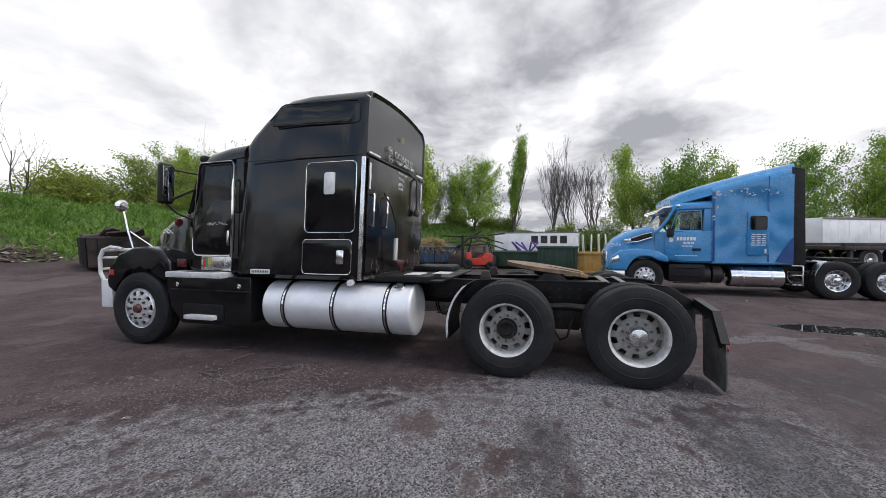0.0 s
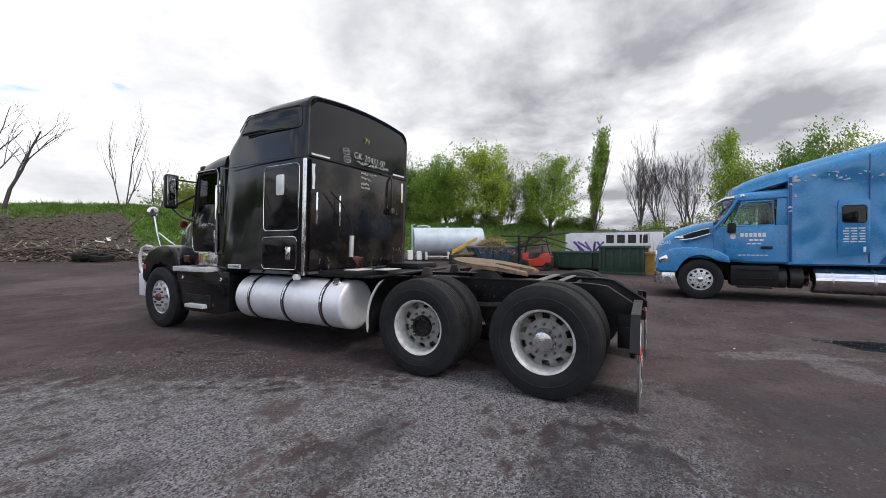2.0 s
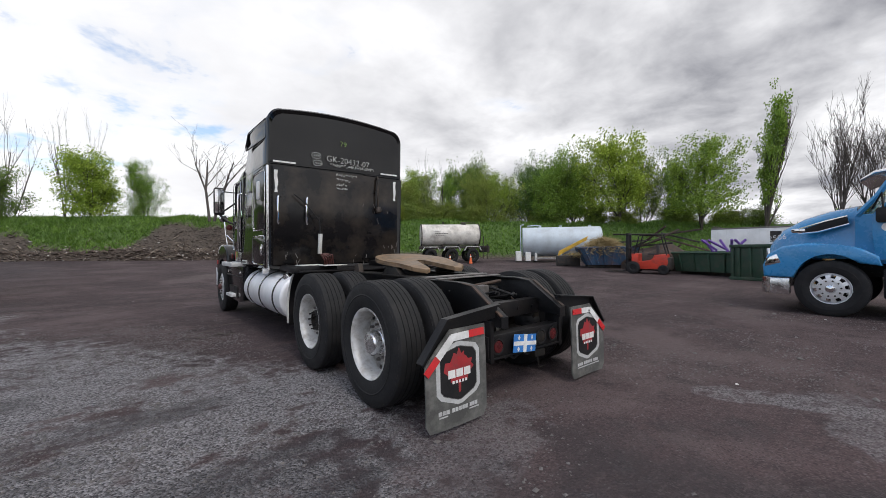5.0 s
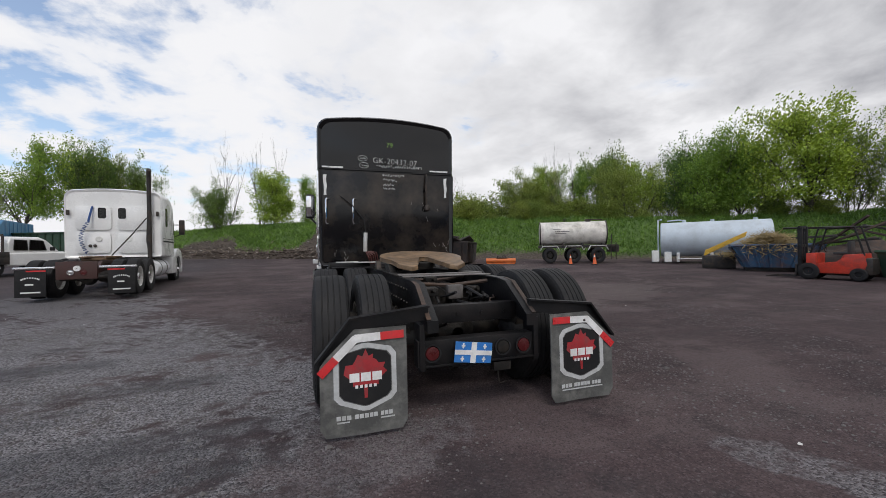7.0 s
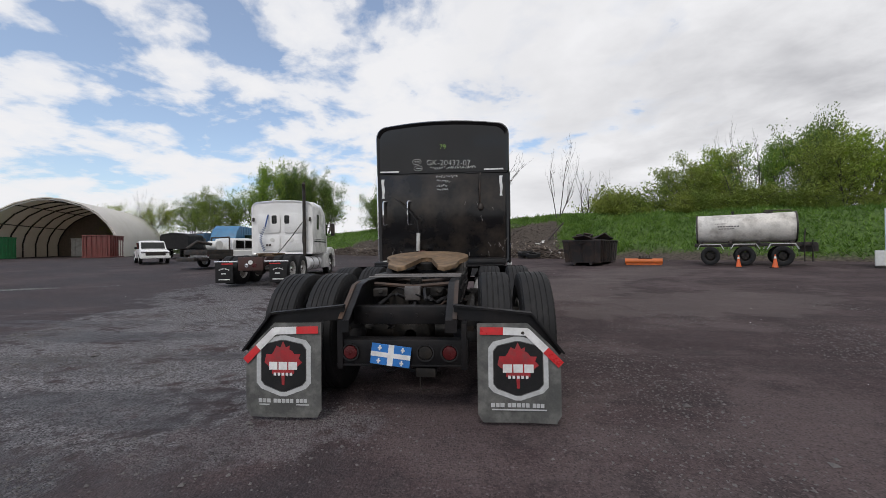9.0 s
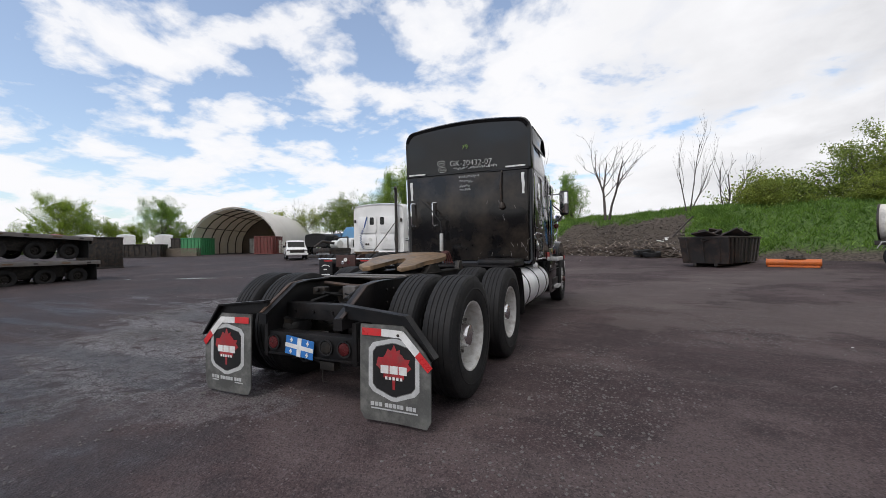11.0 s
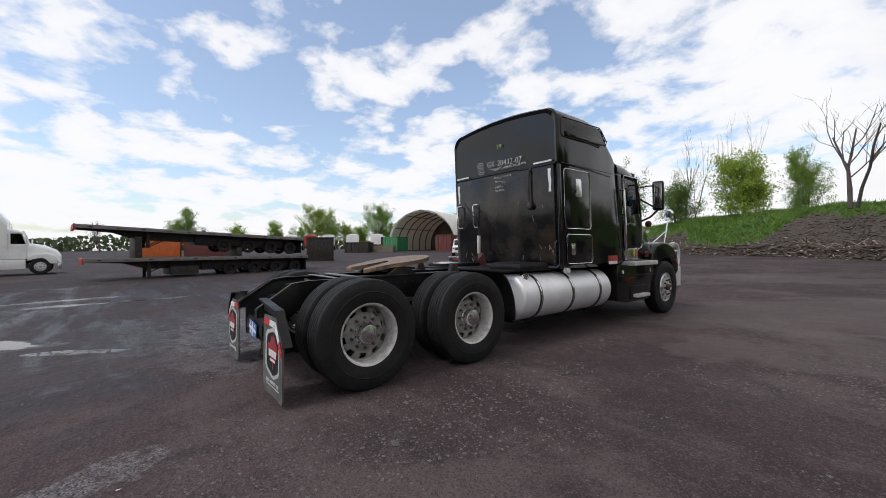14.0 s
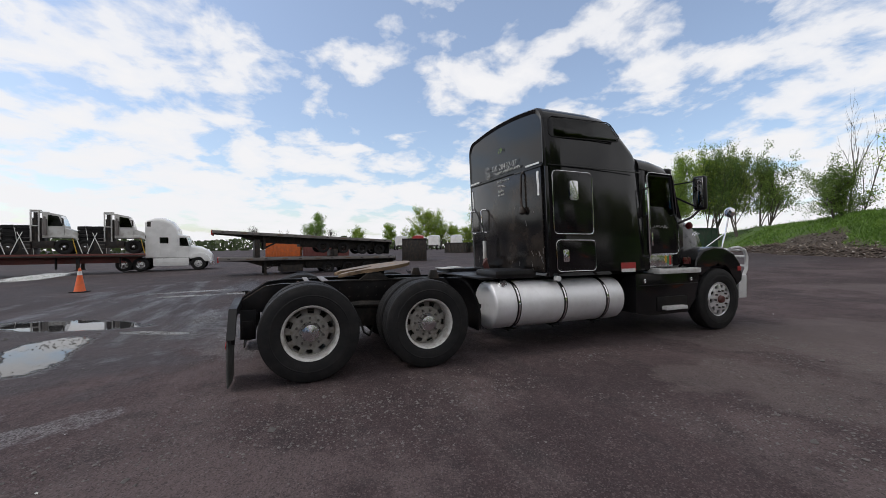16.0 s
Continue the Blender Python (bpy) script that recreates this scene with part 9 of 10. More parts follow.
def open_bin(name, m, size, mat, label, taper=0.25, ribs=8):
    """A roll-off bin: open top, sloped walls with ribs, rim, skids."""
    lx, ly, lz = size
    t = thing(name, m, label, "bin")
    th = 0.05
    bm = bmesh.new()
    b0 = [(-lx / 2 + taper, -ly / 2 + taper * 0.3, 0.15), (lx / 2 - taper, -ly / 2 + taper * 0.3, 0.15), (lx / 2 - taper, ly / 2 - taper * 0.3, 0.15), (-lx / 2 + taper, ly / 2 - taper * 0.3, 0.15)]
    b1 = [(-lx / 2, -ly / 2, lz), (lx / 2, -ly / 2, lz), (lx / 2, ly / 2, lz), (-lx / 2, ly / 2, lz)]
    i1 = [(x * (1 - 2 * th / lx), y * (1 - 2 * th / ly), z) for x, y, z in b1]
    i0 = [(x * (1 - 2 * th / lx), y * (1 - 2 * th / ly), z + th) for x, y, z in b0]
    vs = [[bm.verts.new(p) for p in ring] for ring in (b0, b1, i1, i0)]
    bm.faces.new(vs[0][::-1])
    bm.faces.new(vs[3])
    for a_, b_ in zip(vs, vs[1:]):
        for k in range(4):
            bm.faces.new((a_[k], a_[(k + 1) % 4], b_[(k + 1) % 4], b_[k]))
    part("tub", bm, mat, t)
    bm = bmesh.new()
    tube(bm, [(-lx / 2, -ly / 2, lz), (lx / 2, -ly / 2, lz), (lx / 2, ly / 2, lz), (-lx / 2, ly / 2, lz)], 0.06, 6, True)
    part("rim", bm, mat, t)
    for sy in (-1, 1):
        for k in range(ribs):
            u = (k + 0.5) / ribs * 2 - 1
            bm = bmesh.new()
            tube(bm, [(u * (lx / 2 - taper), sy * (ly / 2 - taper * 0.3 + 0.03), 0.16), (u * lx / 2, sy * (ly / 2 + 0.03), lz - 0.05)], 0.045, 4)
            part("rib", bm, mat, t)
    for sx in (-1, 1):
        for k in range(3):
            u = (k + 0.5) / 3 * 2 - 1
            bm = bmesh.new()
            tube(bm, [(sx * (lx / 2 - taper + 0.03), u * (ly / 2 - taper * 0.3), 0.16), (sx * (lx / 2 + 0.03), u * ly / 2, lz - 0.05)], 0.045, 4)
            part("rib", bm, mat, t)
    for y in (-0.5, 0.5):
        bm = bmesh.new()
        box(bm, -lx / 2 + taper, lx / 2 - taper, y - 0.08, y + 0.08, 0, 0.16, 0.01)
        part("skid", bm, M["dark_steel"], t)
    return t


# ---- along the bank ----
open_bin("waste_bin", at_ground(6.9, 18.6, 61, 0, 0.80), (5.5, 2.35, 1.55), M["black_bin"], "dark rusty open waste bin full of scrap", 0.3, 9)
_r = random.Random(6)
for k in range(16):
    bm = bmesh.new()
    lx_, ly_ = _r.uniform(0.5, 1.5), _r.uniform(0.3, 0.8)
    prism(bm, [(-lx_ / 2, -ly_ / 2), (lx_ / 2, -ly_ / 2 * 0.8), (lx_ / 2 * 0.9, ly_ / 2), (-lx_ / 2 * 0.8, ly_ / 2 * 1.1)], "z", 0, 0.06, 0.01)
    p = at_ground(6.9, 18.6, 61, 0, 0.80) @ Vector((_r.uniform(-2.6, 2.4), _r.uniform(-0.8, 0.8), 1.55))
    solo("scrap_board", bm, M["black_bin"], "dark scrap board heaped in the waste bin", "scrap", Matrix.Translation(p) @ pose(0, 0, 0, _r.uniform(-45, 45), _r.uniform(-45, 45), _r.uniform(0, 360)), "scrap in the bin")

bm = bmesh.new()
cyl(bm, (-1.25, 0, 0.30), (1.25, 0, 0.30), 0.21, None, 20)
cyl(bm, (-1.27, 0, 0.30), (-1.24, 0, 0.30), 0.235, None, 20)
cyl(bm, (1.24, 0, 0.30), (1.27, 0, 0.30), 0.235, None, 20)
box(bm, -1.2, 1.2, -0.16, 0.16, 0.0, 0.12, 0.02)
op = solo("orange_roller_tube", bm, M["orange"], "orange steel tube on a pale base", "steel tube", at_ground(8.95, 16.9, -24, 0, 0.66))
bm = bmesh.new()
for k in range(4):
    box(bm, -0.4 + 0.22 * k, -0.28 + 0.22 * k, -0.12, 0.12, 0.0, _r.uniform(0.08, 0.2), 0.02)
box(bm, -0.45, 0.5, -0.16, 0.16, -0.05, 0.03, 0.01)
solo("machine_bracket", bm, M["dark_steel"], "dark machine bracket lying on the orange tube", "bracket", at_ground(9.0, 16.88, -24, 0.36, 0.66))


def tanker():
    t = thing("tank_trailer", at_ground(13.0, 15.8, -30, 0.02, 0.80) @ Matrix.Diagonal((0.92, 1, 1.04, 1)), "stained steel tank trailer with three axles", "trailer")
    bm = bmesh.new()
    prof = [(-2.55, 0.02), (-2.52, 0.55), (-2.47, 0.78), (-2.42, 0.80), (2.42, 0.80), (2.47, 0.78), (2.52, 0.55), (2.55, 0.02)]
    lathe(bm, prof, 40, "x", (0, 0, 2.02))
    tk = part("tank", bm, M["tanker"], t, "weathered steel tank with faded lettering")
    for x in (-2.45, 2.45):
        bm = bmesh.new()
        lathe(bm, [(x - 0.04, 0.79), (x - 0.04, 0.83), (x + 0.04, 0.83), (x + 0.04, 0.79)], 40, "x", (0, 0, 2.02))
        part("end_ring", bm, M["dark_steel"], tk)
    bm = bmesh.new()
    for x0, x1, z0, z1 in ((-1.35, -0.2, 2.10, 2.16), (-1.3, -0.35, 1.98, 2.02)):
        n = int((x1 - x0) / 0.14)
        for k in range(n):
            box(bm, x0 + k * 0.14, x0 + k * 0.14 + 0.10, -0.812, -0.795, z0, z1)
    box(bm, -1.5, -0.9, -0.78, -0.765, 2.28, 2.30)
    part("caption_bars", bm, M["dark_steel"], tk)
    bm = bmesh.new()
    cyl(bm, (-0.55, 0, 2.8), (-0.55, 0, 2.95), 0.06, None, 10)
    cyl(bm, (-0.55, 0, 2.95), (-0.55, 0, 3.0), 0.10, None, 10)
    tube(bm, [(1.0, 0.3, 2.78), (1.05, 0.3, 2.98), (2.3, 0.3, 2.94), (2.35, 0.3, 2.75)], 0.035, 6)
    cyl(bm, (1.2, 0, 2.78), (1.2, 0, 2.9), 0.25, None, 16)
    part("top_fittings", bm, M["dark_steel"], tk)
    bm = bmesh.new()
    for s in (-1, 1):
        box(bm, -2.6, 3.3, s * 0.45 - 0.06, s * 0.45 + 0.06, 1.0, 1.2, 0.01)
    for x in (-2.2, -0.7, 0.7, 2.2):
        box(bm, x - 0.08, x + 0.08, -0.6, 0.6, 1.15, 1.32, 0.01)
    box(bm, 2.6, 3.4, -0.3, 0.3, 0.7, 1.15, 0.03)
    part("chassis_frame", bm, M["dark_steel"], t)
    for x in (-1.75, 0.0, 1.75):
        for s in (-1, 1):
            w_ = part("wheel", W["drim"], None, t, at=pose(x, s * 1.0, 0.50, 0, 0, -90 if s < 0 else 90))
            part("tyre", W["tyre"], None, w_)
            part("brake_drum", W["drum"], None, w_)
            bm = bmesh.new()
            arc = [(x - 0.72, 0.86), (x - 0.55, 1.16), (x + 0.55, 1.16), (x + 0.72, 0.86), (x + 0.69, 0.85), (x + 0.53, 1.12), (x - 0.53, 1.12), (x - 0.69, 0.85)]
            prism(bm, arc, "y", s * 0.82, s * 1.16)
            part("mudguard", bm, M["white_old"], t)
    bm = bmesh.new()
    for k, x in enumerate((2.75, 3.1)):
        tube(bm, [(x, -0.6, 0.2), (x, -0.62, 1.3), (x + 0.05, -0.6, 1.9 - 0.6 * k)], 0.035, 6)
    part("pump_pipes", bm, M["dark_steel"], t)
    return t


tanker()


def traffic_cone(m, label, h=0.72):
    t = thing("traffic_cone", m, label, "traffic cone")
    k = h / 0.72
    bm = bmesh.new()
    lathe(bm, [(0.03, 0.15 * k), (0.06, 0.135 * k), (h * 0.55, 0.075 * k), (h * 0.97, 0.028 * k), (h, 0.02 * k), (h, 0.004)], 20, "z")
    b_ = part("cone_body", bm, M["cone"], t)
    bm = bmesh.new()
    lathe(bm, [(h * 0.70, 0.0615 * k), (h * 0.86, 0.046 * k)], 20, "z")
    part("pale_band", bm, M["white_mark"], b_)
    bm = bmesh.new()
    box(bm, -0.19 * k, 0.19 * k, -0.19 * k, 0.19 * k, 0, 0.035, 0.01)
    part("base", bm, M["rubber"], t)
    return t


traffic_cone(at_ground(13.0, 13.9, 0, 0, 0.75), "faded orange traffic cone by the tank trailer", 0.75)
traffic_cone(at_ground(12.0, 14.6, 0, 0, 0.75), "white-banded traffic cone before a trailer wheel", 0.7)
traffic_cone(at_ground(-11.2, -6.6, 0), "bright orange traffic cone on wet ground", 0.82)


def caged_tote(m, label, open_top):
    t = thing("plastic_tank", m, label, "plastic tank", "plastic tanks by the bank")
    bm = bmesh.new()
    box(bm, -0.45, 0.45, -0.45, 0.45, 0.12, 0.98, 0.06, 3)
    part("tank_body", bm, M["plastic"], t)
    bm = bmesh.new()
    box(bm, -0.48, 0.48, -0.48, 0.48, 0.0, 0.12, 0.02)
    part("pallet_base", bm, M["dark_steel"], t)
    bm = bmesh.new()
    cyl(bm, (0, 0, 0.97), (0, 0, 1.03), 0.12, None, 14)
    part("lid", bm, M["dark_steel"] if open_top else M["plastic"], t)
    return t


caged_tote(at_ground(16.1, 12.9, -40, 0, 0.66) @ Matrix.Diagonal((0.55, 0.55, 1.05, 1)), "dirty white plastic tank with a dark lid", True)
caged_tote(at_ground(16.5, 12.5, -38, 0, 0.66) @ Matrix.Diagonal((0.55, 0.55, 0.95, 1)), "clean white plastic tank by the bank", False)


def storage_tank():
    t = thing("storage_tank", at_ground(19.0, 10.3, -50, 0.1, 0.72), "long pale grey horizontal storage tank on low feet", "storage tank")
    bm = bmesh.new()
    lathe(bm, [(-5.0, 0.02), (-5.0, 1.20), (-4.97, 1.25), (1.4, 1.25), (1.42, 1.2), (1.42, 0.02)], 48, "x", (0, 0, 1.62))
    tk = part("tank_shell", bm, M["galv"], t)
    for x in (-4.9, -2.8, -0.7, 1.3):
        bm = bmesh.new()
        lathe(bm, [(x - 0.02, 1.249), (x - 0.02, 1.258), (x + 0.02, 1.258), (x + 0.02, 1.249)], 48, "x", (0, 0, 1.62))
        part("weld_ring", bm, M["galv"], tk)
    for x in (-3.9, -1.9, 0.8):
        bm = bmesh.new()
        box(bm, x - 0.1, x + 0.1, -1.0, 1.0, 0, 0.66, 0.02)
        part("saddle", bm, M["white_old"], t)
    bm = bmesh.new()
    tube(bm, [(-5.15, -0.9, 0.1), (-5.15, -0.9, 3.05), (-4.9, -0.9, 3.1)], 0.05, 6)
    tube(bm, [(-5.15, -0.45, 0.1), (-5.15, -0.45, 3.05), (-4.9, -0.45, 3.1)], 0.05, 6)
    for k in range(9):
        tube(bm, [(-5.15, -0.9, 0.4 + 0.3 * k), (-5.15, -0.45, 0.4 + 0.3 * k)], 0.02, 5)
    part("ladder", bm, M["galv"], t)
    bm = bmesh.new()
    tube(bm, [(-4.6, 0, 3.0), (-3.9, 0, 3.05), (-3.4, 0, 2.98)], 0.05, 6)
    for x in (-3.5, -1.8, 0.6):
        cyl(bm, (x, 0, 2.84), (x, 0, 3.0), 0.12, None, 12)
    part("top_fittings", bm, M["galv"], tk)
    bm = bmesh.new()
    tube(bm, [(-3.9, -1.3, 0.25), (0.0, -1.3, 0.22), (1.2, -1.3, 0.25)], 0.04, 6)
    part("feed_pipe", bm, M["white_old"], t)


storage_tank()


def brush_heap():
    """Blue skip heaped with dry brush, a yellow plate in front of it."""
    t = open_bin("scrap_skip", at_ground(16.0, 7.2, -52), (2.7, 1.7, 1.0), M["cyan_bin"], "blue steel skip with rusty streaks, heaped with dry brush", 0.45, 6)
    bm = bmesh.new()
    prism(bm, [(-1.3, 0.75), (0.8, 1.95), (0.9, 2.25), (-1.2, 1.15)], "y", -0.05, 0.05, 0.02)
    for k in range(5):
        prism(bm, [(-0.95 + 0.4 * k, 1.02 + 0.21 * k), (-0.8 + 0.4 * k, 1.10 + 0.21 * k), (-0.8 + 0.4 * k, 1.32 + 0.21 * k), (-0.95 + 0.4 * k, 1.24 + 0.21 * k)], "y", -0.08, 0.08)
    solo("yellow_ramp", bm, M["yellow"], "tilted yellow ramp plate with dark cut-outs", "ramp", at_ground(15.7, 8.7, -52, 0, 0.70))
    bm = bmesh.new()
    box(bm, -0.9, 0.9, -0.5, 0.5, 0.0, 0.85, 0.05)
    solo("dark_crate", bm, M["dark_steel"], "dark crate under the yellow ramp", "crate", at_ground(15.6, 9.1, -52, 0, 0.66))
    rnd = random.Random(12)
    v, f = [], []
    base = at_ground(16.0, 7.2, -52, 0, 0.62)
    for i in range(5200):
        u_ = rnd.gauss(0, 0.9)
        p = base @ Vector((u_ - 0.2, rnd.gauss(-0.25, 0.6), 1.0 + rnd.random() ** 0.7 * max(0.15, 1.35 - 0.35 * u_ * u_)))
        d = Vector((rnd.gauss(0, 1), rnd.gauss(0, 1), rnd.gauss(-0.2, 0.7))).normalized() * rnd.uniform(0.15, 0.5)
        n = d.orthogonal().normalized() * 0.018
        k = len(v)
        v += [tuple(p - n), tuple(p + n), tuple(p + d)]
        f.append((k, k + 1, k + 2))
    stuff_mesh("dry_brush", v, f, M["straw"], "heap of dry yellow brush in the skip", "brush")
    # scrap beams beyond the skip
    for k in range(16):
        bm = bmesh.new()
        ln = rnd.uniform(1.2, 2.6)
        box(bm, -ln / 2, ln / 2, -0.035, 0.035, -0.035, 0.035, 0.008)
        p = at_ground(16.3 + rnd.uniform(-0.5, 0.7), 4.6 + rnd.uniform(-1.0, 1.4))
        solo("scrap_beam", bm, M["scrap"] if k % 2 else M["dark_steel"], "rusty beam on a scrap heap", "scrap", p @ pose(0, 0, 0.5 + 0.08 * k, rnd.uniform(-15, 15), rnd.uniform(-35, 35), rnd.uniform(60, 120)), "scrap beams")
    bm = bmesh.new()
    loft(bm, [hull(-1.6, 0.7, -0.05, 0.5, 0.3, 0.1), hull(-0.5, 1.1, -0.05, 1.2, 0.4, 0.2), hull(0.8, 1.0, -0.05, 1.0, 0.4, 0.2), hull(1.8, 0.6, -0.05, 0.4, 0.2, 0.1)])
    rough = lambda co: co + Vector((0.14 * noise.noise(co * 1.7), 0.14 * noise.noise(co * 1.7 + Vector((5, 0, 0))), 0.2 * noise.noise(co * 1.3)))
    bmesh.ops.subdivide_edges(bm, edges=bm.edges[:], cuts=2, use_grid_fill=True)
    solo("scrap_mound", bm, M["scrap"], "dark mound of rusty scrap behind the forklift", "scrap mound", at_ground(16.4, 4.8, 10, 0, 0.87), xf=rough)


brush_heap()


def forklift():
    t = thing("forklift", at_ground(14.0, 4.35, 14, 0, 0.78), "orange-red forklift truck with a black mast and cage", "forklift")
    R = M["lift_red"]
    # forwards is +y, towards the bank
    bm = bmesh.new()
    prism(bm, [(-0.95, 0.25), (0.55, 0.25), (0.55, 0.62), (-0.3, 0.66), (-0.45, 0.98), (-1.0, 1.02), (-1.08, 0.6)], "x", -0.52, 0.52, 0.06)
    part("body", bm, R, t)
    bm = bmesh.new()
    box(bm, -0.50, 0.50, -1.22, -0.86, 0.22, 0.85, 0.08)
    part("counterweight", bm, M["dark_steel"], t)
    bm = bmesh.new()
    box(bm, -0.54, 0.54, 0.3, 0.62, 0.22, 1.05, 0.04)
    part("cowl", bm, R, t)
    for x in (-0.30, 0.30):
        bm = bmesh.new()
        box(bm, x - 0.07, x + 0.07, 0.78, 0.92, 0.10, 2.12, 0.01)
        part("mast_rail", bm, M["rubber"], t)
        bm = bmesh.new()
        prism(bm, [(0.95, 0.08), (2.0, 0.06), (2.0, 0.10), (1.0, 0.14), (1.0, 0.6), (0.95, 0.6)], "x", x - 0.06, x + 0.06, 0.004)
        part("fork", bm, M["dark_steel"], t)
    bm = bmesh.new()
    for z in (0.3, 0.75, 1.3, 2.05):
        box(bm, -0.42, 0.42, 0.80, 0.88, z, z + 0.10, 0.01)
    cyl(bm, (0, 0.84, 0.2), (0, 0.84, 1.9), 0.05, None, 10)
    part("mast_frame", bm, M["rubber"], t)
    bm = bmesh.new()
    for x in (-0.48, 0.48):
        tube(bm, [(x, 0.5, 1.0), (x, 0.25, 2.0), (x, -0.75, 2.02), (x, -1.0, 0.95)], 0.035, 6)
    for k in range(6):
        tube(bm, [(-0.48, 0.2 - 0.18 * k, 2.02), (0.48, 0.2 - 0.18 * k, 2.02)], 0.02, 5)
    part("overhead_guard", bm, M["rubber"], t)
    bm = bmesh.new()
    box(bm, -0.25, 0.25, -0.55, -0.1, 0.98, 1.08, 0.03)
    box(bm, -0.25, 0.25, -0.62, -0.5, 1.0, 1.5, 0.04)
    part("seat", bm, M["interior"], t)
    bm = bmesh.new()
    tube(bm, [(0.16 * math.cos(k * 0.785), 0.18 + 0.05 * math.sin(k * 0.785), 1.22 + 0.15 * math.sin(k * 0.785)) for k in range(8)], 0.014, 5, True)
    part("steering_wheel", bm, M["interior"], t)
    for x, y, r in ((-0.50, 0.55, 0.33), (0.50, 0.55, 0.33), (-0.48, -0.85, 0.24), (0.48, -0.85, 0.24)):
        bm = bmesh.new()
        s = 1 if x > 0 else -1
        lathe(bm, [(x - 0.10, r * 0.5), (x - 0.10, r * 0.9), (x - 0.08, r), (x + 0.08, r), (x + 0.10, r * 0.9), (x + 0.10, r * 0.5), (x + 0.06, r * 0.4), (x + 0.06, 0.01)] if s > 0 else
              [(x + 0.10, r * 0.5), (x + 0.10, r * 0.9), (x + 0.08, r), (x - 0.08, r), (x - 0.10, r * 0.9), (x - 0.10, r * 0.5), (x - 0.06, r * 0.4), (x - 0.06, 0.01)], 22, "x", (0, y, r))
        part("wheel", bm, M["rubber"], t)
    return t


forklift()

# bins and trailers to the east
open_bin("green_bin", at_ground(15.2, 1.85, 82, 0, 0.9), (3.6, 2.0, 0.95), M["green_bin"], "low dark green steel bin", 0.15, 6)
t_ = plain_container("stake_bin", at_ground(14.2, 0.35, 84, 0, 0.92), (1.9, 1.9, 1.3), M["green_bin"], "tall dark green steel bin", "bin", 5)
t_ = plain_container("yellow_bin", at_ground(14.2, -1.1, 82, 0, 0.9), (1.9, 1.7, 1.05), M["yellow_bin"], "yellow steel pallet bin", "bin", 4)
for k in range(5):
    bm = bmesh.new()
    w_, h_ = 0.5, 0.9
    tube(bm, [(-w_, 0, 0), (-w_, 0, h_ * 0.8), (-w_ * 0.7, 0, h_), (w_ * 0.7, 0, h_), (w_, 0, h_ * 0.8), (w_, 0, 0)], 0.025, 6)
    solo("tube_rack", bm, M["white_old"], "pale bent tube rack standing on the yellow bin", "rack", at_ground(14.2, -1.1, 82, 0.95, 0.9) @ pose(-0.8 + 0.38 * k, 0, 0.0, _r.uniform(-6, 6), 0, 90 + _r.uniform(-8, 8)), "tube racks")


def box_trailer(m, length, mat, label, bars=None, h0=0.95, h1=3.2, width=2.5):
    t = thing("box_trailer", m, label, "trailer")
    bm = bmesh.new()
    box(bm, -width / 2, width / 2, 0, length, h0, h1, 0.03)
    b_ = part("box_body", bm, mat, t)
    bm = bmesh.new()
    for z in (h0, h1 - 0.08):
        for s in (-1, 1):
            box(bm, s * width / 2 - 0.02, s * width / 2 + 0.02, -0.01, length + 0.01, z, z + 0.10, 0.008)
    part("edge_rails", bm, M["alu_deck"], b_)
    bm = bmesh.new()
    for s in (-1, 1):
        n = int(length / 0.6)
        for k in range(n):
            yy = (k + 0.5) * length / n
            box(bm, s * width / 2 - 0.008, s * width / 2 + 0.008, yy - 0.02, yy + 0.02, h0 + 0.1, h1 - 0.1)
    part("wall_posts", bm, mat, b_)
    bm = bmesh.new()
    for s in (-1, 1):
        box(bm, min(s * 0.1, s * 1.2), max(s * 0.1, s * 1.2), -0.03, 0.0, h0 + 0.12, h1 - 0.12, 0.01)
    part("rear_door", bm, mat, b_)
    if bars:
        bm = bmesh.new()
        for x0, x1, y0, y1, z0, z1 in bars:
            box(bm, x0, x1, y0, y1, z0, z1)
        part("sign_bars", bm, M["dark_steel"], b_)
    for yy in (1.2, 2.5):
        for s in (-1, 1):
            wheel(t, s * 1.0, yy, s, "outer")
    bm = bmesh.new()
    box(bm, -0.9, 0.9, length - 2.5, length - 2.3, 0.1, h0, 0.02)
    part("landing_gear", bm, M["dark_steel"], t)
    return t


box_trailer(at_ground(23.0, 4.4, 178, 0, 0.74), 7.6, M["white"], "white box trailer with dark sign shapes",
            [(1.245, 1.262, 3.4 + 0.85 * k, 3.4 + 0.85 * k + 0.6, 1.55, 2.25) for k in range(4)] + [(-0.9 + 0.45 * k, -0.6 + 0.45 * k, -0.045, -0.028, 2.3, 2.75) for k in range(4)], 0.6, 2.55)
for k in range(7):
    bm = bmesh.new()
    tube(bm, [(0, 0, 0), (_r.uniform(-0.2, 0.2), _r.uniform(-0.2, 0.2), 0.5), (_r.uniform(-0.4, 0.4), _r.uniform(-0.4, 0.4), 0.9)], 0.05, 5)
    solo("violet_stake", bm, M["violet"], "short violet painted stake in the green bin", "stake", at_ground(15.2, 2.4 - 0.16 * k, 0, 0.45), "violet stakes")
box_trailer(at_ground(14.8, -9.4, 205, 0, 0.9), 12.0, M["white"], "long pale white box trailer behind the blue truck", None, 1.45, 2.75)


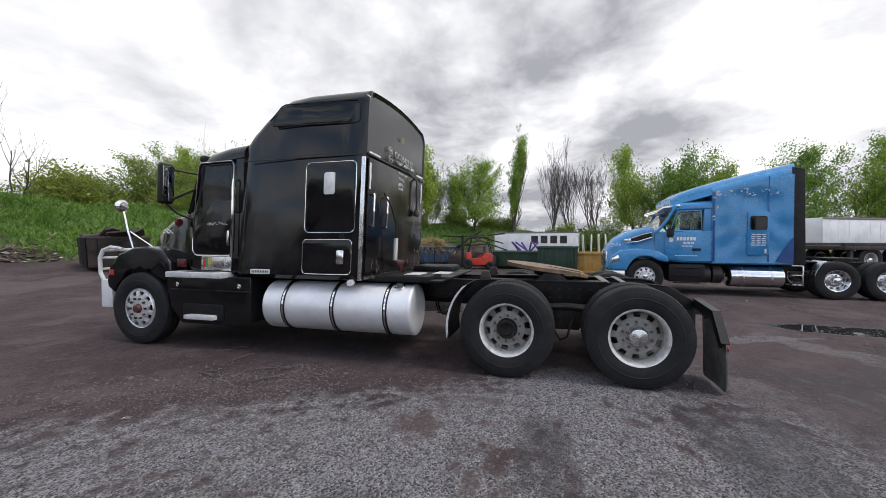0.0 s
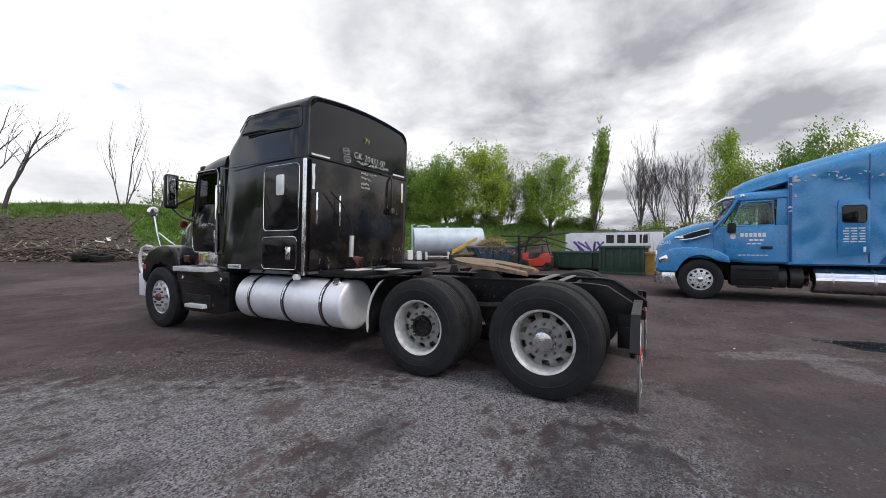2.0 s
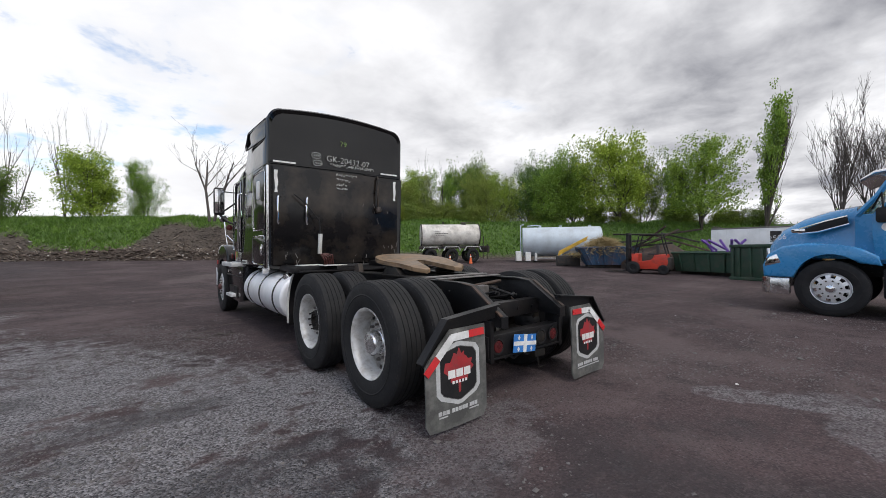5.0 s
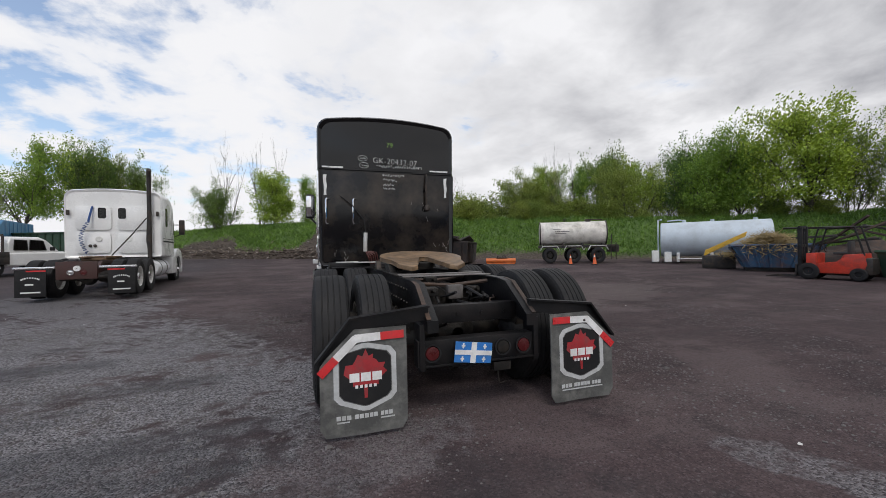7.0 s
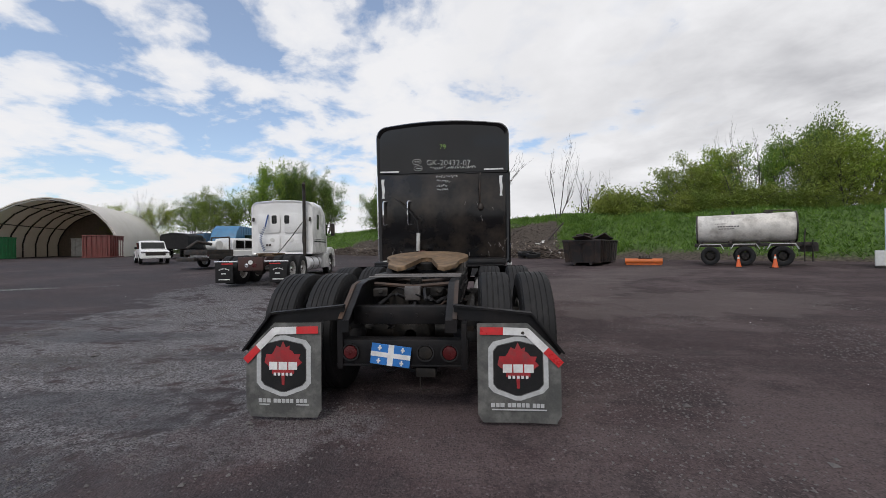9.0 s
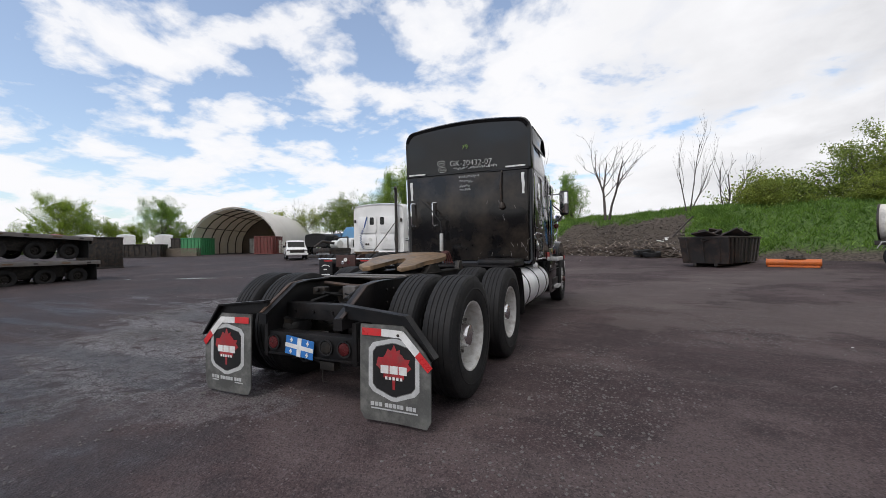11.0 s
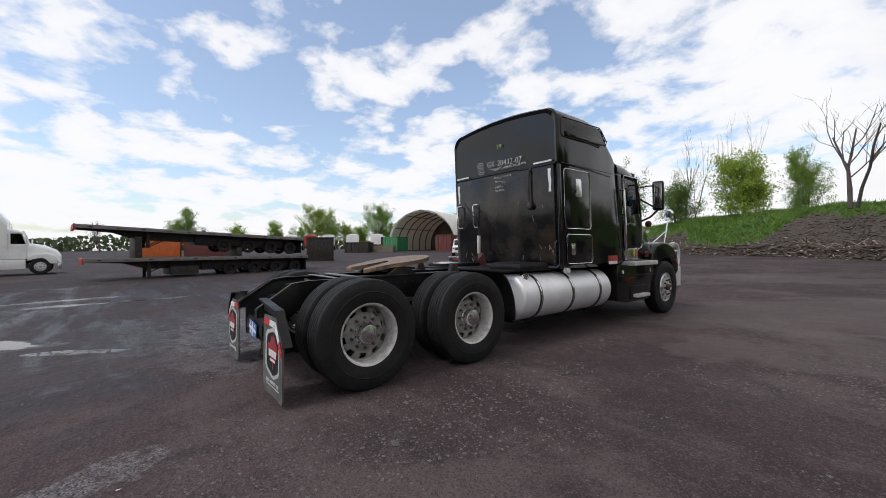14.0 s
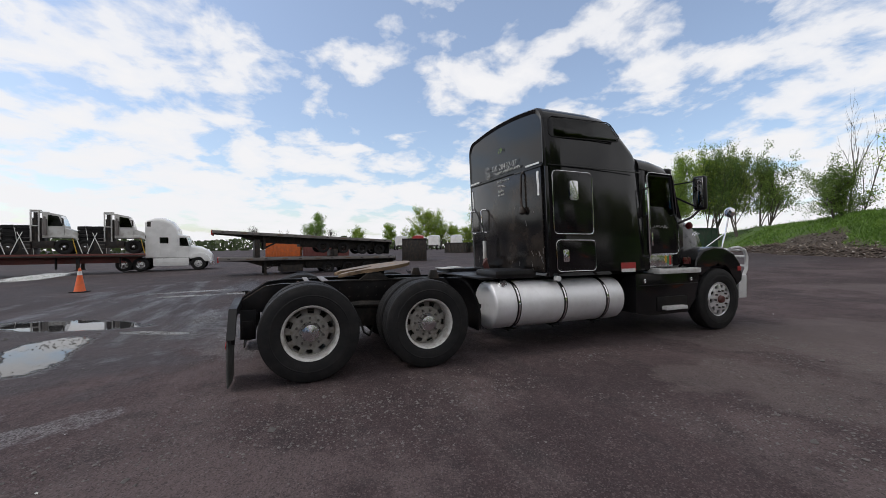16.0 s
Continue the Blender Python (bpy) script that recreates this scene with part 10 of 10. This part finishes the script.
def car_hauler():
    t = thing("equipment_trailer", at_ground(11.6, -8.4, 200, 0, 0.9), "dark low equipment trailer with stacked spare wheels", "trailer")
    bm = bmesh.new()
    box(bm, -1.1, 1.1, 0, 5.5, 1.35, 1.5, 0.02)
    box(bm, -1.1, -0.95, 0, 5.5, 1.5, 1.62, 0.01)
    box(bm, 0.95, 1.1, 0, 5.5, 1.5, 1.62, 0.01)
    part("deck", bm, M["dark_steel"], t)
    bm = bmesh.new()
    for y in (0.4, 2.6, 4.9):
        for x in (-0.95, 0.95):
            box(bm, x - 0.06, x + 0.06, y - 0.06, y + 0.06, 0.0, 1.4, 0.01)
    part("support_posts", bm, M["dark_steel"], t)
    for y in (1.2, 2.4):
        for s in (-1, 1):
            wheel(t, s * 0.9, y, s, "outer", z=0.96)
    return t


car_hauler()

# ---- west and north-west ----


def pickup(name, m, label, tow=False):
    t = thing(name, m, label, "pickup truck")
    B = M["white"]
    bm = bmesh.new()
    loft(bm, [hull(-2.5, 0.88, 0.45, 1.0, 0.08, 0.01), hull(-0.9, 0.92, 0.42, 1.02, 0.08, 0.01), hull(1.0, 0.92, 0.42, 1.04, 0.08, 0.01), hull(1.6, 0.92, 0.42, 1.06, 0.12, 0.03), hull(2.4, 0.86, 0.45, 0.98, 0.14, 0.04), hull(2.55, 0.80, 0.5, 0.85, 0.12, 0.02)])
    body = part("body", bm, B, t)
    bm = bmesh.new()
    loft(bm, [hull(-0.95, 0.84, 1.0, 1.45, 0.1, 0.02), hull(-0.8, 0.80, 1.0, 1.72, 0.12, 0.03), hull(0.5, 0.80, 1.0, 1.74, 0.12, 0.03), hull(0.8, 0.80, 1.0, 1.62, 0.12, 0.03), hull(1.35, 0.84, 1.0, 1.08, 0.03, 0.02)])
    part("cab", bm, B, t)
    for s in (-1, 1):
        for y0, y1 in ((-0.72, -0.12), (-0.04, 0.62)):
            bm = bmesh.new()
            prism(bm, [(y0, 1.12), (y1, 1.12), (y1 + (0.12 if y1 > 0 else 0), 1.12), (y1 - 0.04, 1.58), (y0 + 0.03, 1.60)], "x", s * 0.80, s * 0.845)
            part("side_glass", bm, M["glass_dark"], t)
        bm = bmesh.new()
        box(bm, min(s * 0.92, s * 1.1), max(s * 0.92, s * 1.1), 0.8, 0.9, 1.1, 1.28, 0.03)
        part("door_mirror", bm, M["rubber"], t)
        bm = bmesh.new()
        box(bm, min(s * 0.5, s * 0.86), max(s * 0.5, s * 0.86), 2.42, 2.56, 0.78, 0.94, 0.03)
        part("headlamp", bm, M["chrome"], t)
        bm = bmesh.new()
        box(bm, min(s * 0.7, s * 0.87), max(s * 0.7, s * 0.87), -2.53, -2.48, 0.65, 0.95, 0.02)
        part("tail_lamp", bm, M["red"], t)
    bm = bmesh.new()
    prism(bm, [(0.82, 1.58), (1.30, 1.12), (1.32, 1.14), (0.84, 1.62)], "x", -0.72, 0.72)
    part("windscreen", bm, M["glass_dark"], t)
    bm = bmesh.new()
    box(bm, -0.6, 0.6, 2.53, 2.60, 0.62, 0.9, 0.03)
    part("grille", bm, M["dark_steel"], t)
    bm = bmesh.new()
    box(bm, -0.9, 0.9, 2.5, 2.66, 0.40, 0.60, 0.04)
    box(bm, -0.85, 0.85, -2.62, -2.48, 0.42, 0.60, 0.03)
    part("bumper", bm, M["rubber"] if tow else B, t)
    for x, y in ((-0.82, 1.55), (0.82, 1.55), (-0.82, -1.55), (0.82, -1.55)):
        w_ = part("wheel", W["disc"], None, t, at=pose(x, y, 0.37, 0, 0, 0 if x > 0 else 180) @ Matrix.Diagonal((0.8, 0.72, 0.72, 1)))
        part("tyre", W["tyre"], None, w_)
    if tow:
        bm = bmesh.new()
        box(bm, -0.95, 0.95, -2.7, -1.0, 0.75, 1.05, 0.03)
        part("wrecker_bed", bm, M["dark_steel"], t)
        bm = bmesh.new()
        for s in (-1, 1):
            tube(bm, [(s * 0.75, -1.1, 1.05), (s * 0.75, -1.1, 1.75), (s * 0.6, -1.1, 1.8)], 0.05, 6)
        tube(bm, [(-0.75, -1.1, 1.78), (0.75, -1.1, 1.78)], 0.05, 6)
        tube(bm, [(0, -1.2, 1.3), (0, -2.6, 1.5), (0, -3.2, 1.1)], 0.09, 8)
        box(bm, -0.7, 0.7, -3.3, -3.1, 0.4, 0.6, 0.03)
        part("boom", bm, M["dark_steel"], t)
        bm = bmesh.new()
        cyl(bm, (-0.45, -1.45, 1.3), (0.35, -1.45, 1.3), 0.27, None, 18)
        part("white_drum", bm, M["plastic"], t)
        bm = bmesh.new()
        box(bm, -1.0, 1.0, -3.05, -2.7, 0.45, 0.62, 0.03)
        for s in (-1, 1):
            box(bm, min(s * 0.95, s * 1.05), max(s * 0.95, s * 1.05), -2.6, -1.1, 0.5, 0.8, 0.02)
        part("tail_frame", bm, M["dark_steel"], t)
    return t


pickup("tow_truck", at_ground(-13.8, 18.6, -16, 0, 0.95), "white crew cab wrecker with a dark boom bed", True)
pickup("pickup_truck", at_ground(-21.8, 21.4, 228, 0, 0.88), "white pickup truck facing the yard")


def shelter():
    t = thing("fabric_shelter", at_ground(-39.1, 29.2, 24, 0, 0.95), "large white fabric arch shelter, open at the front", "shelter")
    # opening at y = 0, the tunnel runs along +y
    prof = [(-5.6, 0.0), (-5.6, 1.6), (-5.35, 2.6), (-4.8, 3.6), (-3.9, 4.6), (-2.6, 5.4), (-1.2, 5.85), (0, 6.0), (1.2, 5.85), (2.6, 5.4), (3.9, 4.6), (4.8, 3.6), (5.35, 2.6), (5.6, 1.6), (5.6, 0.0)]
    bm = bmesh.new()
    n = 9
    rings_o = [[bm.verts.new((x, 13.0 * i / n, z)) for x, z in prof] for i in range(n + 1)]
    rings_i = [[bm.verts.new((x * 0.985, 13.0 * i / n, z * 0.985)) for x, z in prof] for i in range(n + 1)]
    for i in range(n):
        for k in range(len(prof) - 1):
            bm.faces.new((rings_o[i][k], rings_o[i][k + 1], rings_o[i + 1][k + 1], rings_o[i + 1][k]))
            bm.faces.new((rings_i[i][k], rings_i[i + 1][k], rings_i[i + 1][k + 1], rings_i[i][k + 1]))
    for k in range(len(prof) - 1):
        bm.faces.new((rings_o[0][k], rings_i[0][k], rings_i[0][k + 1], rings_o[0][k + 1]))
    part("fabric_skin", bm, M["fabric"], t)
    for i in range(7):
        bm = bmesh.new()
        tube(bm, [(x * 0.965, 0.15 + i * 2.1, z * 0.965) for x, z in prof], 0.07, 6)
        part("arch_rib", bm, M["dark_steel"] if i else M["white_old"], t)
    for k in (3, 5, 7, 9, 11):
        bm = bmesh.new()
        x, z = prof[k]
        tube(bm, [(x * 0.955, 0.1, z * 0.955), (x * 0.955, 12.9, z * 0.955)], 0.05, 5)
        part("purlin", bm, M["dark_steel"], t)
    bm = bmesh.new()
    vs = [bm.verts.new((x * 0.98, 12.95, z * 0.98)) for x, z in prof]
    bm.faces.new(vs)
    bmesh.ops.triangulate(bm, faces=bm.faces[:])
    part("back_wall", bm, M["wood"], t)
    return t


shelter()
SH = at_ground(-39.1, 29.2, 24, 0, 0.95)
plain_container("shipping_container", SH @ pose(-4.6, 0.3, 0), (2.4, 3.0, 2.1), M["green_box"], "bright green steel container at the shelter's mouth", "container", 5)
plain_container("shipping_container", SH @ pose(4.5, -0.2, 0), (2.2, 3.0, 2.2), M["maroon"], "brown red steel container at the shelter's mouth", "container", 5)
plain_container("shipping_container", SH @ pose(-0.6, 9.0, 0), (2.2, 3.0, 2.2), M["white_old"], "pale steel box parked inside the shelter", "container", 4)
plain_container("dark_container", SH @ pose(2.4, 10.0, 0), (2.2, 4.0, 2.5), M["dark_steel"], "dark steel box deep in the shelter", "container", 4)
plain_container("grey_bin", at_ground(-42.8, 21.8, 40, 0, 0.9), (3.6, 2.2, 1.5), M["dark_steel"], "dark grey steel bin in the far yard", "bin", 6)
for k in range(3):
    bm = bmesh.new()
    for j in range(7):
        box(bm, -0.6, 0.6, -0.5, 0.5, 0.14 * j, 0.14 * j + 0.02, 0.0)
        for yy in (-0.45, 0, 0.45):
            box(bm, -0.6, 0.6, yy - 0.05, yy + 0.05, 0.14 * j + 0.02, 0.14 * j + 0.12)
    solo("pallet_stack", bm, M["wood"], "stack of weathered wooden pallets", "pallets", at_ground(-41.6 + 1.0 * k, 23.8 + 0.45 * k, 30, 0, 0.9), "pallet stacks")


def covered_truck():
    t = thing("tarped_truck", at_ground(-26.2, 30.0, 22, 0, 0.88), "dark tipper truck with a black tarpaulin", "truck")
    bm = bmesh.new()
    loft(bm, [hull(-3.0, 1.2, 0.9, 2.3, 0.3, 0.15), hull(2.0, 1.2, 0.9, 2.4, 0.3, 0.15)])
    part("tarpaulin_body", bm, M["rubber"], t)
    bm = bmesh.new()
    loft(bm, [hull(2.1, 1.1, 0.7, 2.3, 0.2, 0.05), hull(3.4, 1.1, 0.7, 2.1, 0.2, 0.05)])
    part("cab", bm, M["dark_steel"], t)
    for y in (-2.2, -0.9, 2.6):
        for s in (-1, 1):
            wheel(t, s * 1.02, y, s, "outer")
    return t


covered_truck()


def refuse_truck():
    t = thing("refuse_truck", at_ground(-22.2, 32.0, 10, 0, 0.88), "light blue refuse truck with ribbed sides", "truck")
    B = M["refuse_blue"]
    bm = bmesh.new()
    prism(bm, [(-3.6, 0.8), (2.2, 0.8), (2.2, 3.1), (-2.6, 3.15), (-3.4, 2.6), (-3.9, 1.5)], "x", -1.22, 1.22, 0.04)
    b_ = part("compactor_body", bm, B, t)
    for k in range(8):
        for s in (-1, 1):
            bm = bmesh.new()
            box(bm, s * 1.22 - 0.04, s * 1.22 + 0.04, -2.5 + 0.62 * k, -2.4 + 0.62 * k, 0.9, 3.05, 0.01)
            part("rib", bm, B, b_)
    bm = bmesh.new()
    loft(bm, [hull(2.4, 1.15, 0.7, 2.4, 0.2, 0.05), hull(4.0, 1.1, 0.7, 2.3, 0.2, 0.05)])
    part("cab", bm, M["white_old"], t)
    for y in (-2.2, -0.9, 3.0):
        for s in (-1, 1):
            wheel(t, s * 1.02, y, s, "outer")
    return t


refuse_truck()
plain_container("green_container", at_ground(-18.0, 30.8, -22, 0, 0.88), (9.0, 2.4, 2.3), M["green_bin"], "long dark green roll-off container", "container", 14)
box_trailer(at_ground(-29.8, 39.0, 60, 0, 0.88), 9.0, M["blue_bin"], "faded blue box trailer in the far yard", None, 0.8, 2.8)
plain_container("orange_container", at_ground(-32.0, -0.2, -8, 0, 0.78), (2.4, 3.6, 2.5), M["orange"], "orange steel container behind the flatbeds", "container", 8)
plain_container("maroon_container", at_ground(-31.5, 3.4, -10, 0, 0.78), (2.4, 5.0, 2.3), M["maroon"], "brown red steel container behind the flatbeds", "container", 7)
plain_container("black_container", at_ground(-26.5, 10.2, -20, 0, 0.78), (2.4, 2.6, 2.4), M["dark_steel"], "black steel box beyond the flatbeds", "container", 4)


def far_truck(x, y, turn, mat, label):
    t = thing("parked_truck", at_ground(x, y, turn), label, "truck", "far parked trucks")
    bm = bmesh.new()
    loft(bm, [hull(-3.0, 1.15, 0.9, 2.9, 0.25, 0.06), hull(-1.0, 1.15, 0.9, 3.1, 0.3, 0.06), hull(-0.3, 1.1, 0.9, 2.6, 0.2, 0.05)])
    part("sleeper", bm, mat, t)
    bm = bmesh.new()
    loft(bm, [hull(-0.3, 1.1, 0.8, 2.5, 0.2, 0.05), hull(0.4, 1.0, 0.8, 1.9, 0.2, 0.05), hull(1.9, 0.85, 0.7, 1.45, 0.2, 0.05)])
    part("cab", bm, mat, t)
    bm = bmesh.new()
    prism(bm, [(-0.25, 1.85), (0.25, 1.85), (0.0, 2.4), (-0.25, 2.4)], "x", -1.1, 1.1)
    part("cab_glass", bm, M["glass_dark"], t)
    bm = bmesh.new()
    box(bm, -0.45, 0.45, -7.0, 1.2, 0.7, 0.98, 0.02)
    part("frame", bm, M["dark_steel"], t)
    for yy in (1.0, -4.8, -6.1):
        for s in (-1, 1):
            w_ = part("wheel", W["rim"], None, t, at=pose(s * 1.02, yy, 0.515, 0, 0, 0 if s > 0 else 180))
            part("tyre", W["tyre"], None, w_)
    return t


first = far_truck(-70, 34.0, 60, M["white"], "white parked tractor unit in the far yard")
for x, y, a_ in ((-74, 30.5, 62), (-66, 37.5, 55), (-78, 24.0, 70)):
    copy_thing(first, at_ground(x, y, a_))
far_truck(-76, 27.5, 64, M["redpaint"], "red parked tractor unit in the far yard")
plain_container("grey_container", at_ground(-60, 38.5, 40), (6.0, 2.4, 2.4), M["dark_steel"], "dark container in the far yard", "container", 8)
plain_container("white_container", at_ground(-63, 43.5, 40), (5.0, 2.4, 2.6), M["white_old"], "white container in the far yard", "container", 8)
